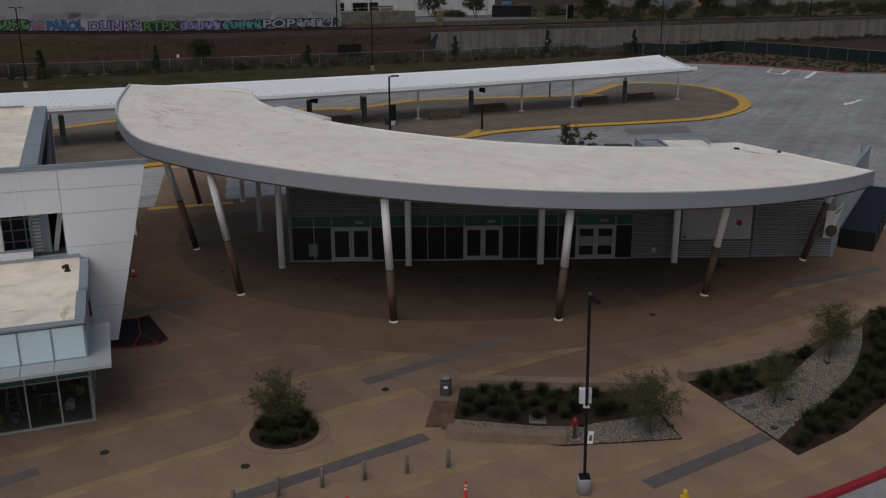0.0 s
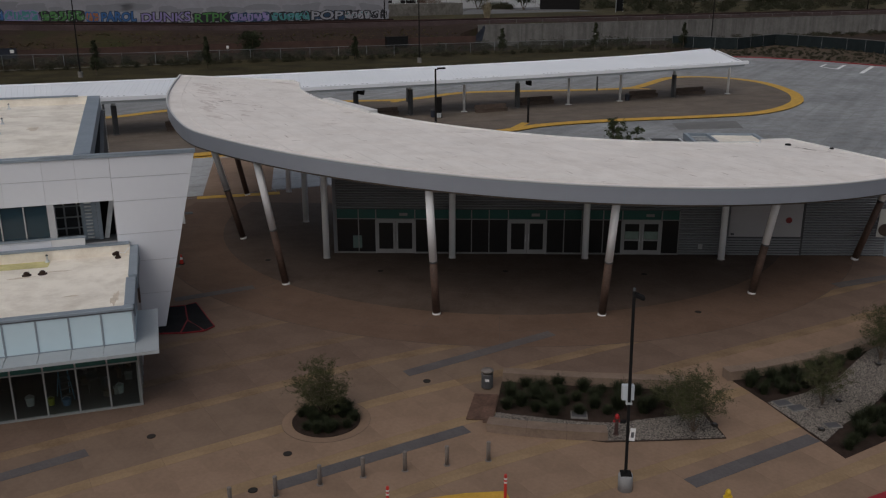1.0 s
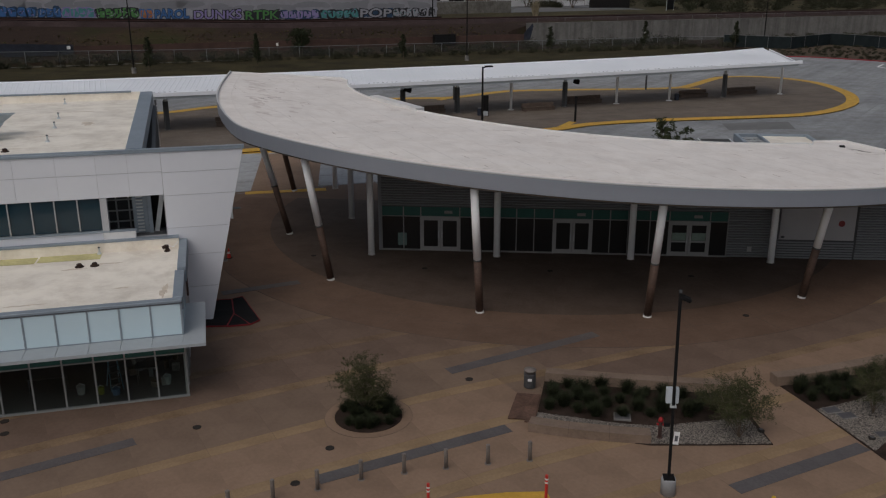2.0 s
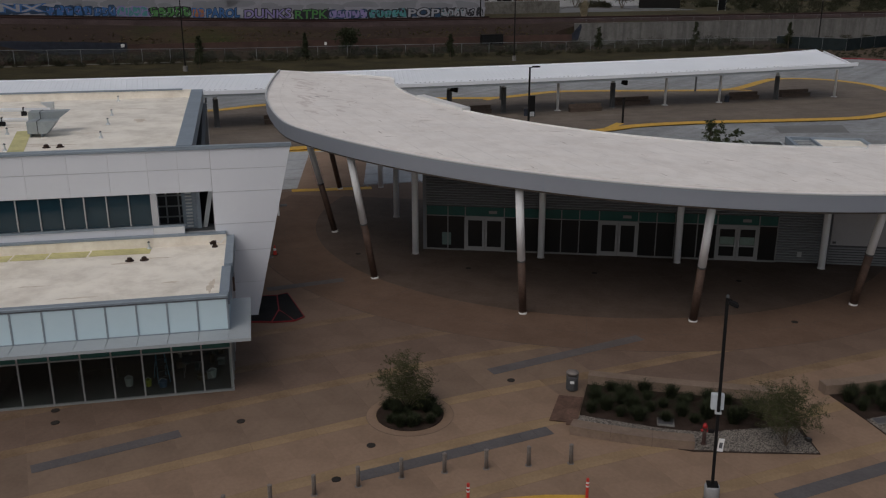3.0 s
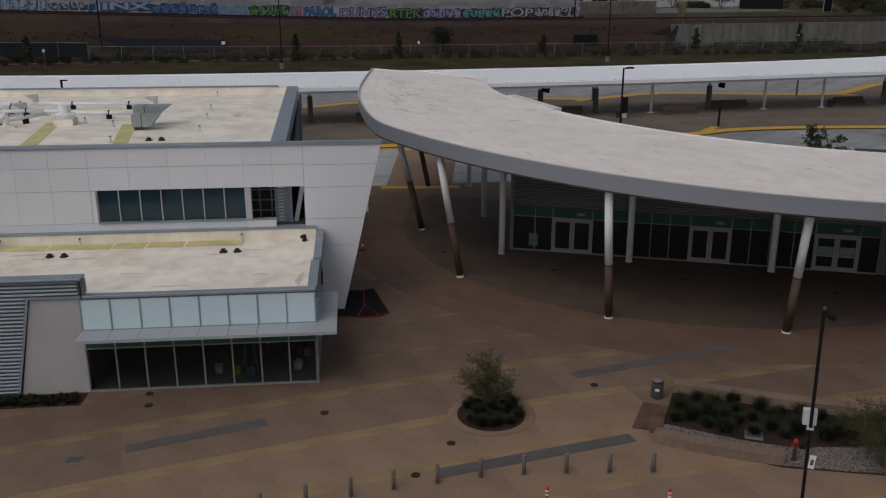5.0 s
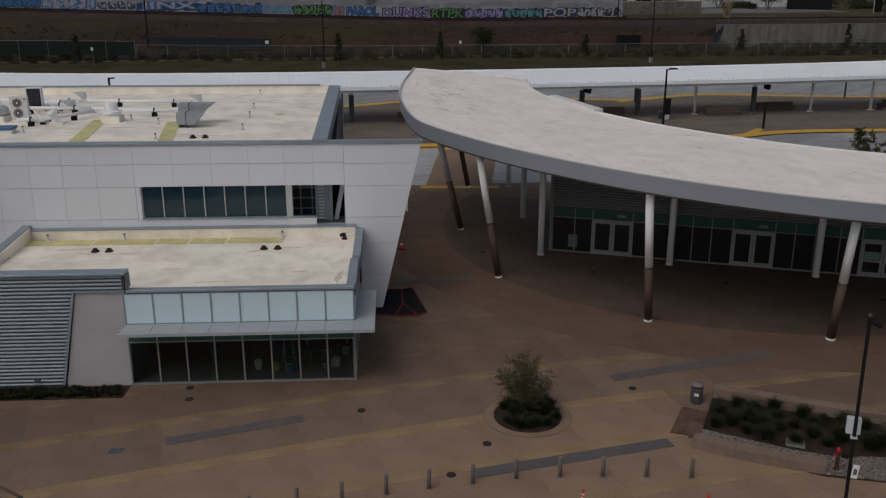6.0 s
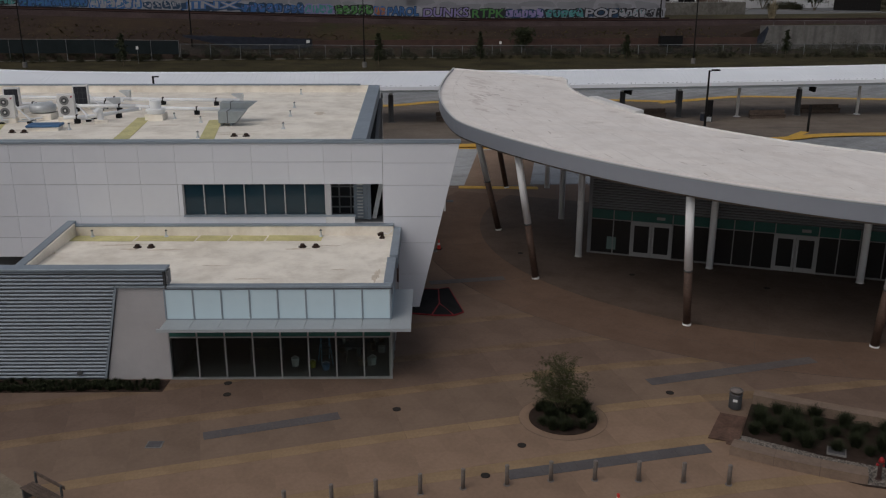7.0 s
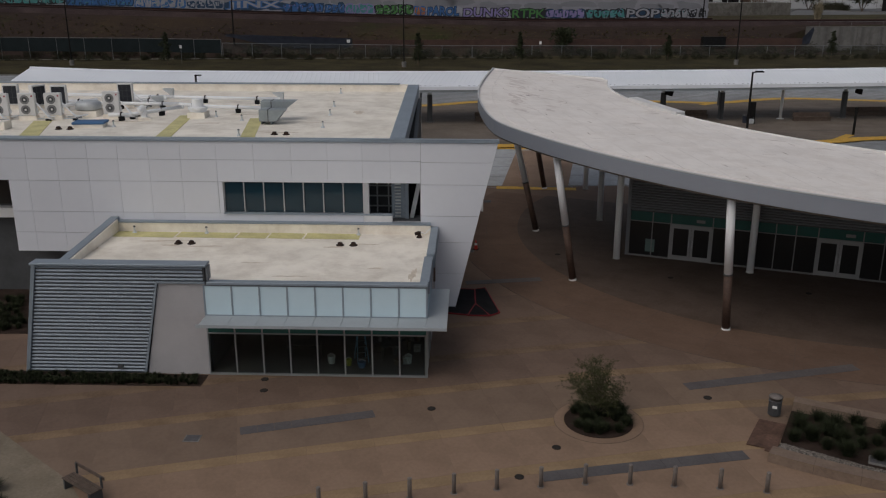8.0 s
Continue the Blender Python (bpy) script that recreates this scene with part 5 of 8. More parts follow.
# planting beds
BED_A = [(0.22, 31.3), (0.5, 34.2), (2.6, 34.2), (5.0, 34.0), (7.8, 33.9), (8.25, 33.6), (8.83, 29.83), (6.47, 29.53), (4.33, 29.3), (-0.05, 30.1)]
BED_B = [(10.25, 34.95), (11.15, 32.86), (12.33, 29.66), (12.72, 28.63), (15.3, 30.4), (17.9, 32.8), (20.6, 36.0), (22.9, 39.6), (24.4, 42.6), (23.0, 43.5), (21.5, 43.6), (20.4, 41.4), (18.9, 39.8), (17.3, 38.5), (15.6, 37.35), (14.2, 36.6), (12.5, 35.8), (11.2, 35.3)]
bed_a = tagged(link("planting_bed", prism(BED_A, -0.2, 0.035), MULCH), "mulched planting bed with dark shrubs and pale gravel", "planting bed", kind="structure")
bed_b = tagged(link("planting_bed", prism(BED_B, -0.2, 0.035), MULCH), "curved mulched planting bed with gravel and shrubs", "planting bed", kind="structure")
GRAV_A = [(0.26, 31.36), (1.7, 31.1), (3.4, 30.8), (4.75, 30.75), (6.3, 31.2), (8.3, 31.8), (8.78, 29.88), (6.47, 29.58), (4.4, 29.4), (0.0, 30.15)]
GRAV_B = [(11.2, 32.8), (12.4, 29.75), (13.5, 31.08), (15.07, 32.52), (17.37, 35.2), (18.4, 36.69), (19.67, 38.96), (20.81, 41.5), (21.45, 43.4), (19.98, 41.2), (17.52, 38.55), (15.03, 35.49), (12.94, 33.71)]


def stones(poly, n, bed, seed):
    rng = random.Random(seed)
    x0, x1 = min(p[0] for p in poly), max(p[0] for p in poly)
    y0, y1 = min(p[1] for p in poly), max(p[1] for p in poly)
    verts, faces = [], []
    k = 0
    while k < n:
        x, y = rng.uniform(x0, x1), rng.uniform(y0, y1)
        if not inside((x, y), poly):
            continue
        k += 1
        r, h, a = rng.uniform(0.02, 0.05), rng.uniform(0.014, 0.04), rng.uniform(0, 6.28)
        i = len(verts)
        for j in range(5):
            rr = r * rng.uniform(0.75, 1.2)
            verts.append((x + rr * math.cos(a + j * 1.257), y + rr * math.sin(a + j * 1.257), 0.045))
        verts.append((x + rng.uniform(-0.3, 0.3) * r, y, 0.045 + h))
        faces += [(i + j, i + (j + 1) % 5, i + 5) for j in range(5)]
    me = bpy.data.meshes.new("gravel")
    me.from_pydata(verts, [], faces)
    me.materials.append(STONE)
    ob = new("gravel", me)
    ob.parent = bed
    ob["kind"] = "stuff"
    ob["label"] = "loose pale river stones"
    return ob


n = STONE.node_tree.nodes
geo, ramp = n.new("ShaderNodeNewGeometry"), n.new("ShaderNodeValToRGB")
ramp.color_ramp.elements[0].color, ramp.color_ramp.elements[1].color = (0.036, 0.030, 0.026, 1), (0.27, 0.236, 0.205, 1)
STONE.node_tree.links.new(geo.outputs["Random Per Island"], ramp.inputs["Fac"])
STONE.node_tree.links.new(ramp.outputs["Color"], n["Principled BSDF"].inputs["Base Color"])
for poly, bed, cnt, sd in ((GRAV_A, bed_a, 11000, 1), (GRAV_B, bed_b, 26000, 2)):
    link("gravel_base", prism(poly, 0.02, 0.044), GRAVEL, bed)
    stones(poly, cnt, bed, sd)


JOINTWARM = mat("tan_wall_joint", (0.15, 0.106, 0.08), 0.9, 2.0, 0.1)


def seat_wall(pts, w_, h, lab):
    t_ = thing("seat_wall", pose(0, 0, 0), lab, "seat wall", "seat walls")
    part("body", ribbon(pts, w_, h - 0.06, h - 0.06), CONCWARM, t_)
    part("cap", ribbon(pts, w_ + 0.03, h, 0.055), CONCWARM, t_, "smooth cast cap")
    n_ = max(1, len(pts) // 3)
    for i in range(n_, len(pts) - 1, n_):
        p, q = Vector(pts[i]), Vector(pts[i + 1])
        d = (q - p).normalized() * 0.012
        part("joint", ribbon([p - d, p + d], w_ + 0.036, h + 0.0015, h), JOINTWARM, t_)


def bend(p, q, sag, n_=12):
    p, q = Vector(p), Vector(q)
    d = (q - p).normalized()
    nn = Vector((-d.y, d.x))
    return [tuple(p.lerp(q, i / n_) + nn * sag * 4 * (i / n_) * (1 - i / n_)) for i in range(n_ + 1)]


seat_wall(bend((0.55, 34.45), (8.1, 34.08), -0.1), 0.5, 0.45, "low curved tan concrete seat wall behind shrubs")
seat_wall(bend((-0.06, 30.12), (4.38, 29.66), -0.12), 0.54, 0.38, "low tan concrete seat wall beside gravel")
seat_wall([(10.05, 35.02), (10.7, 35.22), (11.4, 35.5), (12.05, 35.77), (12.7, 36.06), (13.5, 36.44), (14.3, 36.85), (15.05, 37.24), (15.8, 37.65), (16.65, 38.2), (17.5, 38.8), (18.3, 39.44), (19.1, 40.1), (19.8, 40.78), (20.5, 41.5), (21.0, 42.15), (21.45, 42.8)], 0.52, 0.45, "long curved tan concrete seat wall beside shrubs")


# ---- plants ----
def blades(n_, r, h, seed, width=0.05, spread=1.0):
    """A clump of narrow arching leaves."""
    rng = random.Random(seed)
    verts, faces = [], []
    for _ in range(n_):
        a, lean = rng.uniform(0, 6.28), rng.uniform(0.1, 1.0) * spread
        hh, w_ = h * rng.uniform(0.55, 1.1), width * rng.uniform(0.7, 1.3)
        bx, by = rng.uniform(-0.3, 0.3) * r, rng.uniform(-0.3, 0.3) * r
        c, s = math.cos(a), math.sin(a)
        i = len(verts)
        for k, f in ((0.0, 1.0), (0.55, 0.9), (1.0, 0.15)):
            out = r * lean * f_curve(k)
            z = hh * k * (1 - 0.3 * lean * k)
            for sgn in (-1, 1):
                verts.append((bx + c * out - s * sgn * w_ * f, by + s * out + c * sgn * w_ * f, z))
        faces += [(i, i + 1, i + 3, i + 2), (i + 2, i + 3, i + 5, i + 4)]
    return verts, faces


def f_curve(k):
    return k ** 1.6


def plant_mesh(name, data, m):
    me = bpy.data.meshes.new(name)
    me.from_pydata(data[0], [], data[1])
    me.materials.append(m)
    return me


SHRUBS = [plant_mesh("leaves", blades(480, 0.4, 0.52, 10 + k, 0.0075, 1.1), LEAFD) for k in range(5)]
RNG = random.Random(5)


def joined(name, items, lab, cat):
    """Many plants as one object."""
    verts, faces, mats = [], [], []
    for me, m in items:
        if me.materials[0] not in mats:
            mats.append(me.materials[0])
    groups = {k: ([], []) for k in range(len(mats))}
    slots = []
    for me, m in items:
        i, k = len(verts), mats.index(me.materials[0])
        verts += [tuple(m @ v.co) for v in me.vertices]
        for f in me.polygons:
            faces.append(tuple(i + q for q in f.vertices))
            slots.append(k)
    me = bpy.data.meshes.new(name)
    me.from_pydata(verts, [], faces)
    for m in mats:
        me.materials.append(m)
    me.polygons.foreach_set("material_index", slots)
    return tagged(new(name, me), lab, cat, kind="stuff")


def plant_row(poly, n_, size, lab, grp, gap=0.5, one=False):
    placed, tries, items = [], 0, []
    x0, x1 = min(p[0] for p in poly), max(p[0] for p in poly)
    y0, y1 = min(p[1] for p in poly), max(p[1] for p in poly)
    while len(placed) < n_ and tries < 8000:
        tries += 1
        x, y = RNG.uniform(x0, x1), RNG.uniform(y0, y1)
        if inside((x, y), poly) and all((x - a) ** 2 + (y - b) ** 2 > gap * gap for a, b in placed):
            placed.append((x, y))
            s = size * RNG.uniform(0.75, 1.2)
            me, m = RNG.choice(SHRUBS), pose(x, y, 0.03, 0, 0, RNG.uniform(0, 360)) @ Matrix.Diagonal((s, s, s * RNG.uniform(0.85, 1.2), 1))
            if one:
                items.append((me, m))
                continue
            ob = new("shrub", me)
            ob.matrix_basis = m
            tagged(ob, lab, "shrub", grp)
    if one:
        joined("shrubbery", items, lab, "shrubbery")


plant_row([(0.6, 31.5), (0.85, 33.7), (3, 34.0), (5, 33.8), (7.4, 33.2), (8.0, 32.8), (8.2, 32.1), (5.2, 31.5), (2.6, 31.35)], 44, 1.08, "dark green grassy shrub in mulch", "shrubs in the beds", 0.62)
plant_row([(10.7, 34.55), (11.35, 33.2), (12.9, 34.0), (14.9, 35.8), (16.6, 37.8), (15.7, 37.1), (14.2, 36.3), (12.6, 35.5)], 30, 1.0, "dark green grassy shrub beside the seat wall", "shrubs in the beds", 0.5)
plant_row([(12.75, 29.0), (15.2, 30.7), (17.7, 33.1), (20.3, 36.2), (22.7, 39.8), (24.0, 42.3), (22.4, 43.2), (21.3, 41.4), (20.1, 38.8), (18.8, 36.5), (17.7, 35.0), (15.4, 32.3), (13.7, 30.8)], 84, 1.12, "dark green grassy shrub at the edge of gravel", "shrubs in the beds", 0.6)


def leaf_cloud(clumps, per, size, seed):
    """Small leaves gathered round the ends of twigs."""
    rng = random.Random(seed)
    verts, faces = [], []
    for (x, y, z, r) in clumps:
        for _ in range(per):
            d = Vector((rng.gauss(0, 1), rng.gauss(0, 1), rng.gauss(0, 0.8)))
            c = Vector((x, y, z)) + d * r * 0.5
            a, b = Vector((rng.gauss(0, 1), rng.gauss(0, 1), rng.gauss(0, 1))).normalized(), Vector((rng.gauss(0, 1), rng.gauss(0, 1), rng.gauss(0, 1))).normalized()
            s = size * rng.uniform(0.6, 1.4)
            i = len(verts)
            verts += [tuple(c + a * s), tuple(c + b * s * 0.45), tuple(c - a * s), tuple(c - b * s * 0.45)]
            faces.append((i, i + 1, i + 2, i + 3))
    return verts, faces


def tree(x, y, height, spread, lab, m, seed, stems=4, density=26, leaf=0.035, clumps=70, name="tree", grp="young trees", z=0.03):
    rng = random.Random(seed)
    t_ = thing(name, pose(x, y, z), lab, "tree", grp)
    bark = bmesh.new()
    ends = []
    for s in range(stems):
        a = 6.28 * s / stems + rng.uniform(-0.5, 0.5)
        lean = rng.uniform(0.15, 0.55)
        p = Vector((0.03 * math.cos(a), 0.03 * math.sin(a), 0))
        r = 0.05 * height / 3
        for k in range(4):
            q = p + Vector((math.cos(a) * lean * spread * 0.22, math.sin(a) * lean * spread * 0.22, height * 0.2)) + Vector((rng.uniform(-1, 1), rng.uniform(-1, 1), 0)) * 0.06 * height / 3
            tube(p, q, r, r * 0.75, 6, bark)
            for b_ in range(3):
                aa = rng.uniform(0, 6.28)
                e = q + Vector((math.cos(aa), math.sin(aa), rng.uniform(0.1, 0.9))) * spread * rng.uniform(0.12, 0.3)
                if k > 0:
                    tube(q, e, r * 0.4, r * 0.12, 4, bark)
                    ends.append(e)
            p, r = q, r * 0.75
        ends.append(p)
    part("trunk", bark, BARK, t_, "thin grey-brown stems")
    cl = []
    for k in range(clumps // 2):
        a_, q, zz = rng.uniform(0, 6.28), rng.uniform(0.1, 1) ** 0.5, rng.uniform(0.3, 0.97)
        wide = spread * 0.46 * math.sin(math.pi * min(1.0, 0.12 + zz * 0.86)) ** 0.6 * (0.8 + 0.25 * math.sin(3 * a_ + seed))
        cl.append((wide * q * math.cos(a_), wide * q * math.sin(a_), height * zz, spread * rng.uniform(0.05, 0.11)))
    for _ in range(clumps):
        e = rng.choice(ends)
        d = Vector((rng.gauss(0, 1), rng.gauss(0, 1), rng.gauss(0, 0.8))) * spread * 0.09
        c = e + d
        cl.append((c.x, c.y, max(height * 0.28, c.z), spread * rng.uniform(0.06, 0.14)))
    crown = new("crown", plant_mesh("crown", leaf_cloud(cl, density, leaf, seed + 7), m))
    crown.parent = t_
    crown["label"] = "airy crown of small leaves"
    return t_


def rod(verts, faces, p, q, r0, r1):
    """A thin three-sided stick."""
    d = (q - p).normalized()
    u = d.orthogonal().normalized()
    v = d.cross(u)
    i = len(verts)
    for c, r in ((p, r0), (q, r1)):
        for k in range(3):
            a = 2.0944 * k
            verts.append(tuple(c + (u * math.cos(a) + v * math.sin(a)) * r))
    faces += [(i + k, i + (k + 1) % 3, i + 3 + (k + 1) % 3, i + 3 + k) for k in range(3)]


def young_tree(x, y, height, spread, lab, m, seed, stems=6, lean_to=(0.0, 0.0), leaf=0.03, low=0.3, per=15, z=0.03, wide=0.36):
    """Several thin stems that fan out into feathery twigs with narrow leaves."""
    rng = random.Random(seed)
    t_ = thing("tree", pose(x, y, z), lab, "tree", "young trees")
    bv, bf_, lv, lf = [], [], [], []
    bias = Vector((lean_to[0], lean_to[1], 0))
    thick = 0.018 * height / 2.3
    for k in range(stems):
        a = 2.4 * k + rng.uniform(-0.4, 0.4)
        out = (k / max(1, stems - 1)) ** 0.8
        top = height * (0.98 - 0.42 * out + rng.uniform(-0.06, 0.06))
        end = Vector((math.cos(a), math.sin(a), 0)) * spread * 0.40 * out + bias * rng.uniform(0.3, 1.0)
        pts = []
        for i in range(7):
            f = i / 6
            pts.append(Vector((end.x * f ** 1.1, end.y * f ** 1.1, top * f)) + Vector((rng.gauss(0, 1), rng.gauss(0, 1), 0)) * 0.03 * height * f)
        for i in range(6):
            rod(bv, bf_, pts[i], pts[i + 1], thick * (1 - i / 7.5), thick * (1 - (i + 1) / 7.5))
        for i in range(1, 7):
            for _ in range(4):
                g0 = pts[i - 1].lerp(pts[i], rng.random())
                if g0.z < height * low:
                    continue
                b = rng.uniform(0, 6.283)
                d = Vector((math.cos(b), math.sin(b), rng.uniform(-0.1, 0.8))).normalized()
                q = g0 + d * spread * rng.uniform(0.3, 1.0) * wide * (1.15 - 0.6 * g0.z / height)
                q.z = max(q.z, height * low * 0.8)
                rod(bv, bf_, g0, q, thick * 0.3, thick * 0.14)
                for _ in range(6):
                    g = g0.lerp(q, rng.uniform(0.2, 1.0))
                    e = g + Vector((rng.gauss(0, 1), rng.gauss(0, 1), rng.gauss(0.45, 0.6))).normalized() * spread * rng.uniform(0.05, 0.13)
                    rod(bv, bf_, g, e, thick * 0.13, thick * 0.07)
                    for _ in range(per):
                        c = g.lerp(e, rng.uniform(0.1, 1.15)) + Vector((rng.gauss(0, 1), rng.gauss(0, 1), rng.gauss(0, 1))) * 0.013 * spread
                        w1 = ((e - g).normalized() + Vector((rng.gauss(0, 1), rng.gauss(0, 1), rng.gauss(0, 1))) * 0.6).normalized() * leaf * rng.uniform(0.6, 1.4)
                        w2 = w1.orthogonal().normalized() * leaf * 0.26
                        j = len(lv)
                        lv += [tuple(c - w1), tuple(c + w2), tuple(c + w1), tuple(c - w2)]
                        lf.append((j, j + 1, j + 2, j + 3))
    stem = new("trunk", plant_mesh("trunk", (bv, bf_), BARK))
    stem.parent = t_
    stem["label"] = "thin grey-brown stems"
    crown = new("crown", plant_mesh("crown", (lv, lf), m))
    crown.parent = t_
    crown["label"] = "feathery crown of narrow leaves"
    return t_


young_tree(-6.5, 30.75, 2.35, 2.85, "young feathery olive-green tree in a round planter", LEAF, 27, 10, (-0.05, 0.0), 0.034, 0.2, 13)
young_tree(7.7, 30.2, 2.6, 3.5, "young feathery olive-green tree in gravel", LEAF, 22, 10, (-0.35, 0.0), 0.038, 0.28, 15)
young_tree(13.3, 32.72, 2.15, 2.7, "young feathery grey-green tree in gravel", LEAF, 23, 8, (0.05, 0.0), 0.034, 0.33, 12)
young_tree(17.4, 37.2, 2.75, 3.4, "young feathery grey-green tree in gravel", LEAF, 24, 9, (0.05, 0.1), 0.038, 0.3, 14)
for x, y, r in ((17.4, 37.2, 0.42), (7.7, 30.2, 0.4), (13.3, 32.72, 0.3)):
    t_ = thing("root_ring", pose(x, y, 0.045), "black plastic ring sunk round a young tree", "edging", "root rings")
    bm = bmesh.new()
    _strip([Vector(p) for p in arc(0, 0, r, 190, 400, 24)], [Vector(p) for p in arc(0, 0, r + 0.012, 190, 400, 24)], 0.025, 0.04, bm)
    part("edging", bm, RUBBER, t_)
for x, y in ((14.07, 33.05), (17.1, 36.7), (8.6, 30.75), (12.55, 30.6)):
    t_ = thing("ground_light", pose(x, y, 0.04), "small dark round light set in the gravel", "ground light", "ground lights")
    part("housing", lathe([(0.13, 0), (0.13, 0.07), (0.09, 0.1)], 14), IRON, t_)
    part("lens", lathe([(0.08, 0.1), (0.08, 0.108), (0.04, 0.11)], 14), DARKGREY, t_)

# round planter
planter = tagged(link("round_planter", prism(arc(-6.33, 30.42, 1.32, 0, 360, 48)[:-1], -0.2, 0.04), MULCH), "round mulched tree pit with a tan concrete collar", "planter", kind="structure")
ringm = bmesh.new()
_strip([Vector(p) for p in arc(-6.33, 30.42, 1.36, 0, 360, 60)], [Vector(p) for p in arc(-6.33, 30.42, 1.7, 0, 360, 60)], 0.024, 0.02, ringm)
link("collar", ringm, SLABM, planter)
link("joint", ribbon(arc(-6.33, 30.42, 1.71, 0, 360, 60), 0.014, 0.026, 0.01), JOINTWARM, planter)
plant_row(arc(-6.33, 30.5, 1.15, 0, 360, 20), 22, 0.85, "dark green grassy shrub round a young tree", "shrubs in the beds", 0.3)
plant_row([(-33.5, 22.45), (-22.6, 26.9), (-22.85, 27.55), (-33.3, 23.7)], 300, 0.4, "low dark green planting along the office wall", "", 0.17, True)
tagged(link("planting_strip", prism([(-34, 22.3), (-22.35, 26.85), (-22.7, 27.85), (-34.3, 23.6)], -0.1, 0.03), MULCH), "narrow mulched strip along the office wall", "planting strip", kind="structure")
tagged(link("planting_bed", prism([(-62, 18), (-35.2, 27.5), (-33.4, 28.3), (-35.0, 30.5), (-46, 38), (-62, 34)], -0.1, 0.02), MULCH), "dark mulched bed beside the office", "planting bed", kind="structure")
plant_row([(-55, 21), (-35.2, 27.8), (-33.9, 28.5), (-37.4, 31.6), (-55, 26)], 320, 0.75, "dark green shrubs beside the office", "", 0.3, True)

# pale walk and bench
tagged(link("pale_walk", prism([(-45, 10), (-14.0, 12.0), (-18.5, 17.0), (-20.8, 18.55), (-22.0, 19.25), (-24.1, 19.9), (-26.9, 20.8), (-30, 21.6), (-45, 24)], -0.1, 0.022), mat("tan_walk_concrete", (0.225, 0.185, 0.135), 0.9, 0.4, 0.12, 9.0, 0.2, stain=0.2)), "tan concrete walk that meets the brown plaza", "walk", kind="structure")
plant_row([(-30, 12), (-22.6, 16.2), (-23.0, 17.6), (-25, 18.6), (-30, 19)], 60, 1.0, "dark green grassy shrubs beside the pale walk", "", 0.5, True)


def bench():
    t_ = thing("park_bench", pose(-20.9, 18.8, 0.024, 0, 0, -14) @ Matrix.Diagonal((0.88, 0.88, 0.88, 1)), "brown slatted bench with a single back rail", "bench")
    for k in range(4):
        part("seat_slat", cube(-0.95, 0.95, -0.25 + k * 0.14, -0.13 + k * 0.14, 0.42, 0.46, bev=0.008), WOOD, t_)
    part("back_rail", cube(-0.95, 0.95, 0.36, 0.41, 0.72, 0.86, bev=0.01), WOOD, t_)
    for sx in (-0.82, 0.82):
        part("leg", cube(sx - 0.05, sx + 0.05, -0.24, 0.3, 0, 0.42), DARKGREY, t_)
        part("back_post", cube(sx - 0.04, sx + 0.04, 0.3, 0.36, 0.4, 0.86), DARKGREY, t_)


bench()

# bollards
DULL = mat("dull_steel", (0.18, 0.155, 0.14), 0.55, 3.0, 0.1, 12.0, 0.02, metal=0.1)
BOLL = [(-13.3, 21.2), (-12.05, 22.05), (-10.83, 22.84), (-9.59, 23.65), (-8.36, 24.43), (-7.05, 25.17), (-5.72, 25.93), (-4.32, 26.5), (-2.92, 26.97), (-1.48, 27.42), (-0.02, 27.8)]
first = None
for x, y in BOLL:
    if first is None:
        first = thing("bollard", pose(x, y, 0), "slim grey steel bollard standing on the plaza", "bollard", "bollards")
        part("shaft", lathe([(0.072, 0), (0.072, 0.64), (0.06, 0.68), (0.0605, 0.69)], 14), DULL, first, "", True)
        part("cap", lathe([(0.062, 0.69), (0.076, 0.7), (0.076, 0.75), (0.04, 0.78)], 14), DULL, first)
        part("foot_ring", lathe([(0.12, 0), (0.12, 0.02), (0.09, 0.03)], 14), DULL, first)
    else:
        copy_thing(first, pose(x, y, 0))

# covers and grates
first = None
for x, y in ((-2.69, 34.1), (-7.27, 27.86), (-12.67, 28.83), (-20.25, 28.48), (-19.69, 27.57), (10.6, 42.9), (-7.9, 25.45), (-13.6, 50.3), (-6.5, 48.6), (8.8, 48.8), (0.8, 48.9)):
    if first is None:
        first = thing("access_cover", pose(x, y, 0.02), "round dark iron access cover in the paving", "access cover", "access covers")
        part("rim", lathe([(0.165, -0.01), (0.165, 0.012), (0.15, 0.012)], 20), IRON, first)
        part("lid", lathe([(0.146, -0.01), (0.146, 0.016), (0.08, 0.02)], 20), IRON, first)
    else:
        copy_thing(first, pose(x, y, 0.02))
for x, y, a_, w_, h_, z in ((3.5, 31.3, -3, 0.55, 0.45, 0.1), (11.75, 32.75, 20, 0.6, 0.4, 0.08), (12.2, 32.35, 20, 0.6, 0.4, 0.08), (13.1, 31.0, 15, 0.5, 0.35, 0.07), (-19.9, 23.2, 21, 0.5, 0.4, 0.025), (-18.9, 48.8, 20, 0.6, 0.4, 0.03)):
    t_ = thing("utility_box", pose(x, y, 0.0, 0, 0, a_), "pale grey utility box lid set in the ground", "utility box", "utility boxes")
    part("frame", cube(-w_ / 2 - 0.05, w_ / 2 + 0.05, -h_ / 2 - 0.05, h_ / 2 + 0.05, 0.0, z), CONC, t_)
    part("lid", cube(-w_ / 2, w_ / 2, -h_ / 2, h_ / 2, z - 0.03, z + 0.012), GREYSTRIP, t_, "grey ribbed lid")

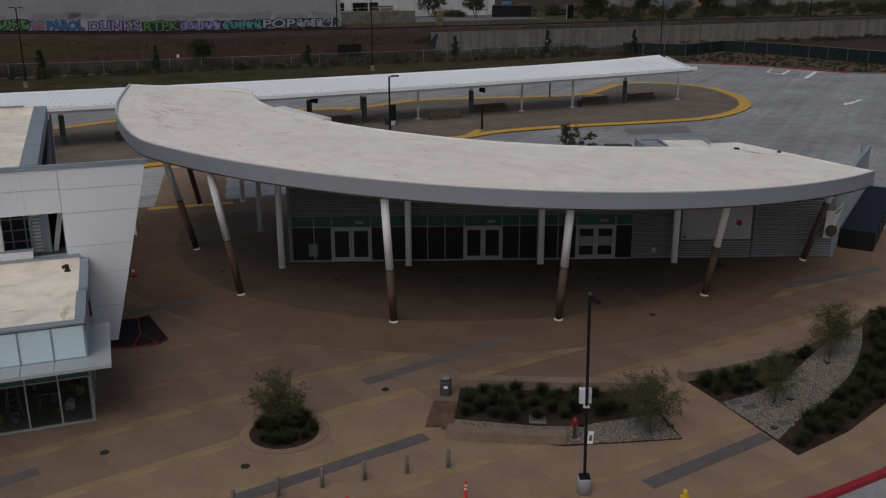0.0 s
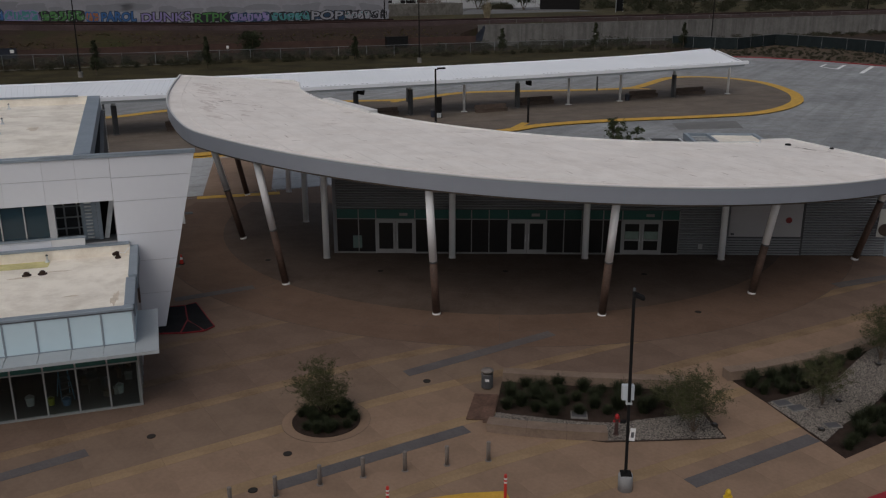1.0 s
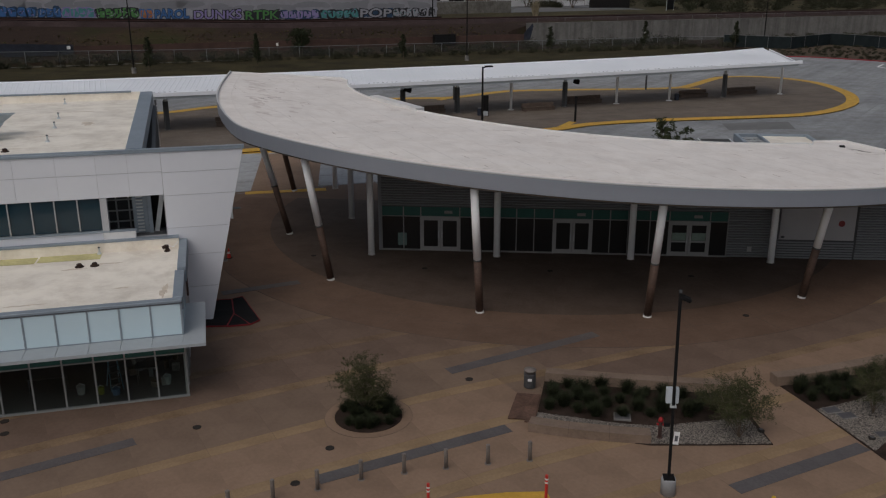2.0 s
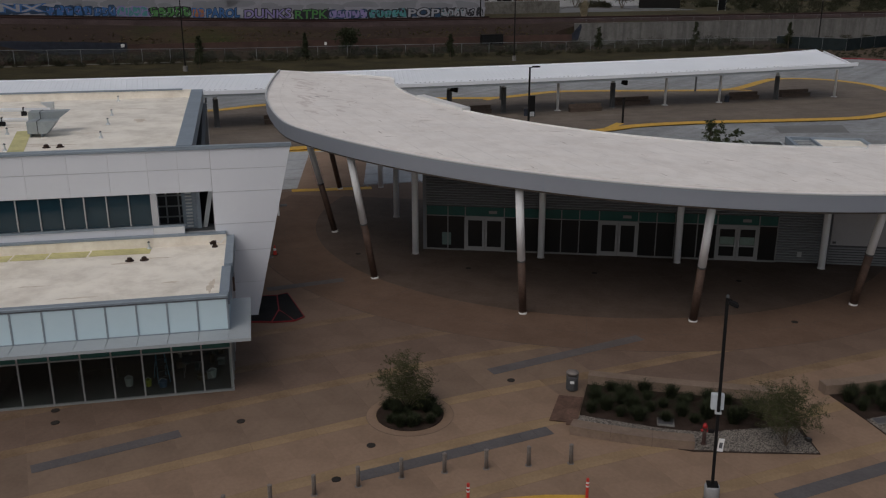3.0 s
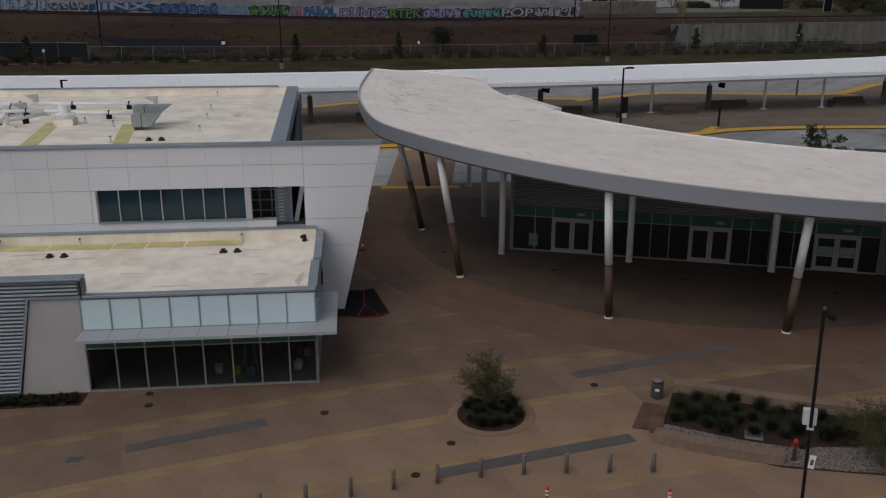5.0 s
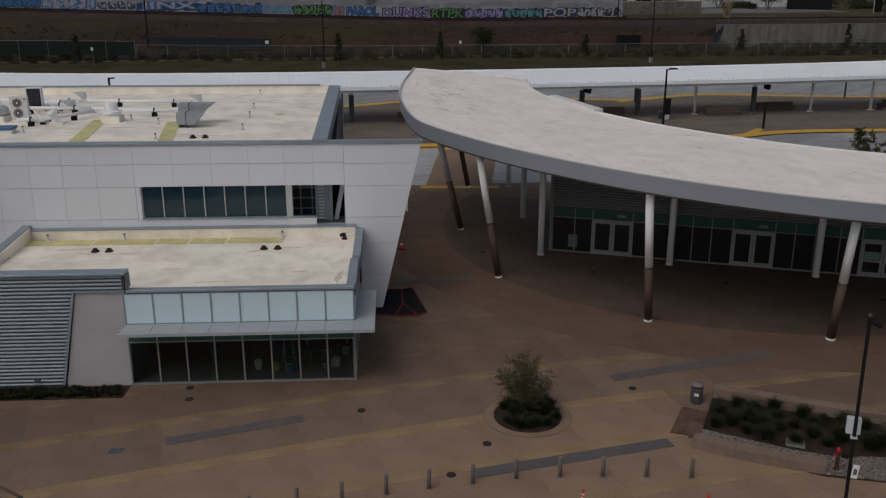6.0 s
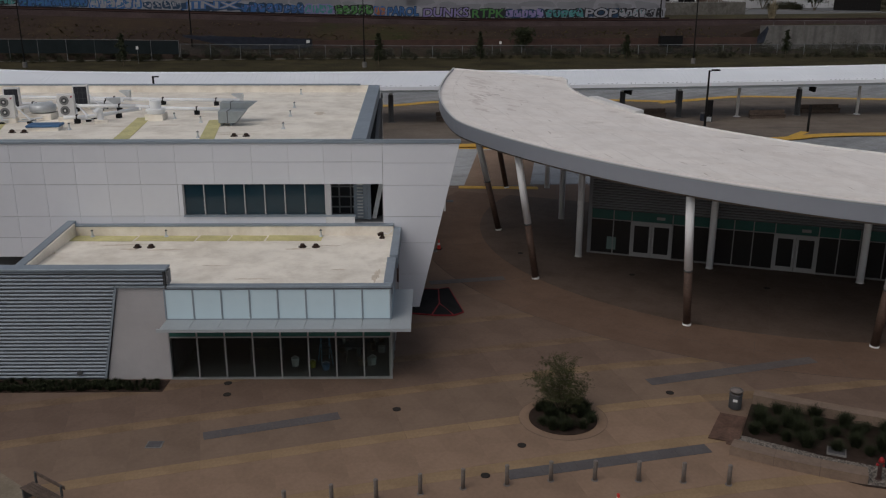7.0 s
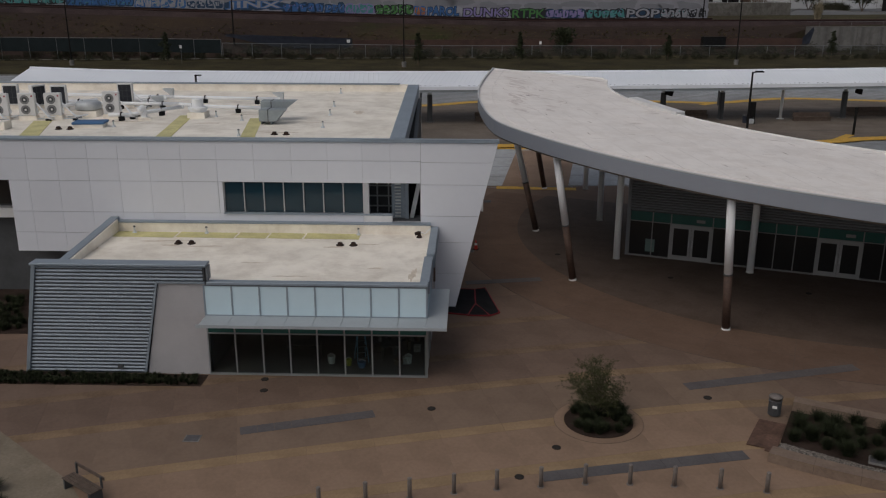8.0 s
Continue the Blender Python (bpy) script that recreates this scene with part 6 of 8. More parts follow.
# street lamp on the plaza
lamp = thing("street_lamp", pose(4.58, 26.2, 0, 0, -1.0, 0), "tall black lamp post on a pale concrete base", "street lamp")
part("base", lathe([(0.245, 0), (0.245, 0.55), (0.23, 0.6), (0.12, 0.61)], 24), mat("pale_cast_base", (0.29, 0.29, 0.295), 0.85, 1.0, 0.08), lamp, "round pale concrete base", True)
part("base_plate", cube(-0.18, 0.18, -0.18, 0.18, 0.6, 0.65), BLACK, lamp)
part("pole", cube(-0.047, 0.047, -0.047, 0.047, 0.65, 7.1, bev=0.01), BLACK, lamp)
part("arm", cube(-0.05, 0.14, -0.04, 0.04, 6.98, 7.04), BLACK, lamp)
part("head", cube(-0.02, 0.3, -0.14, 0.14, -0.09, 0.03, m=Matrix.Translation((0.06, 0, 7.0)) @ Matrix.Rotation(radians(24), 4, "Y"), bev=0.02), BLACK, lamp, "small black floodlight head")
part("sensor", lathe([(0.05, 7.1), (0.055, 7.16), (0.03, 7.21)], 10), DARKGREY, lamp, "small dark light sensor")
part("equipment_box", cube(-0.23, 0.17, 0.05, 0.24, 3.28, 3.81, bev=0.02), mat("pale_grey_enclosure", (0.50, 0.53, 0.56), 0.5, 2.0, 0.03), lamp, "pale grey equipment box behind the pole")
part("box_bracket", cube(-0.1, 0.06, 0.0, 0.08, 3.15, 3.28), GALV, lamp)
part("notice", cube(-0.13, 0.05, -0.1, -0.085, 1.9, 2.36, m=Matrix.Rotation(radians(5), 4, "Y")), WHITE, lamp, "white notice plate")
part("notice_bars", cube(-0.09, 0.01, -0.106, -0.1, 2.02, 2.22, m=Matrix.Rotation(radians(5), 4, "Y")), GREYSTRIP, lamp)
part("strap", cube(-0.09, 0.09, -0.09, 0.09, 3.2, 3.26), GALV, lamp)
part("camera_arm", cube(-0.26, -0.07, -0.05, 0.05, 2.5, 2.6), BLACK, lamp)

# litter bin
binn = thing("litter_bin", pose(-0.12, 33.62, 0.02) @ Matrix.Diagonal((0.84, 0.84, 0.84, 1)), "round grey slatted litter bin with a domed lid", "litter bin")
part("drum", lathe([(0.27, 0.03), (0.27, 0.72), (0.25, 0.73)], 24), GREYSTRIP, binn, "", True)
for k in range(20):
    a_ = k * 18
    part("slat", cube(0.27, 0.29, -0.025, 0.025, 0.05, 0.72, m=Matrix.Rotation(radians(a_), 4, "Z")), DARKGREY, binn)
part("collar", lathe([(0.3, 0.7), (0.3, 0.77), (0.27, 0.78)], 24), GREYSTRIP, binn)
part("lid", lathe([(0.25, 0.78), (0.25, 0.9), (0.32, 0.9), (0.3, 0.97), (0.1, 1.04)], 24), DULL, binn, "grey domed lid", True)
part("label_plate", cube(-0.1, 0.1, -0.31, -0.295, 0.45, 0.58), WHITE, binn)

# board lying on the paving
board = thing("plywood_board", pose(-0.25, 31.85, 0.04), "worn brown board lying on the paving", "board")
part("sheet", prism([(-0.38, 1.09), (0.62, 1.04), (0.38, -1.14), (-0.67, -1.1)][::-1], 0.0, 0.03), PLY, board)
part("edge_piece", prism([(-0.02, -1.32), (0.32, -1.34), (0.34, -1.16), (0.0, -1.14)], 0.0, 0.03), PLY, board)


def hydrant(x, y, col, dark, h, lab, slim=1.0):
    t_ = thing("hydrant", pose(x, y, 0.03) @ Matrix.Diagonal((slim, slim, 1, 1)), lab, "hydrant")
    m_ = mat("hydrant_paint", col, 0.5, 4, 0.1)
    b_ = mat("hydrant_body", dark, 0.6, 4, 0.15)
    part("barrel", lathe([(0.16, 0), (0.16, 0.05), (0.1, 0.07), (0.1, h * 0.72), (0.14, h * 0.74), (0.14, h * 0.8)], 16), b_, t_)
    part("bonnet", lathe([(0.13, h * 0.8), (0.12, h * 0.9), (0.06, h * 0.98), (0.03, h)], 16), m_, t_, "bright domed bonnet", True)
    for s in (-1, 1):
        part("outlet_cap", tube((0.08 * s, 0, h * 0.66), (0.19 * s, 0, h * 0.66), 0.055, seg=10), m_, t_)
    part("outlet_cap", tube((0, -0.08, h * 0.6), (0, -0.2, h * 0.6), 0.07, seg=10), b_, t_)


hydrant(4.75, 29.85, (0.3, 0.012, 0.014), (0.06, 0.032, 0.028), 0.88, "brown standpipe hydrant with a red bonnet", 0.74)
hydrant(7.66, 25.1, (0.62, 0.4, 0.02), (0.58, 0.37, 0.02), 0.8, "bright yellow fire hydrant near the kerb", 0.72)


def delineator(x, y):
    t_ = thing("delineator_post", pose(x, y, 0), "red-orange flexible post with white bands", "delineator post", "delineator posts")
    part("base", lathe([(0.2, 0), (0.2, 0.04), (0.08, 0.08)], 14), RUBBER, t_)
    part("tube", tube((0, 0, 0.06), (0, 0, 1.05), 0.05, seg=12), ORANGE, t_)
    for z in (0.75, 0.88):
        part("band", tube((0, 0, z), (0, 0, z + 0.06), 0.053, seg=12), WHITE, t_)


delineator(0.55, 25.2)
delineator(-3.2, 24.3)
tagged(link("tactile_pad", prism([(-2.9, 25.0), (-2.4, 24.0), (-0.6, 24.3), (0.5, 24.6), (0.78, 25.2), (0.58, 25.86), (-0.76, 25.66), (-2.0, 25.3)], -0.02, 0.03), YELLOW), "yellow tactile paving pad at the kerb", "tactile paving", kind="structure")


def cone(x, y, z, turn=0):
    t_ = thing("traffic_cone", pose(x, y, z, 0, 0, turn) @ Matrix.Diagonal((0.85, 0.85, 0.85, 1)), "orange traffic cone with a white band", "traffic cone")
    part("base", cube(-0.2, 0.2, -0.2, 0.2, 0, 0.04, bev=0.01), RUBBER, t_)
    part("body", lathe([(0.15, 0.04), (0.035, 0.72), (0.02, 0.725)], 16), ORANGE, t_)
    part("band", lathe([(0.105, 0.34), (0.08, 0.5), (0.079, 0.501)], 16), WHITE, t_)


cone(-18.6, 49.3, 0.02)

# black rubber mats with red edging, laid over one another under the overhang
MATRED = mat("red_edging", (0.22, 0.010, 0.016), 0.7, 3, 0.1)
MATS = (([(-15.56, 42.76), (-13.6, 39.6), (-13.9, 39.0), (-15.15, 40.26), (-15.98, 42.32)], "black rubber mat with a bright red edging"),
        ([(-15.15, 40.24), (-13.93, 38.98), (-14.95, 38.62)], "folded corner of black rubber mat with red edging"),
        ([(-16.0, 42.3), (-15.18, 40.22), (-14.98, 38.66), (-16.0, 38.5), (-17.4, 39.4), (-17.0, 42.0)], "black rubber mat with red edging, bunched up"))
for k, (pl_, lab) in enumerate(MATS):
    t_ = thing("rubber_mat", pose(0, 0, 0.02), lab, "mat", "rubber mats")
    bm = prism(pl_[::-1], 0.0, 0.045)
    bmesh.ops.triangulate(bm, faces=bm.faces)
    bmesh.ops.subdivide_edges(bm, edges=bm.edges, cuts=4, use_grid_fill=True)
    for v in bm.verts:
        if v.co.z > 0.02:
            v.co.z += 0.07 * max(0.0, noise.noise(Vector((v.co.x * 1.1, v.co.y * 1.1, k * 5.0))))
    part("sheet", bm, RUBBER, t_)
    for a, b in zip(pl_, pl_[1:] + pl_[:1]):
        part("edging", ribbon([a, b], 0.034, 0.072, 0.06), MATRED, t_)

# kerb along the street, red at its bend
for i, (a, b) in enumerate(zip(KERB_NEAR, KERB_NEAR[1:])):
    ob = tagged(link("kerb", ribbon([a, b], 0.26, 0.012, 0.2), RED if a[0] > 8 else CONC), "red painted concrete kerb" if a[0] > 8 else "pale concrete kerb", "kerb", kind="structure")



# ---- bus platform ----
ISL = [(-60, 86.5), (5, 85.8), (38, 85.2), (46, 85.6), (50.7, 87.6), (60, 87.2), (71, 85.0), (79.2, 83.9), (86.0, 86.0), (92.9, 90.2), (98.8, 96.8), (102.9, 104.5), (105.1, 111), (104.3, 117.8), (101, 121.6), (95.3, 123.4), (83.8, 114.8), (80.2, 112.8), (72.9, 114.2), (62.2, 117.6), (54.7, 119.5), (45, 115), (42, 115.7), (31, 119), (12.6, 119), (5.7, 114.1), (-10, 117), (-60, 117)]
tagged(link("platform_island", prism([xy(sw(*p)) for p in ISL], -0.2, 0.14), ISLAND), "raised brown concrete bus platform island", "platform", kind="structure")
edge = [Vector(xy(sw(*p))) for p in ISL[1:-1]]
fine = []
for a, b in zip(edge, edge[1:]):
    fine += [a.lerp(b, k / 4) for k in range(4)]
fine.append(edge[-1])
for _ in range(3):
    fine = [fine[0]] + [(fine[i - 1] + fine[i] * 2 + fine[i + 1]) / 4 for i in range(1, len(fine) - 1)] + [fine[-1]]
inward = []
for i, p in enumerate(fine):
    d = (fine[min(i + 1, len(fine) - 1)] - fine[max(i - 1, 0)]).normalized()
    inward.append(p + Vector((-d.y, d.x)) * 0.55)
tagged(link("tactile_edge", ribbon(inward, 1.6, 0.16, 0.05), YELLOW), "yellow tactile edge round the bus platform", "tactile edge", kind="structure")
for a, b in (((46.4, 86.6), (50.0, 90.0)), ((80.4, 112.6), (82.6, 110.4)), ((45.0, 115.0), (42.0, 113.0))):
    tagged(link("tactile_strip", ribbon([xy(sw(*a)), xy(sw(*b))], 0.9, 0.165, 0.02), YELLOW), "short yellow tactile strip on the platform", "tactile paving", kind="structure")
tagged(link("lane_slab", prism([xy(sw(-60, 66.8)), (-23.75, 66.2), (-13.6, 70.7), (2.0, 69.5), xy(sw(38, 84.4)), xy(sw(5, 85.2)), xy(sw(-60, 85.9))], -0.1, 0.004), mat("pale_lane_concrete", (0.41, 0.42, 0.43), 0.8, 0.12, 0.08, 3.0, 0.05, stain=0.2)), "paler concrete slab of the bus lane", "bus lane", kind="structure")
# crossing over the bus lane, with its two strips
tagged(link("crossing", prism([(-26.5, 81.2), (-21.2, 83.4), (-17.9, 68.6), (-22.8, 66.2)], -0.1, 0.008), SLABM), "brown concrete crossing over the bus lane", "crossing", kind="structure")
tagged(link("tactile_strip", ribbon([(-23.06, 65.65), (-16.99, 67.62)], 0.85, 0.02, 0.02), YELLOW), "yellow tactile strip at the crossing", "tactile paving", kind="structure")
tagged(link("tactile_strip", ribbon([(-28.6, 81.5), (-21.3, 84.1)], 0.9, 0.02, 0.02), YELLOW), "yellow tactile strip at the far end of the crossing", "tactile paving", kind="structure")

canopy = thing("platform_canopy", pose(0, 0, 0), "long white ribbed metal bus platform canopy on posts", "canopy")
CW0, CW1, CZ0, CZ1, CS0, CS1 = 98.6, 106.4, 4.43, 5.5, -40.2, 88.3


def cpt(s, f, dz=0.0):
    return sw(s + f * 1.7 * (1 if s > 0 else 0), CW0 + (CW1 - CW0) * f, CZ0 + (CZ1 - CZ0) * f + dz + 0.000115 * (s - 25) ** 2 - 0.36 * f * max(0.0, 1 - ((s - 24) / 64.3) ** 8))


def slanted(s0, s1, f0, f1, d0, d1):
    """A piece of the sloping canopy, in lengths that follow its gentle rise."""
    bm = bmesh.new()
    n_ = max(1, round((s1 - s0) / 8.0))
    rings = []
    for i in range(n_ + 1):
        s = s0 + (s1 - s0) * i / n_
        rings.append([bm.verts.new(cpt(s, f, d)) for f, d in ((f0, d0), (f1, d0), (f1, d1), (f0, d1))])
    for p, q in zip(rings, rings[1:]):
        for i in range(4):
            j = (i + 1) % 4
            bm.faces.new((p[i], p[j], q[j], q[i]))
    bm.faces.new(rings[0][::-1])
    bm.faces.new(rings[-1])
    return bm


part("roof_deck", slanted(CS0, CS1, 0.0, 1.0, 0.0, 0.1), CANOPY, canopy)
bm = bmesh.new()
s = CS0 + 0.3
while s < CS1 - 0.3:
    vs = [cpt(s, 0.01, 0.1), cpt(s + 0.05, 0.01, 0.125), cpt(s + 0.13, 0.01, 0.125), cpt(s + 0.18, 0.01, 0.1)]
    ve = [cpt(s, 0.99, 0.1), cpt(s + 0.05, 0.99, 0.125), cpt(s + 0.13, 0.99, 0.125), cpt(s + 0.18, 0.99, 0.1)]
    a = [bm.verts.new(v) for v in vs]
    b = [bm.verts.new(v) for v in ve]
    for i in range(3):
        bm.faces.new((a[i], a[i + 1], b[i + 1], b[i]))
    bm.faces.new(a)
    bm.faces.new(b[::-1])
    s += 0.55
closure = bmesh.new()
CL = random.Random(4)
s = CS0 + 0.55
while s < CS1 - 0.4:
    if CL.random() < 0.75:
        a = [closure.verts.new(cpt(s + d, f, 0.104)) for d, f in ((0.0, 0.014), (0.22, 0.014), (0.22, 0.03 + CL.uniform(0, 0.012)), (0.0, 0.03))]
        closure.faces.new(a)
    s += 0.55
part("rib_closure", closure, DARKGREY, canopy, "dark closure strips between the ribs")["kind"] = "stuff"
part("roof_ribs", bm, CANOPY, canopy, "raised ribs of the white roof")["kind"] = "stuff"
part("gutter", slanted(CS0 - 0.2, CS1 + 2.0, -0.03, 0.012, -0.3, 0.1), CANOPY, canopy, "white gutter along the low edge")
part("eaves_beam", slanted(CS0 - 0.1, CS1 + 1.4, -0.012, 0.012, -0.62, -0.302), AWN, canopy, "pale grey beam under the gutter")
part("ridge_cap", slanted(CS0, CS1, 0.985, 1.01, -0.1, 0.22), CANOPY, canopy)
part("end_beam", slanted(CS1 - 0.2, CS1 + 0.1, 0.0, 1.0, -0.3, 0.12), CANOPY, canopy)
POST = [(-34.7, 1), (-28, 0), (-21, 1), (-14, 0), (-7.5, 1), (-0.5, 0), (5.7, 1), (13, 0), (20, 1), (27.5, 0), (33, 1), (40.0, 1), (47.3, 0), (54.9, 1), (62.6, 0), (70.8, 0), (79.7, 1), (89.4, 0)]
for s, dark in POST:
    w_ = 101.2
    z = cpt(s, (w_ - CW0) / (CW1 - CW0), -0.1).z
    if dark:
        p = part("post", tube(sw(s, w_, 0.14), sw(s, w_, 3.3), 0.32, seg=4), DARKGREY, canopy, "dark clad post")
        part("post_head", tube(sw(s, w_, 3.3), sw(s, w_, z), 0.22, seg=10), GALV, p)
        part("base_plate", tube(sw(s, w_, 0.14), sw(s, w_, 0.22), 0.5, seg=4), CONC, p)
    else:
        p = part("post", tube(sw(s, w_, 0.14), sw(s, w_, z), 0.17, seg=12), WHITE, canopy, "white round post", True)
        part("base_plate", tube(sw(s, w_, 0.14), sw(s, w_, 0.22), 0.45, 0.3, 12), WHITE, p)
    part("rafter", slanted(s - 0.1, s + 0.1, 0.02, 0.98, -0.28, -0.002), CANOPY, p)
for s in (-5.5, 1.2, 44.0, 74.5, 5.2):
    w_ = 112.5
    part("rear_post", tube(sw(s, w_, 0.14), sw(s, w_, 3.4), 0.13, seg=8), DARKGREY, canopy)


def platform_bench(s, w_, l_):
    t_ = thing("platform_bench", Matrix.Translation(sw(s, w_, 0.14)) @ Matrix.Rotation(radians(27), 4, "Z"), "long low brown concrete bench on the platform", "bench", "platform benches")
    part("plinth", cube(-l_ / 2 + 0.05, l_ / 2 - 0.05, -0.28, 0.3, 0, 0.38), WOOD, t_)
    part("seat", cube(-l_ / 2, l_ / 2, -0.35, 0.35, 0.38, 0.5, bev=0.02), WOOD, t_)
    part("back", cube(-l_ / 2, l_ / 2, 0.2, 0.34, 0.5, 0.95, bev=0.02), WOOD, t_)


for s, w_, l_ in ((36.2, 102.0, 5.0), (59.0, 103.3, 5.0), (50.3, 99.5, 4.4), (76.0, 103.0, 4.5), (84.4, 103.2, 4.8), (13.5, 102.0, 5.0), (22, 102, 5.0)):
    platform_bench(s, w_, l_)
first = None
for s, w_ in ((49.0, 100.6), (72.0, 101.2), (41.9, 98.5)):
    if first is None:
        first = thing("platform_bin", pose(*sw(s, w_, 0.14)), "dark round litter bin on the platform", "litter bin", "platform bins")
        part("drum", lathe([(0.3, 0), (0.32, 0.8), (0.3, 0.82)], 14), NAVY, first)
        part("lid", lathe([(0.33, 0.82), (0.33, 0.9), (0.1, 1.0)], 14), GREYSTRIP, first)
    else:
        copy_thing(first, pose(*sw(s, w_, 0.14)))
for s, w_, z in ((33.5, 100.8, 3.35), (56.3, 100.8, 3.35)):
    t_ = thing("platform_screen", Matrix.Translation(sw(s, w_, z)) @ Matrix.Rotation(radians(62), 4, "Z"), "black display screen hung from the canopy", "display screen", "display screens")
    part("housing", cube(-0.55, 0.55, -0.2, 0.2, -0.3, 0.3, bev=0.03, m=Matrix.Rotation(radians(14), 4, "Y")), BLACK, t_)
    part("hanger", cube(-0.05, 0.05, -0.05, 0.05, 0.3, 1.1), GALV, t_)
t_ = thing("map_case", Matrix.Translation(sw(42.2, 97.6, 0.14)) @ Matrix.Rotation(radians(27), 4, "Z"), "tall dark information case on the platform", "information case")
part("panel", cube(-0.42, 0.42, -0.08, 0.08, 0.6, 2.5, bev=0.02), BLACK, t_)
part("lower_cabinet", cube(-0.34, 0.34, -0.1, 0.1, 0.05, 0.6, bev=0.02), GALV, t_, "grey lower cabinet")
for sx in (-0.39, 0.39):
    part("leg", cube(sx - 0.05, sx + 0.05, -0.06, 0.06, 0, 0.6), BLACK, t_)
t_ = thing("stop_post", pose(*sw(50.3, 90.0, 0.14)), "slim dark bus stop post at the platform end", "bus stop post")
part("pole", cube(-0.12, 0.12, -0.12, 0.12, 0, 2.7), BLACK, t_)
part("plate", cube(-0.16, 0.16, -0.05, 0.05, 2.2, 2.9), BLACK, t_)


def pole_lamp(s, w_, h, lab, head=1):
    t_ = thing("street_lamp", Matrix.Translation(sw(s, w_, 0.0)) @ Matrix.Rotation(radians(27), 4, "Z"), lab, "street lamp", "tall lamps")
    part("base", lathe([(0.42, 0), (0.42, 0.95), (0.36, 1.0)], 16), CONC, t_, "round pale concrete base")
    part("pole", tube((0, 0, 0.95), (0, 0, h), 0.13, 0.09, 10), BLACK, t_)
    for k in range(head):
        sg = 1 if k == 0 else -1
        part("arm", tube((0, 0, h - 0.1), (0.5 * sg, 0, h), 0.05, seg=6), BLACK, t_)
        part("head", cube(min(0.3 * sg, 1.1 * sg), max(0.3 * sg, 1.1 * sg), -0.25, 0.25, h - 0.05, h + 0.1, bev=0.03), BLACK, t_, "flat black lamp head")


pole_lamp(4.6, 165.5, 13.0, "tall black lamp post on the verge", 2)
pole_lamp(67.6, 165.8, 15.5, "tall black lamp post on the verge", 2)
pole_lamp(-57.3, 172.0, 14.0, "tall black lamp post on the verge", 2)
pole_lamp(145.5, 172.0, 15.3, "tall black lamp post on the verge", 2)
pole_lamp(37.9, 88.4, 7.0, "black lamp post beside the platform", 1)

# joints on the bus lot
bm = bmesh.new()
for k in range(-3, 34):
    a, b = (20 + k * 4.6, 68), (20 + k * 4.6, 153)
    if a[0] > 15 and a[0] < 80:
        ribbon([xy(sw(*a)), xy(sw(*b))], 0.1, 0.006, 0.004, bm)
for w_ in (69, 73, 77, 81, 126, 130.5, 135, 139.5, 144, 148.5):
    ribbon([xy(sw(-60, w_)), xy(sw(160, w_))], 0.1, 0.007, 0.004, bm)
for k in range(-4, 22):
    # joints of the turning area run off at an angle
    x, y = 30.5 + k * 4.4, 96.6 - k * 2.4
    ribbon([(x - 4.8, y - 9.0), (x + 34.6, y + 65)], 0.1, 0.0085, 0.004, bm)
for k in range(9):
    x = 46.5 + k * 5.2
    ribbon([(x - 3.0, 164.0), (x + 9.5, 92.0)], 0.1, 0.0078, 0.004, bm)
j = link("lot_joints", bm, LOTJOINT, lot)
j["kind"] = "stuff"
tagged(link("lane_patch", prism([(20.7, 99.7), (28.2, 101.2), (28.7, 106.4), (20.8, 104.3)], -0.05, 0.009), mat("dark_concrete_patch", (0.16, 0.158, 0.155), 0.85, 0.3, 0.12)), "darker concrete patch in the bus lane", "road patch", kind="structure")
ARROW = mat("white_road_paint", (0.75, 0.75, 0.74), 0.7, 1.0, 0.1)


def arrow(x, y, turn, k=1.0):
    t_ = thing("road_arrow", pose(x, y, 0.012, 0, 0, turn), "white arrow painted on the bus lot", "road marking", "road arrows", "structure")
    part("paint", prism([(-2.2 * k, -0.28), (0.6 * k, -0.28), (0.6 * k, -0.8), (2.0 * k, 0), (0.6 * k, 0.8), (0.6 * k, 0.28), (-2.2 * k, 0.28)], 0, 0.004), ARROW, t_)


arrow(58.1, 127.7, 229.2, 1.85)
for pts, w_ in ((((64.4, 161.3), (71.4, 174.0)), 0.75), (((62.9, 168.6), (67.1, 176.4)), 0.6), (((61.5, 173.1), (62.9, 168.6)), 0.5), (((61.5, 173.1), (64.4, 178.5)), 0.4)):
    tagged(link("road_line", ribbon(pts, w_, 0.012, 0.004), ARROW), "white line painted on the bus lot", "road marking", kind="structure")
for a, b in zip(KERB_FAR[:4], KERB_FAR[1:5]):
    tagged(link("kerb", ribbon([a, b], 0.5, 0.16, 0.3), RED), "red painted kerb at the edge of the bus lot", "kerb", kind="structure")
for a, b in zip(KERB_FAR[4:], KERB_FAR[5:]):
    tagged(link("kerb", ribbon([a, b], 0.4, 0.15, 0.3), CONC), "pale concrete kerb at the edge of the bus lot", "kerb", kind="structure")
tagged(link("kerb", ribbon([xy(sw(-130, 156)), xy(sw(0, 155)), xy(sw(60, 153)), KERB_FAR[0]], 0.4, 0.15, 0.3), CONC), "pale concrete kerb beside the verge", "kerb", kind="structure")

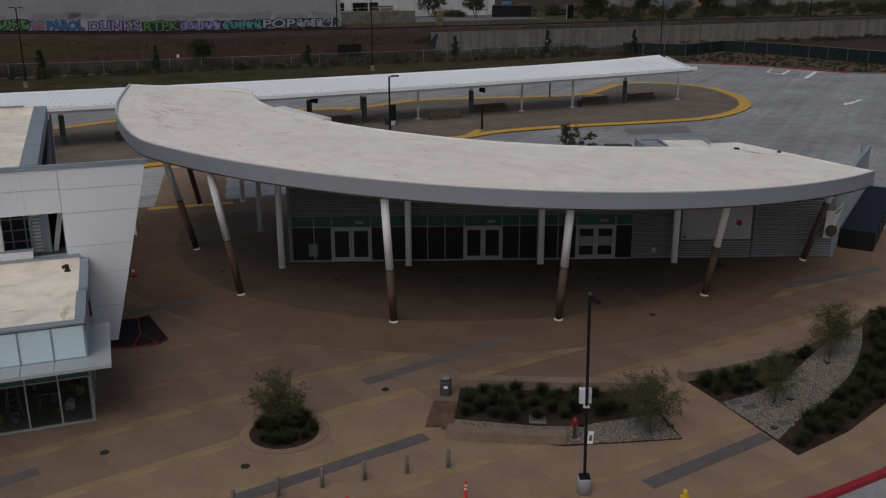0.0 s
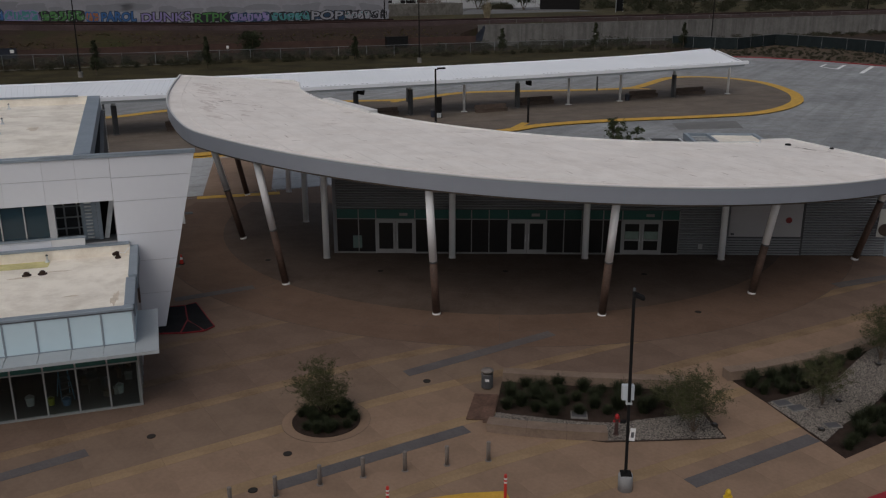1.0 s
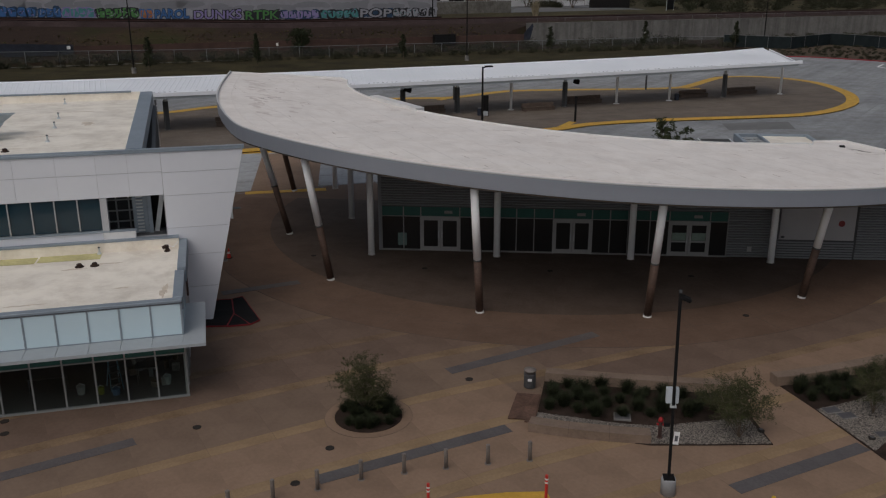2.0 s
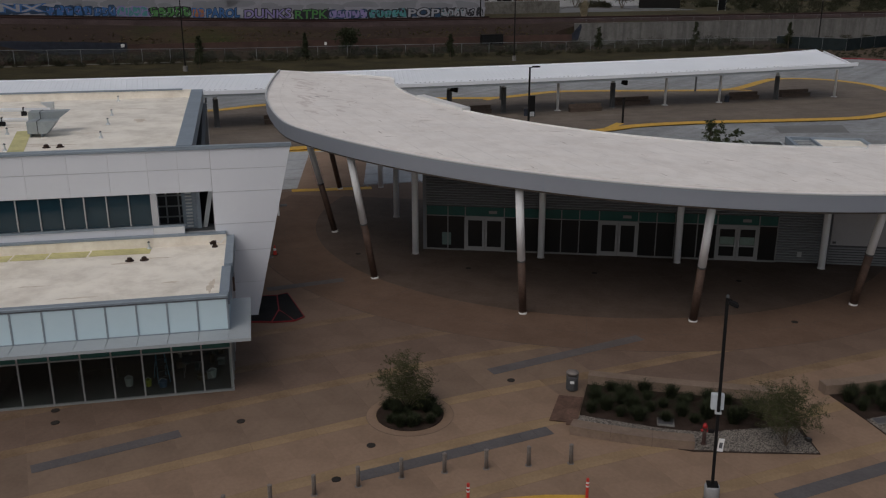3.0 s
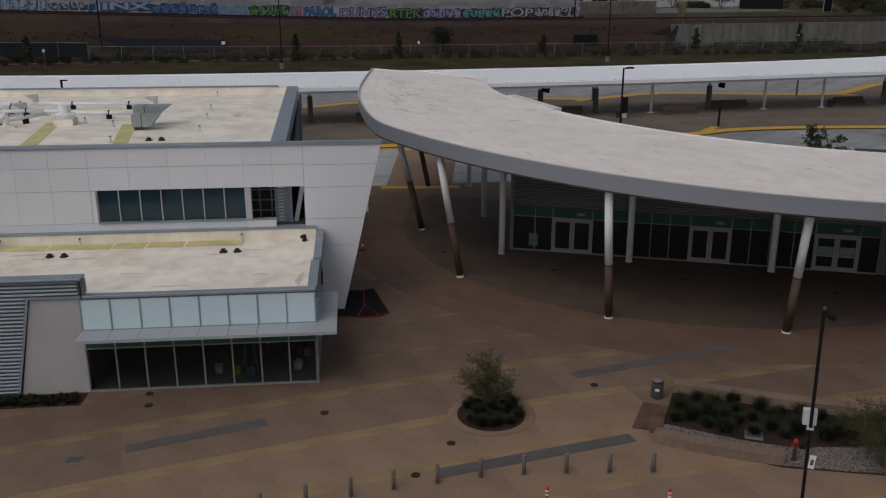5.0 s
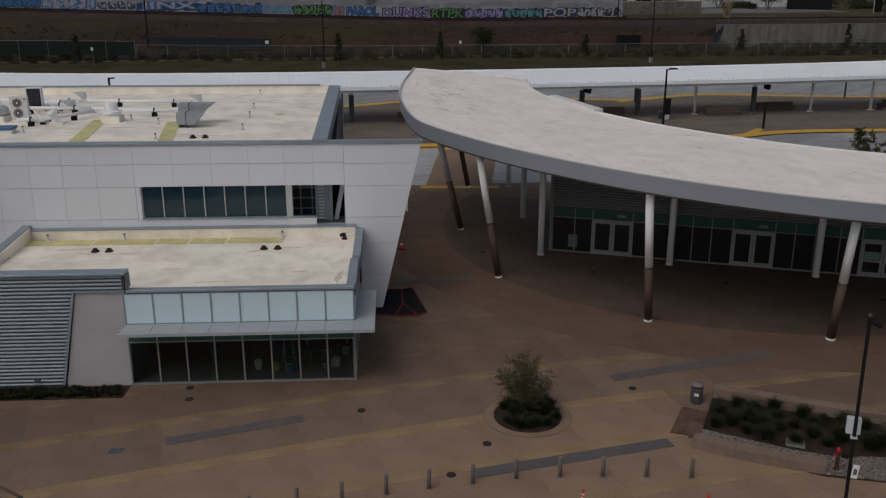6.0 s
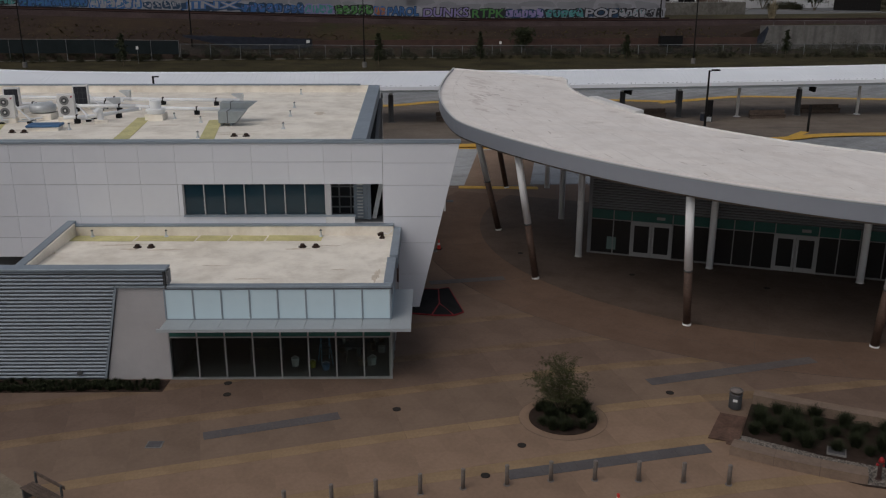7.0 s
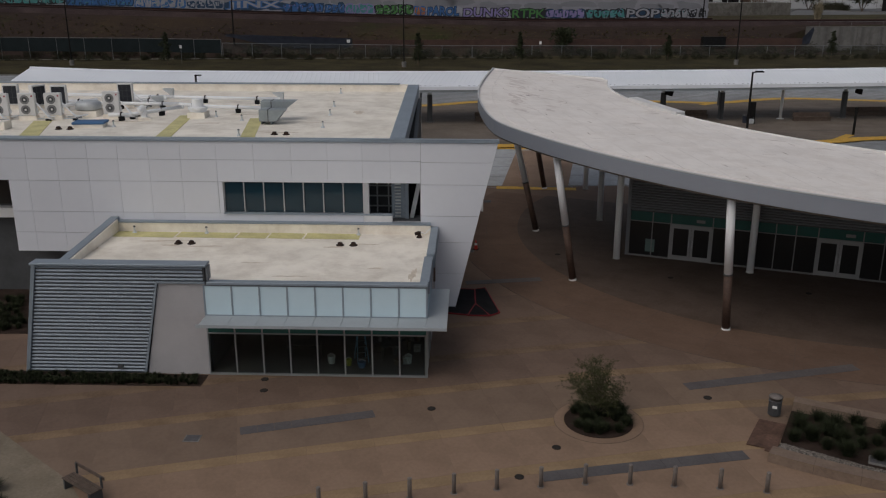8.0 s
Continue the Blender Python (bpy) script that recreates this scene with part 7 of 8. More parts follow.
# dark fabric-covered container beside the pavilion, and a small tree behind it
cover = thing("covered_container", Matrix.Translation((25.42, 55.1, 0)) @ Matrix.Rotation(radians(59.3), 4, "Z"), "dark blue-black covered container beside the pavilion", "container")
part("body", cube(0.0, 14.5, -2.0, 0.0, 0.0, 1.2), BLACK, cover)
part("lid", cube(-0.04, 14.55, -2.05, 0.04, 1.2, 1.3, bev=0.02), mat("navy_cover_fabric", (0.017, 0.022, 0.036), 0.85, 1.0, 0.15, spec=0.08), cover, "dark blue fabric lid")
for k in range(6):
    part("side_rib", cube(1.0 + k * 2.4, 1.12 + k * 2.4, -2.06, -2.0, 0.05, 1.2), DARKGREY, cover)
tagged(link("grass_patch", prism([(34.0, 66.0), (37.5, 74.0), (60.0, 70.0), (60.0, 48.0), (45.0, 53.5)], -0.1, 0.1), GRASS), "rough grass patch beside the bus lot", "verge", kind="structure")
lp = thing("street_lamp", pose(-56.0, 70.6, 0, 0, 0, 30), "black lamp post behind the office", "street lamp", "tall lamps")
part("pole", tube((0, 0, 0), (0, 0, 7.0), 0.1, seg=8), BLACK, lp)
part("head", cube(-0.1, 0.55, -0.16, 0.16, 6.98, 7.08, bev=0.02), BLACK, lp)
part("arm", cube(-0.06, 0.06, -0.06, 0.06, 6.9, 7.0), BLACK, lp)
GREENLEAF = mat("mid_green_leaves", (0.042, 0.052, 0.022), 0.7, 1.2, 0.3, 6.0, 0.0, spec=0.1)
young_tree(8.9, 65.0, 7.2, 3.9, "young broad-leaved tree behind the pavilion", GREENLEAF, 31, 6, (0.0, 0.0), 0.12, 0.35, 11, 0.0, 0.46)
young_tree(10.35, 65.2, 6.1, 2.6, "small broad-leaved tree behind the pavilion", GREENLEAF, 32, 4, (0.0, 0.0), 0.12, 0.4, 9, 0.0, 0.46)


# ---- beyond the bus lot: planting, fences, railway, graffiti wall ----
FARLEAF = mat("dull_green_scrub", (0.040, 0.042, 0.026), 0.85, 0.6, 0.3, 6.0, 0.0, spec=0.05)
FARLEAFG = mat("grey_brown_scrub", (0.058, 0.054, 0.036), 0.85, 0.6, 0.3, 6.0, 0.0, spec=0.05)
FARBUSH = [plant_mesh("leaves", leaf_cloud([(random.Random(k * 7 + i).uniform(-0.8, 0.8), random.Random(k * 5 + i + 90).uniform(-0.8, 0.8), random.Random(k * 3 + i + 50).uniform(0.25, 1.1), 0.5) for i in range(16)], 34, 0.115, 60 + k), FARLEAF if k % 2 else FARLEAFG) for k in range(4)]
FR = random.Random(11)


BUSHES = {}


def bush(p, s, lab, grp, tall_=1.0):
    m = Matrix.Translation(p) @ Matrix.Rotation(FR.uniform(0, 6.28), 4, "Z") @ Matrix.Diagonal((s, s, s * tall_, 1))
    BUSHES.setdefault(lab, []).append((FR.choice(FARBUSH), m))


for k in range(120):
    s = -85 + k * 2.0 + FR.uniform(-1, 1)
    bush(sw(s, 181.5 - max(0, s + 20) * 0.045 + FR.uniform(-1.2, 1.5), 0.0), FR.uniform(0.6, 1.2), "dark green shrubs on the verge before the fence", "shrubs on the verge")
for k in range(70):
    s = -85 + k * 3.2 + FR.uniform(-2, 2)
    bush(sw(s, 188.5 + FR.uniform(-2, 1.5), 0.2), FR.uniform(1.0, 1.9), "large dark shrubs along the fence", "shrubs along the fence", 0.8)
tagged(link("mow_strip", ribbon([xy(sw(-95, 184.0)), xy(sw(-30, 183.7)), xy(sw(25, 183.4))], 0.6, 0.1, 0.2), CONC), "pale concrete mow strip at the foot of the fence", "kerb", kind="structure")
for s, w_, h in ((92.4, 178.0, 5.5), (114.1, 174.0, 6.5), (138.9, 174.0, 6.0), (7.3, 168.5, 6.0), (27.0, 171.0, 6.0), (57.0, 174.0, 5.0), (-40, 173, 6.0)):
    t_ = thing("conifer", pose(*sw(s, w_, 0)), "slender young conifer on the verge", "tree", "young conifers")
    part("trunk", tube((0, 0, 0), (0, 0, h * 0.95), 0.09, 0.03, 6), BARK, t_)
    rng = random.Random(int(s * 10))
    cl = [(rng.gauss(0, 0.5) * (1.15 - z / h), rng.gauss(0, 0.5) * (1.15 - z / h), z, 0.8 * (1.2 - z / h)) for z in [h * (0.22 + 0.75 * i / 34) for i in range(35)]]
    crown = new("crown", plant_mesh("crown", leaf_cloud(cl, 34, 0.19, int(s) + 300), LEAFD))
    crown.parent = t_
tree(*xy(sw(39.0, 188.0)), 5.5, 5.0, "broad dark tree at the foot of the bank", LEAFD, 41, 5, 40, 0.2, 70, "tree", "trees at the bank", 0)


def veil(name, color, cover):
    """Wire mesh too fine to tell apart: partly open, partly wire."""
    m = bpy.data.materials.new(name)
    m.use_nodes = True
    n, l = m.node_tree.nodes, m.node_tree.links
    b = n["Principled BSDF"]
    b.inputs["Base Color"].default_value = (*color, 1)
    b.inputs["Roughness"].default_value = 0.7
    clear_, mix, tex, co, rp = n.new("ShaderNodeBsdfTransparent"), n.new("ShaderNodeMixShader"), n.new("ShaderNodeTexNoise"), n.new("ShaderNodeTexCoord"), n.new("ShaderNodeMapRange")
    tex.inputs["Scale"].default_value = 0.4
    rp.inputs["To Min"].default_value, rp.inputs["To Max"].default_value = cover * 0.6, cover * 1.4
    l.new(co.outputs["Object"], tex.inputs["Vector"])
    l.new(tex.outputs["Fac"], rp.inputs["Value"])
    l.new(rp.outputs["Result"], mix.inputs["Fac"])
    l.new(clear_.outputs[0], mix.inputs[1])
    l.new(b.outputs[0], mix.inputs[2])
    l.new(mix.outputs[0], n["Material Output"].inputs["Surface"])
    return m


VEIL = veil("chain_link_mesh", (0.06, 0.064, 0.06), 0.17)


def mesh_fence(pts, h, lab, screen, name="chain_link_fence", wire=WIRE, lift=0.0):
    """A wire fence over places given as x, y and the foot's height."""
    t_ = thing(name, pose(0, 0, 0), lab, "fence")
    for (a, b) in zip(pts, pts[1:]):
        a, b = Vector(a), Vector(b)
        up_ = Vector((0, 0, 1))
        L = (b - a).length
        n_ = max(1, round(L / 6.0))
        for i in range(n_ + 1):
            p = a.lerp(b, i / n_)
            part("post", tube(p - up_ * 1.5, p + up_ * (h + 0.05), 0.06, seg=6), wire, t_)
        part("top_rail", tube(a + up_ * h, b + up_ * h, 0.05, seg=6), wire, t_)
        if screen:
            bm = bmesh.new()
            side = Vector((b.y - a.y, a.x - b.x, 0)).normalized() * 0.03
            ends = [bm.verts.new(q + side * k + up_ * z) for q in (a, b) for k, z in ((-1, lift), (1, lift), (1, h - 0.12), (-1, h - 0.12))]
            for i in range(4):
                j = (i + 1) % 4
                bm.faces.new((ends[i], ends[j], ends[4 + j], ends[4 + i]))
            bm.faces.new(ends[:4])
            bm.faces.new(ends[4:])
            part("screen", bm, screen, t_)
        else:
            side = Vector((b.y - a.y, a.x - b.x, 0)).normalized() * 0.008
            bm = bmesh.new()
            ends = [bm.verts.new(q + side * k + up_ * z) for q in (a, b) for k, z in ((-1, 0.05), (1, 0.05), (1, h - 0.03), (-1, h - 0.03))]
            for i in range(4):
                j = (i + 1) % 4
                bm.faces.new((ends[i], ends[j], ends[4 + j], ends[4 + i]))
            bm.faces.new(ends[:4])
            bm.faces.new(ends[4:])
            part("mesh", bm, VEIL, t_, "grey chain-link mesh")


mesh_fence([sw(-31.5, 185, 1.0), sw(-8, 185, 0.65), sw(13, 185, 0.3), sw(75, 183, 0.2), sw(128, 180.5, 0.2), sw(138, 177, 0.2)], 2.05, "grey wire mesh fence along the verge", None)
mesh_fence([sw(-100, 185.4, 1.9), sw(-75, 185.2, 1.6), sw(-48, 185.1, 1.3), sw(-31.8, 185, 1.0)], 2.75, "wire fence hung with dark screen fabric", FENCEG, "screened_fence", WIRE, 0.05)
mesh_fence([sw(138, 177, 0), (56.0, 212.5, 0), (68.9, 227.0, 0), (80.4, 211.5, 0), (91.5, 186.5, 0), (112.0, 173.0, 0), (140.0, 160.0, 0)], 2.8, "tall fence hung with dark green fabric", FENCEG, "screened_fence", WIRE, 0.05)
# planting between kerb and fence
PB = KERB_FAR[:6] + [(91.0, 186.0), (80.2, 211.0), (68.9, 226.5), (56.2, 212.0), (46.5, 216.0)]
tagged(link("planting_bed", prism(PB, -0.2, 0.1), mat("bark_mulch_far", (0.085, 0.064, 0.045), 0.95, 0.3, 0.2, spec=0.1)), "mulched bank with rows of small dry shrubs", "planting bed", kind="structure")
k = 0
while k < 420:
    x, y = FR.uniform(47, 92), FR.uniform(170, 223)
    if inside((x, y), PB):
        bush(Vector((x, y, 0.1)), FR.uniform(0.2, 0.38), "small dry olive shrubs on a mulched bank", "small shrubs on the bank")
        k += 1

# bank of the railway: brown board fence, dark sheeting, ballast, rails
STRAW = mat("dry_straw_grass", (0.105, 0.078, 0.047), 0.95, 0.8, 0.2, spec=0.1)
WEED = mat("olive_weed", (0.075, 0.075, 0.03), 0.95, 0.8, 0.2, spec=0.1)
TUFT = [plant_mesh("tuft", blades(14, 0.6, 0.55, 500 + k, 0.06), STRAW if k % 3 else WEED) for k in range(6)]
items = []
for k in range(2200):
    s, w_ = FR.uniform(-110, 93), FR.uniform(189.5, 205.5)
    if noise.noise(Vector((s * 0.07, w_ * 0.15, 7.0))) < -0.1 + FR.uniform(-0.15, 0.15):
        continue
    k_ = FR.uniform(0.35, 0.9)
    items.append((FR.choice(TUFT), Matrix.Translation(sw(s, w_, ground_height(s, w_) - 0.2)) @ Matrix.Rotation(FR.uniform(0, 6.28), 4, "Z") @ Matrix.Diagonal((k_, k_, k_ * 0.8, 1))))
joined("bank_grass", items, "dry straw and olive grass tufts on the bank", "grass")
bf = thing("board_fence", pose(0, 0, 0), "low rusty brown board fence on the bank", "fence")
for k in range(34):
    s = -5.5 + k * 2.9
    z = 1.0
    part("board", cube(0.02, 2.98, -0.06, 0.06, z, z + 2.0, m=Matrix.Translation(sw(s, 193.0, 0)) @ Matrix.Rotation(radians(27), 4, "Z")), mat("rusty_board", (0.075, 0.042, 0.033), 0.9, 0.5, 0.2) if k == 0 else bpy.data.materials["rusty_board"], bf)
sheet_ = thing("dark_sheeting", pose(0, 0, 0), "dark erosion sheeting draped on the bank", "sheeting")
bm = bmesh.new()
rows = []
for i in range(25):
    s = -32 + i * 1.1
    f = i / 24.0
    top = 4.3 - 1.0 * f + 0.12 * noise.noise(Vector((s * 0.4, 2, 1)))
    low = 4.0 - 2.6 * min(1.0, f * 2.2)
    rows.append([bm.verts.new(sw(s, w_, z)) for w_, z in ((191.5, low), (192.4, (low + top) / 2 + 0.1), (193.2, top))])
for a, b in zip(rows, rows[1:]):
    for i in range(2):
        bm.faces.new((a[i], a[i + 1], b[i + 1], b[i]))
bmesh.ops.solidify(bm, geom=bm.faces, thickness=0.06)
part("cloth", bm, NAVY, sheet_)
t_ = thing("dark_sheeting", pose(0, 0, 0), "dark sheeting hung at the end of the retaining wall", "sheeting")
bm = bmesh.new()
vs = [bm.verts.new(sw(s, w_, z)) for s, w_, z in ((93.1, 196.6, 0.0), (94.6, 196.6, 0.0), (96.6, 196.6, 1.5), (97.6, 196.9, 4.5), (97.4, 197.0, 5.2), (95.4, 196.6, 3.4), (93.6, 196.6, 1.5))]
bm.faces.new(vs)
bmesh.ops.solidify(bm, geom=bm.faces, thickness=0.08)
part("cloth", bm, NAVY, t_)
t_ = thing("junction_box", pose(*sw(-6.4, 192.3, 2.5), 0, 0, 27), "small white box beside dark sheeting", "box")
part("casing", cube(-0.35, 0.35, -0.2, 0.2, 0.0, 0.6, bev=0.03), WHITE, t_)
part("post", tube((0, 0, -1.6), (0, 0, 0), 0.05, seg=6), WIRE, t_)
t_ = thing("signal_cabinet", Matrix.Translation(sw(72.8, 192.2, 1.3)) @ Matrix.Rotation(radians(27), 4, "Z"), "dark equipment cabinet on the bank", "cabinet")
part("body", cube(-2.6, 2.6, -0.6, 0.6, 0, 2.1, bev=0.05), BLACK, t_)
part("lid", cube(-2.65, 2.65, -0.65, 0.65, 2.1, 2.18, bev=0.03), BLACK, t_)
for x in (-1.7, 0.0, 1.7):
    part("door", cube(x - 0.75, x + 0.75, -0.64, -0.6, 0.2, 1.9), RUBBER, t_)

RW = 212.0
ballast = bmesh.new()


def rail_line(s):
    """Across-offset and height of the railway at s: it climbs slightly and swings away."""
    return RW, 5.75 + max(0.0, 35 - s) * 0.03


rows = []
for i in range(61):
    s = -140 + i * 8
    w_, z = rail_line(s)
    rows.append([ballast.verts.new(sw(s, w_ + o, z + dz)) for o, dz in ((-7.0, -3.2), (-2.2, 0.0), (2.2, 0.0), (9.0, -0.4))])
for a, b in zip(rows, rows[1:]):
    for i in range(3):
        ballast.faces.new((a[i], a[i + 1], b[i + 1], b[i]))
tagged(link("track_bed", ballast, BALLAST), "reddish grey ballast bed of the railway", "track bed", kind="structure")
RUST = mat("rusty_steel", (0.04, 0.022, 0.02), 0.7, 1, 0.2, spec=0.1)
for off in (-0.75, 0.75):
    t_ = thing("railway_rail", pose(0, 0, 0), "dark rusty railway rail", "rail", "rails")
    for s0, s1 in ((-140, 35), (35, 340)):
        (w0, z0), (w1, z1) = rail_line(s0), rail_line(s1)
        part("rail_head", tube(sw(s0, w0 + off, z0 + 0.18), sw(s1, w1 + off, z1 + 0.18), 0.14, seg=4), RUST, t_)

# graffiti wall
GW = 222.0
wall = thing("graffiti_wall", pose(0, 0, 0), "long white painted wall with a band of coloured graffiti", "wall")
bm = bmesh.new()


def wall_foot(s):
    return 6.0 + max(0.0, 35 - s) * 0.03


vs0 = []
for i in range(30):
    s = -150 + i * (232.0 / 29)
    vs0.append(s)
a, b = [], []
for s in vs0:
    a.append([bm.verts.new(sw(s, GW, wall_foot(s) - 2.5)), bm.verts.new(sw(s, GW, 24.0)), bm.verts.new(sw(s, GW + 0.5, 24.0)), bm.verts.new(sw(s, GW + 0.5, wall_foot(s) - 2.5))])
for p, q in zip(a, a[1:]):
    for i in range(4):
        j = (i + 1) % 4
        bm.faces.new((p[i], q[i], q[j], p[j]))
bm.faces.new(a[0])
bm.faces.new(a[-1][::-1])
part("wall_face", bm, WALLW, wall)

PAL = {"k": (0.02, 0.02, 0.025), "b": (0.04, 0.12, 0.30), "l": (0.24, 0.20, 0.40), "g": (0.07, 0.20, 0.06), "t": (0.07, 0.24, 0.24), "w": (0.30, 0.30, 0.33), "o": (0.36, 0.13, 0.05), "d": (0.02, 0.05, 0.10)}
PAINT = {k: mat("graffiti_paint_" + n_, c, 0.7, 0.8, 0.12) for (k, c), n_ in zip(PAL.items(), ("black", "blue", "lilac", "green", "teal", "white", "orange", "navy"))}
# tags as plain bubble shapes: start, end, fill, outline
TAGS = [(-110, -92, "b", "d"), (-91.5, -74, "t", "k"), (-73.5, -58, "b", "d"), (-57.5, -46, "w", "b"), (-45.5, -37, "d", "w"), (-36.5, -23, "w", "b"), (-22.8, -13.2, "b", "d"), (-12.8, -8, "b", "d"), (-7.8, -1, "t", "l"), (-0.6, 8.5, "g", "k"), (8.9, 11.6, "o", "b"), (11.8, 20.0, "b", "d"), (20.4, 32.4, "l", "k"), (32.6, 41.2, "g", "k"), (41.4, 50.8, "l", "d"), (51.2, 61.0, "t", "k"), (61.2, 70.0, "w", "k"), (70.1, 77.0, "w", "k"), (77.1, 81.8, "k", "w")]
gr = random.Random(43)


def blob(bm, s, z, rx, rz, w_, seed, n_=18, rough=0.22):
    rng = random.Random(seed)
    ph = [rng.uniform(0, 6.28) for _ in range(4)]
    ctr = bm.verts.new(sw(s, w_, z))
    ring = []
    for i in range(n_):
        t = 6.2832 * i / n_
        k = 1 + rough * (math.sin(2 * t + ph[0]) * 0.6 + math.sin(3 * t + ph[1]) * 0.5 + math.sin(5 * t + ph[2]) * 0.3)
        c, q = math.cos(t), math.sin(t)
        c = math.copysign(abs(c) ** 0.6, c)
        q = math.copysign(abs(q) ** 0.6, q)
        ring.append(bm.verts.new(sw(s + rx * k * c, w_, max(z - rz * 1.02, z + rz * k * q))))
    for i in range(n_):
        bm.faces.new((ctr, ring[i], ring[(i + 1) % n_]))


def stroke(bm, s, z, half, thick, lean, w_):
    """A slanting bar of paint with blunt ends."""
    dx, dz = math.sin(lean) * half, math.cos(lean) * half
    nx, nz = math.cos(lean) * thick, -math.sin(lean) * thick
    pts = [(s - dx - nx, z - dz - nz), (s - dx + nx, z - dz + nz), (s + dx + nx * 1.25, z + dz + nz * 1.25), (s + dx - nx * 1.25, z + dz - nz * 1.25)]
    bm.faces.new([bm.verts.new(sw(a, w_, c)) for a, c in pts])


def letters(text, bold):
    """The flat outline of a word in the built-in font, one unit wide and high."""
    cu = bpy.data.curves.new("word", "FONT")
    cu.body, cu.offset, cu.resolution_u = text, bold, 3
    ob = bpy.data.objects.new("word", cu)
    me = bpy.data.meshes.new_from_object(ob)
    pts = [v.co.copy() for v in me.vertices]
    polys = [tuple(p.vertices) for p in me.polygons]
    bpy.data.objects.remove(ob)
    bpy.data.meshes.remove(me)
    bpy.data.curves.remove(cu)
    return pts, polys


def word(text, s0, s1, zf, h, bold, w_, material, name, parent, label=""):
    pts, polys = letters(text, bold)
    ref, _ = letters(text, 0.0)
    x0, x1 = min(p.x for p in ref), max(p.x for p in ref)
    y0, y1 = min(p.y for p in ref), max(p.y for p in ref)
    verts = []
    for p in pts:
        u, v = (p.x - x0) / (x1 - x0), (p.y - y0) / (y1 - y0)
        wave = 0.06 * math.sin(u * 9.0 + len(text))
        verts.append(tuple(sw(s0 + (s1 - s0) * (0.04 + 0.92 * u) + 0.12 * (v - 0.5), w_, zf + h * (0.08 + 0.84 * v + wave * v))))
    me = bpy.data.meshes.new(name)
    me.from_pydata(verts, [], polys)
    me.materials.append(material)
    ob = new(name, me)
    ob.parent = parent
    if label:
        ob["label"] = label
    return ob


WORDS = {-36.5: "JINX", 11.8: "PAROL", 20.4: "DUNKS", 32.6: "RTPK", 61.2: "POP"}
for i, (s0, s1, fill, line) in enumerate(TAGS):
    if s0 in WORDS:
        zf = wall_foot((s0 + s1) / 2)
        bm = bmesh.new()
        for k in range(4):
            blob(bm, s0 + (k + 0.5) * (s1 - s0) / 4, zf + 1.15, (s1 - s0) * 0.15, 1.1, GW - 0.02, i * 17 + k, 18, 0.2)
        tag = part("graffiti_tag", bm, PAINT[{"b": "w", "l": "w", "g": "k", "w": "d"}[fill]], wall, "graffiti word in fat painted letters")
        word(WORDS[s0], s0, s1, zf, 2.35, 0.085, GW - 0.035, PAINT[line], "paint_layer", tag)
        word(WORDS[s0], s0, s1, zf, 2.35, 0.02, GW - 0.05, PAINT[fill], "paint_layer", tag, "fat painted letters")
        continue
    n_ = max(2, round((s1 - s0) / 1.9))
    step = (s1 - s0) / n_
    h = 2.3
    zf = wall_foot((s0 + s1) / 2)
    back, body_, cut, shine = bmesh.new(), bmesh.new(), bmesh.new(), bmesh.new()
    for k in range(n_):
        s = s0 + (k + 0.5) * step
        hk = h * gr.uniform(0.88, 1.06)
        blob(back, s, zf + hk * 0.5, step * 0.64, hk * 0.53, GW - 0.02, i * 31 + k, 18, 0.16)
        blob(body_, s, zf + hk * 0.5, step * 0.44, hk * 0.42, GW - 0.035, i * 31 + k + 7, 18, 0.2)
        for q in range(gr.randint(2, 3)):
            stroke(cut, s + gr.uniform(-0.3, 0.3) * step, zf + hk * gr.choice((0.28, 0.42, 0.62, 0.75)), hk * gr.uniform(0.1, 0.24), step * gr.uniform(0.04, 0.1), gr.choice((0.0, 0.1, -0.15, 1.4, 1.57, 0.7)), GW - 0.05)
        for q in range(3):
            stroke(shine, s + gr.uniform(-0.42, 0.42) * step, zf + hk * gr.uniform(0.15, 0.9), hk * gr.uniform(0.05, 0.13), step * 0.03, gr.uniform(-0.6, 1.6), GW - 0.06)
    tag = part("graffiti_tag", back, PAINT[line], wall, "coloured graffiti shapes")
    part("paint_layer", body_, PAINT[fill], tag)
    part("paint_layer", cut, PAINT[line], tag)
    part("paint_layer", shine, PAINT[gr.choice("wwlt") if fill not in "w" else gr.choice("klt")], tag)
BUFF = mat("buffed_grey_paint", (0.215, 0.215, 0.235), 0.85, 0.2, 0.06)
for k in range(34):
    bm = bmesh.new()
    s = -110 + k * 5.7 + gr.uniform(-1.5, 1.5)
    blob(bm, s, wall_foot(s) + 2.2 + gr.uniform(0, 1.2), gr.uniform(1.5, 4.0), gr.uniform(0.5, 1.3), GW - 0.008, 900 + k, 16, 0.25)
    part("painted_over_patch", bm, BUFF, wall, "grey patch of covering paint")
blk = thing("rail_fence", pose(0, 0, 0), "low dark barrier at the foot of the graffiti wall", "barrier")
SLEEPER = mat("dark_sleeper", (0.03, 0.02, 0.018), 0.9, 1, 0.2, spec=0.1)
for s, s2 in zip(vs0, vs0[1:]):
    bm = bmesh.new()
    for side in (0.0, 0.1):
        for q in (s, s2):
            for z in (-1.05, 0.17):
                bm.verts.new(sw(q, GW - 3.5 + side, wall_foot(q) + z))
    v = list(bm.verts)
    for f in ((0, 1, 3, 2), (4, 6, 7, 5), (0, 4, 5, 1), (2, 3, 7, 6), (1, 5, 7, 3), (0, 2, 6, 4)):
        bm.faces.new([v[q] for q in f])
    part("barrier_panel", bm, SLEEPER, blk)

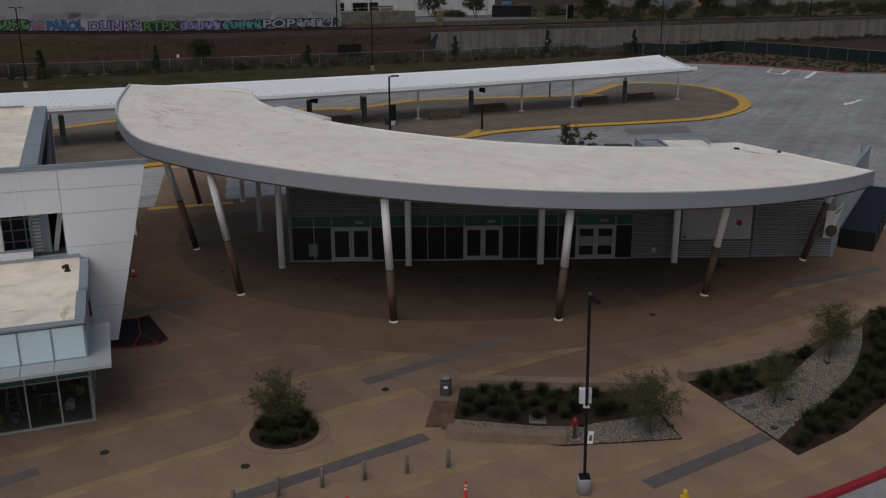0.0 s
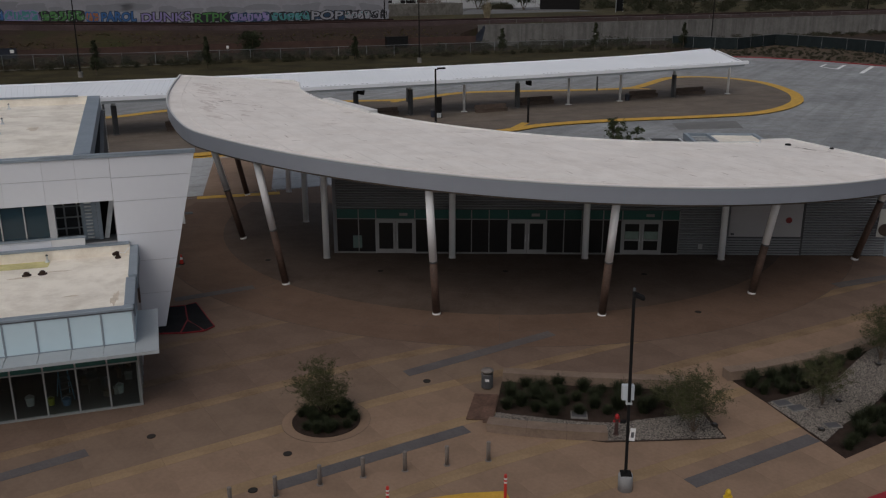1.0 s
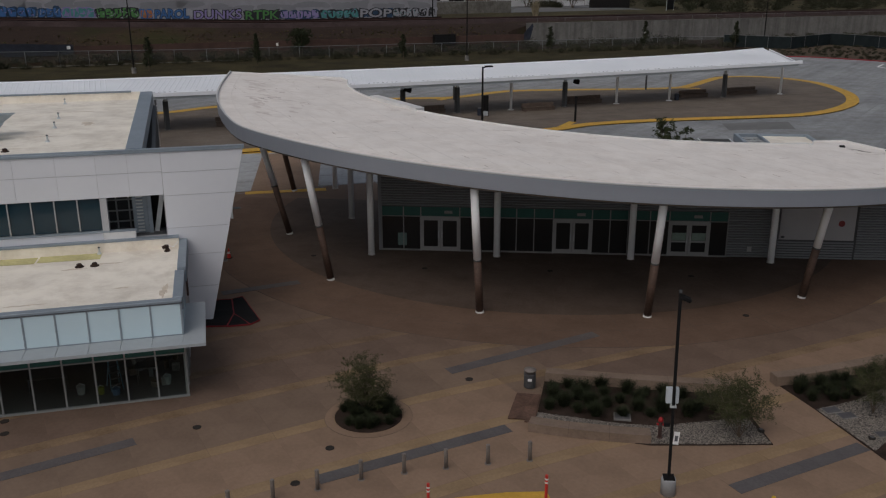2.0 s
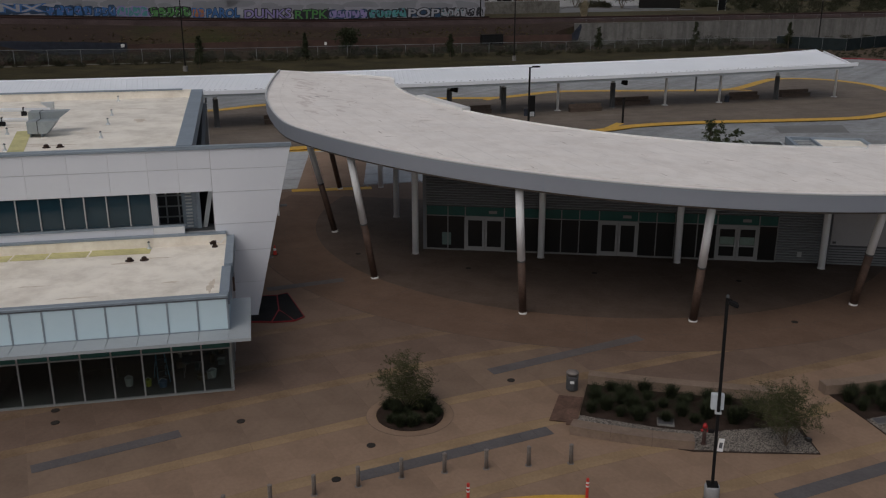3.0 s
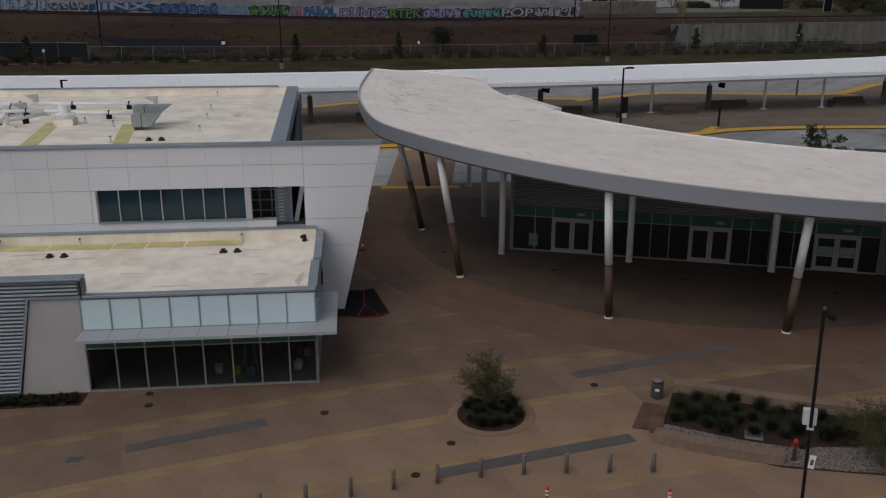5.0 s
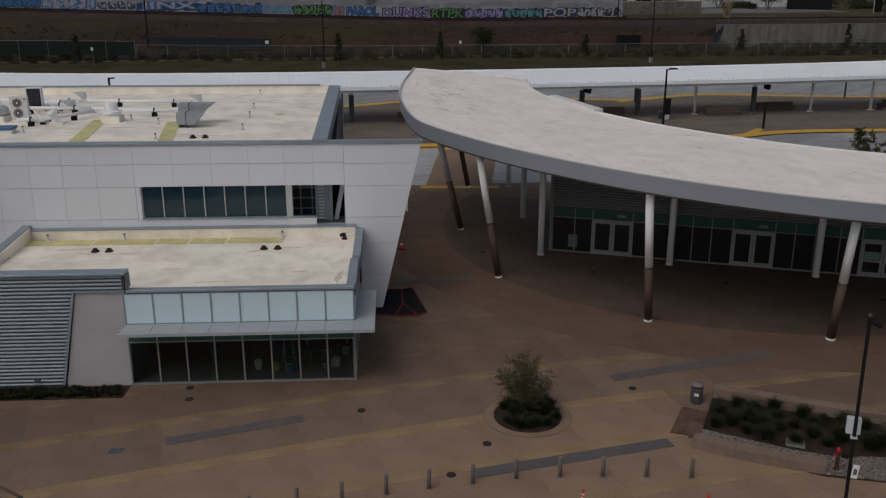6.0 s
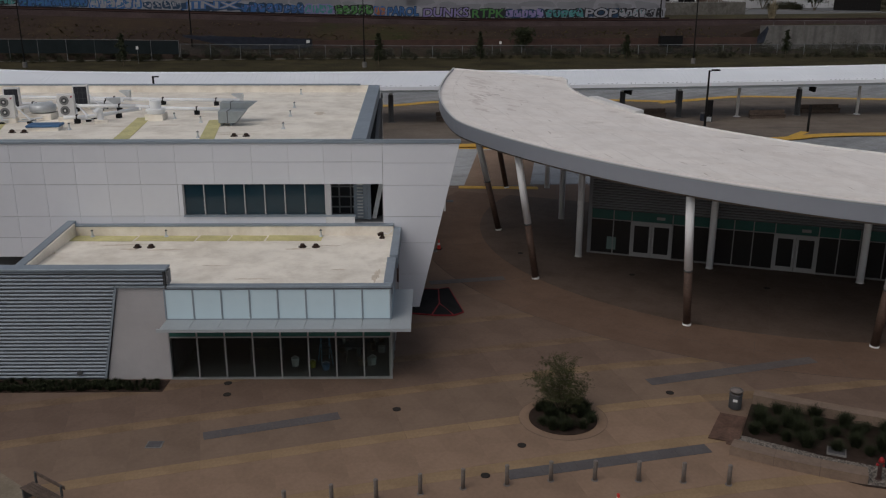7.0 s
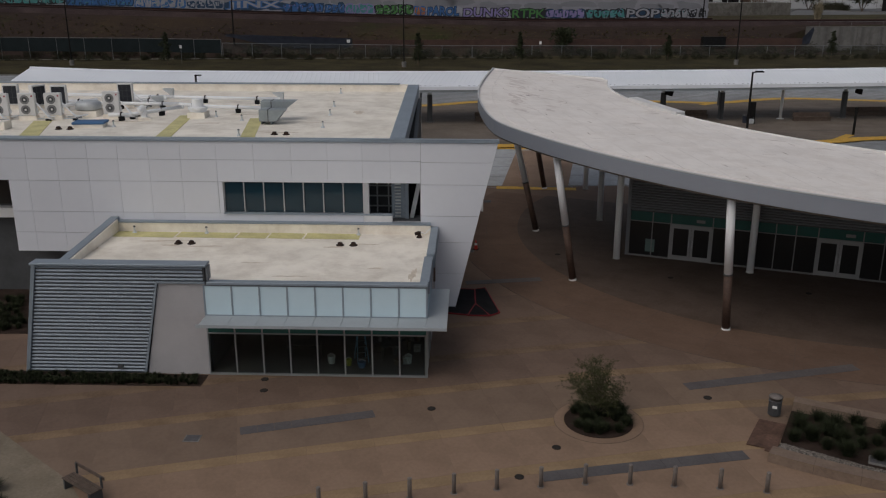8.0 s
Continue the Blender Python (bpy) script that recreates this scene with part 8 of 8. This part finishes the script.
# concrete retaining wall further along
rw = thing("retaining_wall", pose(0, 0, 0), "pale weathered concrete retaining wall below the railway", "retaining wall")
s = 97.0
while s < 330:
    part("wall_panel", cube(0.03, 5.97, 0, 0.5, -0.2, 5.0, m=Matrix.Translation(sw(s, 199.4, 0)) @ Matrix.Rotation(radians(27), 4, "Z")), RETW, rw)
    s += 6.0
part("coping", cube(0.0, 234.0, -0.06, 0.56, 5.0, 5.12, m=Matrix.Translation(sw(97, 199.4, 0)) @ Matrix.Rotation(radians(27), 4, "Z")), CONC, rw)
for k in range(28):
    p = sw(100 + k * 7.5, 199.6, 5.1)
    part("rail_post", tube(p, p + Vector((0, 0, 1.1)), 0.035, seg=5), WIRE, rw)
for z in (1.1,):
    part("rail", tube(sw(97, 199.6, 5.1 + z), sw(330, 199.6, 5.1 + z), 0.02, seg=4), WIRE, rw)

# tall pole by the wall end
t_ = thing("utility_pole", pose(*sw(79.8, 219.0, 5.0)), "tall dark pole beside the graffiti wall", "pole")
part("pole", tube((0, 0, -1.5), (0, 0, 14), 0.17, 0.13, 8), BLACK, t_)
t_ = thing("utility_pole", pose(*sw(-30.5, 193.5, 1.2)), "tall dark pole on the bank", "pole")
part("pole", tube((0, 0, -0.6), (0, 0, 14), 0.17, 0.13, 8), BLACK, t_)
for s, w_, h in ((115.5, 176, 4.2), (-37.8, 175.5, 3.4), (-92, 176, 4.0), (33.8, 187, 3.0)):
    t_ = thing("sign_post", Matrix.Translation(sw(s, w_, 0)) @ Matrix.Rotation(radians(10), 4, "Z"), "small white sign on a thin post", "sign", "small signs")
    part("post", tube((0, 0, 0), (0, 0, h), 0.04, seg=6), WIRE, t_)
    part("plate", cube(-0.24, 0.24, -0.08, -0.04, h - 0.6, h), WHITE, t_)

# slope and yard beyond the railway
tagged(link("grass_slope", prism([xy(sw(83, 214.5)), xy(sw(420, 214.5)), xy(sw(420, 420)), xy(sw(173, 420)), xy(sw(173, 262)), xy(sw(118, 256.5)), xy(sw(84, 252))], 4.6, 5.12), mat("dry_olive_slope", (0.060, 0.054, 0.026), 0.95, 0.09, 0.35, 1.2, 0.5, tone=(0.036, 0.028, 0.019), dist=0.15, stain=0.3, spec=0.1)), "olive grass slope beyond the railway", "verge", kind="structure")
tagged(link("yard", prism([xy(sw(84, 250)), xy(sw(172.9, 250)), xy(sw(172.9, 420)), xy(sw(84, 420))], 4.6, 5.08), mat("yard_asphalt", (0.15, 0.15, 0.152), 0.9, 0.1, 0.15, spec=0.1)), "grey asphalt yard beyond the railway", "yard", kind="structure")
tagged(link("kerb", ribbon([xy(sw(120, 264)), xy(sw(142, 300)), xy(sw(156, 271)), xy(sw(166, 262.5))], 0.9, 5.3, 0.3), CONC), "pale concrete kerb at the edge of the yard", "kerb", kind="structure")
dock = thing("dock_wall", pose(0, 0, 0), "low grey concrete dock wall with railings", "wall")
DOCKM = Matrix.Translation(sw(84, 251.5, 5.0)) @ Matrix.Rotation(radians(36.0), 4, "Z")
part("wall_face", cube(0, 36, 0, 0.8, 0, 3.6, m=DOCKM), mat("weathered_dock_concrete", (0.17, 0.16, 0.145), 0.9, 0.3, 0.15, 3.0, 0.1, stain=0.25, spec=0.1), dock)
part("apron", cube(0, 36, 0.8, 12, 3.3, 3.6, m=DOCKM), CONC, dock)
for k in range(10):
    part("rail_post", cube(0.4 + k * 3.8, 0.48 + k * 3.8, 0.3, 0.38, 3.6, 4.7, m=DOCKM), GALV, dock)
part("rail", cube(0.4, 35.0, 0.3, 0.38, 4.65, 4.72, m=DOCKM), GALV, dock)
for x, w_, h_ in ((3.5, 3.0, 2.6), (18.0, 2.4, 2.4), (21.0, 1.6, 2.4)):
    t_ = thing("dumpster", DOCKM @ pose(x, 6.0, 3.6), "dark steel waste container on the dock", "waste container", "waste containers")
    part("body", cube(0, w_, 0, 1.6, 0, h_, bev=0.06), BLACK, t_)
    part("lid", cube(-0.05, w_ + 0.05, -0.05, 1.65, h_, h_ + 0.12, bev=0.03), DARKGREY, t_)
t_ = thing("pallet_stack", DOCKM @ pose(26.0, 6.5, 3.6), "stack of brown timber pallets on the dock", "pallets")
for k in range(7):
    part("pallet", cube(-1.6 + 0.1 * (k % 2), 6.4 - 0.2 * (k % 3), 0, 1.4, k * 0.22, k * 0.22 + 0.14), mat("pallet_timber", (0.12, 0.075, 0.05), 0.9, 1.0, 0.3) if k == 0 else bpy.data.materials["pallet_timber"], t_)
ware = thing("warehouse", Matrix.Translation(sw(84, 306, 5.0)) @ Matrix.Rotation(radians(27), 4, "Z"), "long white warehouse with dark loading doors", "warehouse")
part("wall", cube(0, 92, 0, 20, 0, 16), mat("dull_white_cladding", (0.52, 0.52, 0.535), 0.9, 0.2, 0.06, spec=0.1), ware)
for x in (6, 20, 27, 40):
    part("loading_door", cube(x, x + 3.4, -0.1, 0.05, 1.2, 5.2), BLACK, ware)
for k in range(15):
    part("wall_joint", cube(k * 6.2 + 2, k * 6.2 + 2.12, -0.04, 0.05, 0, 16), CONC, ware)
part("roof", cube(-0.3, 92.3, -0.3, 20.3, 16, 16.4), CONC, ware)
ware2 = thing("warehouse", Matrix.Translation(sw(262, 338, 5.0)) @ Matrix.Rotation(radians(24), 4, "Z"), "pale weathered warehouse half hidden by trees", "warehouse")
part("wall", cube(0, 130, 0, 20, 0, 10), mat("dull_grey_cladding", (0.20, 0.195, 0.19), 0.9, 0.2, 0.2, stain=0.3, spec=0.1), ware2)
for x in (8, 34, 66, 84):
    part("loading_door", cube(x, x + 5, -0.1, 0.05, 0, 4), DARKGREY, ware2)
for x, w_, h_, c_ in ((42, 6, 2.0, "o"), (50, 5, 1.6, "w"), (57, 4, 1.4, "l"), (22, 5, 1.6, "b")):
    bm = bmesh.new()
    for k in range(4):
        box(bm, x + k * w_ / 4, x + k * w_ / 4 + w_ / 5, -0.06, 0.02, 0.8 + 0.2 * (k % 2), 0.8 + h_)
    part("graffiti_tag", bm, PAINT[c_], ware2, "coloured graffiti shapes")
part("roof", cube(-0.3, 130.3, -0.3, 20.3, 10, 10.3), CONC, ware2)
truck = thing("roll_off_container", Matrix.Translation(sw(163, 272, 5.1)) @ Matrix.Rotation(radians(-2), 4, "Z"), "long black open-top waste container with a blue tarpaulin", "waste container")
part("body", cube(-6.5, 7.0, -1.3, 1.3, 0.4, 4.2, bev=0.08), BLACK, truck)
part("rim", cube(-6.6, 7.1, -1.4, 1.4, 4.2, 4.4, bev=0.03), DARKGREY, truck)
for k in range(9):
    part("side_rib", cube(-6.2 + k * 1.55, -6.05 + k * 1.55, -1.42, -1.3, 0.5, 4.2), BLACK, truck)
part("load", cube(-3.4, 0.2, -0.9, 0.9, 4.3, 5.6, bev=0.25), BLUE, truck, "blue tarpaulin heap")
part("load", cube(2.4, 6.2, -0.9, 0.9, 4.3, 5.0, bev=0.2), WOOD, truck, "heap of timber")
gate = thing("gate_panel", Matrix.Translation(sw(171.5, 250.3, 5.1)) @ Matrix.Rotation(radians(60), 4, "Z"), "tall black screened gate standing open", "gate")
part("panel", cube(0, 6.0, -0.05, 0.05, 0.3, 4.6), BLACK, gate)
for x in (0.0, 6.0):
    part("post", tube((x, 0, -0.2), (x, 0, 4.8), 0.08, seg=8), GALV, gate)
HEDGE = [(sw(149.0 + FR.uniform(-5, 7), 292 + FR.uniform(-3, 3), 5.0), FR.uniform(1.4, 2.2)) for k in range(16)]
for p, q in HEDGE:
    bush(p, q, "dark clipped hedge before the warehouse", "hedge", 0.9)
t_ = thing("utility_pole", pose(*sw(241.9, 213.0, 5.0)), "tall dark pole beside the railway", "pole")
part("pole", tube((0, 0, -1.0), (0, 0, 16), 0.2, 0.16, 8), BLACK, t_)
for k in range(90):
    # weeds between the fence and the retaining wall
    bush(sw(146 + FR.uniform(0, 110), 187 + FR.uniform(0, 11), 0.0), FR.uniform(0.5, 1.3), "dark weeds below the retaining wall", "weeds", 0.6)
for k in range(60):
    bush(sw(128 + FR.uniform(0, 220), 217 + FR.uniform(0, 10), 5.0), FR.uniform(0.5, 1.4), "dry brown scrub beside the railway", "scrub beside the railway", 0.7)
for k in range(260):
    s, w_ = 172 + FR.uniform(0, 230), 228 + FR.uniform(0, 105)
    bush(sw(s, w_, 5.0), FR.uniform(1.0, 2.8), "dull scrub beyond the railway", "scrub beyond the railway", FR.uniform(0.6, 1.1))
for s, w_, h, sp in ((143.7, 296, 9.5, 10), (155.8, 284, 9.5, 9.5), (196, 268, 8, 9), (222, 274, 9, 10), (252, 270, 8, 10), (288, 280, 9, 11)):
    tree(*xy(sw(s, w_)), h, sp, "broad dark green tree beyond the railway", LEAFD, int(s), 5, 46, 0.24, 110, "tree", "trees beyond the railway", 5.0)
t_ = thing("pampas_grass", pose(*sw(115.0, 231.0, 5.1)), "tall pale pampas grass clump beside the railway", "grass")
pm = new("blades", plant_mesh("blades", blades(160, 2.2, 5.6, 77, 0.07), mat("pale_straw", (0.30, 0.25, 0.17), 0.9, 1, 0.2)))
pm.parent = t_

for lab, items in BUSHES.items():
    joined("shrubbery", items, lab, "shrubbery")


# slabs and bands of the plaza: the bands bow slightly as they run along
CS = [16.3, 19.6, 22.6, 25.8, 28.9, 32.5, 35.6, 39.2]
BW = 0.6


def bow(u):
    return -0.0014 * (14 - u) ** 2 if u < 14 else -0.06 * (u - 14) * min(1.0, (u - 14) / 6.0)


def cell(u0, u1, c0, c1):
    us = [u0 + (u1 - u0) * i / 3 for i in range(4)]
    return [bxy(u, c0 + bow(u)) for u in us] + [bxy(u, c1 + bow(u)) for u in us[::-1]]


def cut(poly, clip):
    """The part of an outline inside a convex outline."""
    out = list(poly)
    for (ax, ay), (bx, by) in zip(clip, clip[1:] + clip[:1]):
        src, out = out, []
        for p, q in zip(src, src[1:] + src[:1]):
            dp = (bx - ax) * (p[1] - ay) - (by - ay) * (p[0] - ax)
            dq = (bx - ax) * (q[1] - ay) - (by - ay) * (q[0] - ax)
            if dp >= 0:
                out.append(p)
            if (dp >= 0) != (dq >= 0):
                k = dp / (dp - dq)
                out.append((p[0] + (q[0] - p[0]) * k, p[1] + (q[1] - p[1]) * k))
        if len(out) < 3:
            return []
    return [p for p, q in zip(out, out[1:] + out[:1]) if math.hypot(p[0] - q[0], p[1] - q[1]) > 0.004]


def lay(name, u0, u1, c0, c1, z, m):
    """One piece of paving, cut to the plaza."""
    quad = cell(u0, u1, c0, c1)
    cx, cy = sum(p[0] for p in quad) / 8, sum(p[1] for p in quad) / 8
    if math.hypot(cx - RING[0], cy - RING[1]) < R_OUT - 2.5 or cy > 60 or cx > 40 or cx < -60:
        return None
    if not all(inside(p, PLAZA) for p in quad):
        quad = [quad[0], quad[3], quad[4], quad[7]]
        quad = cut(PLAZA, quad)
        if len(quad) < 3:
            return None
    bm = prism([(x - cx, y - cy) for x, y in quad], -0.02, 0.0)
    ob = link(name, bm, m, pavement)
    ob.matrix_basis = Matrix.Translation((cx, cy, z))
    return ob


# tones darken towards the pavilion: real concrete colour plus some roof shade put in
CELLS = [12.4] + CS + [43.0]
STEP, U_OFF = 2.48, 1.1
for k, (a, b) in enumerate(zip(CELLS, CELLS[1:])):
    lo, hi = a + (BW / 2 if k else 0) + 0.008, b - BW / 2 - 0.008
    for j in range(-11, 19):
        u0 = j * STEP + U_OFF
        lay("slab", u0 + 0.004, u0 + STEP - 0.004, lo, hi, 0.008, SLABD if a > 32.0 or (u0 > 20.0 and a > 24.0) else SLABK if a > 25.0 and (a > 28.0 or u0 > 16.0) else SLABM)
for c in CS:
    for j in range(-11, 19):
        u0 = j * STEP + U_OFF
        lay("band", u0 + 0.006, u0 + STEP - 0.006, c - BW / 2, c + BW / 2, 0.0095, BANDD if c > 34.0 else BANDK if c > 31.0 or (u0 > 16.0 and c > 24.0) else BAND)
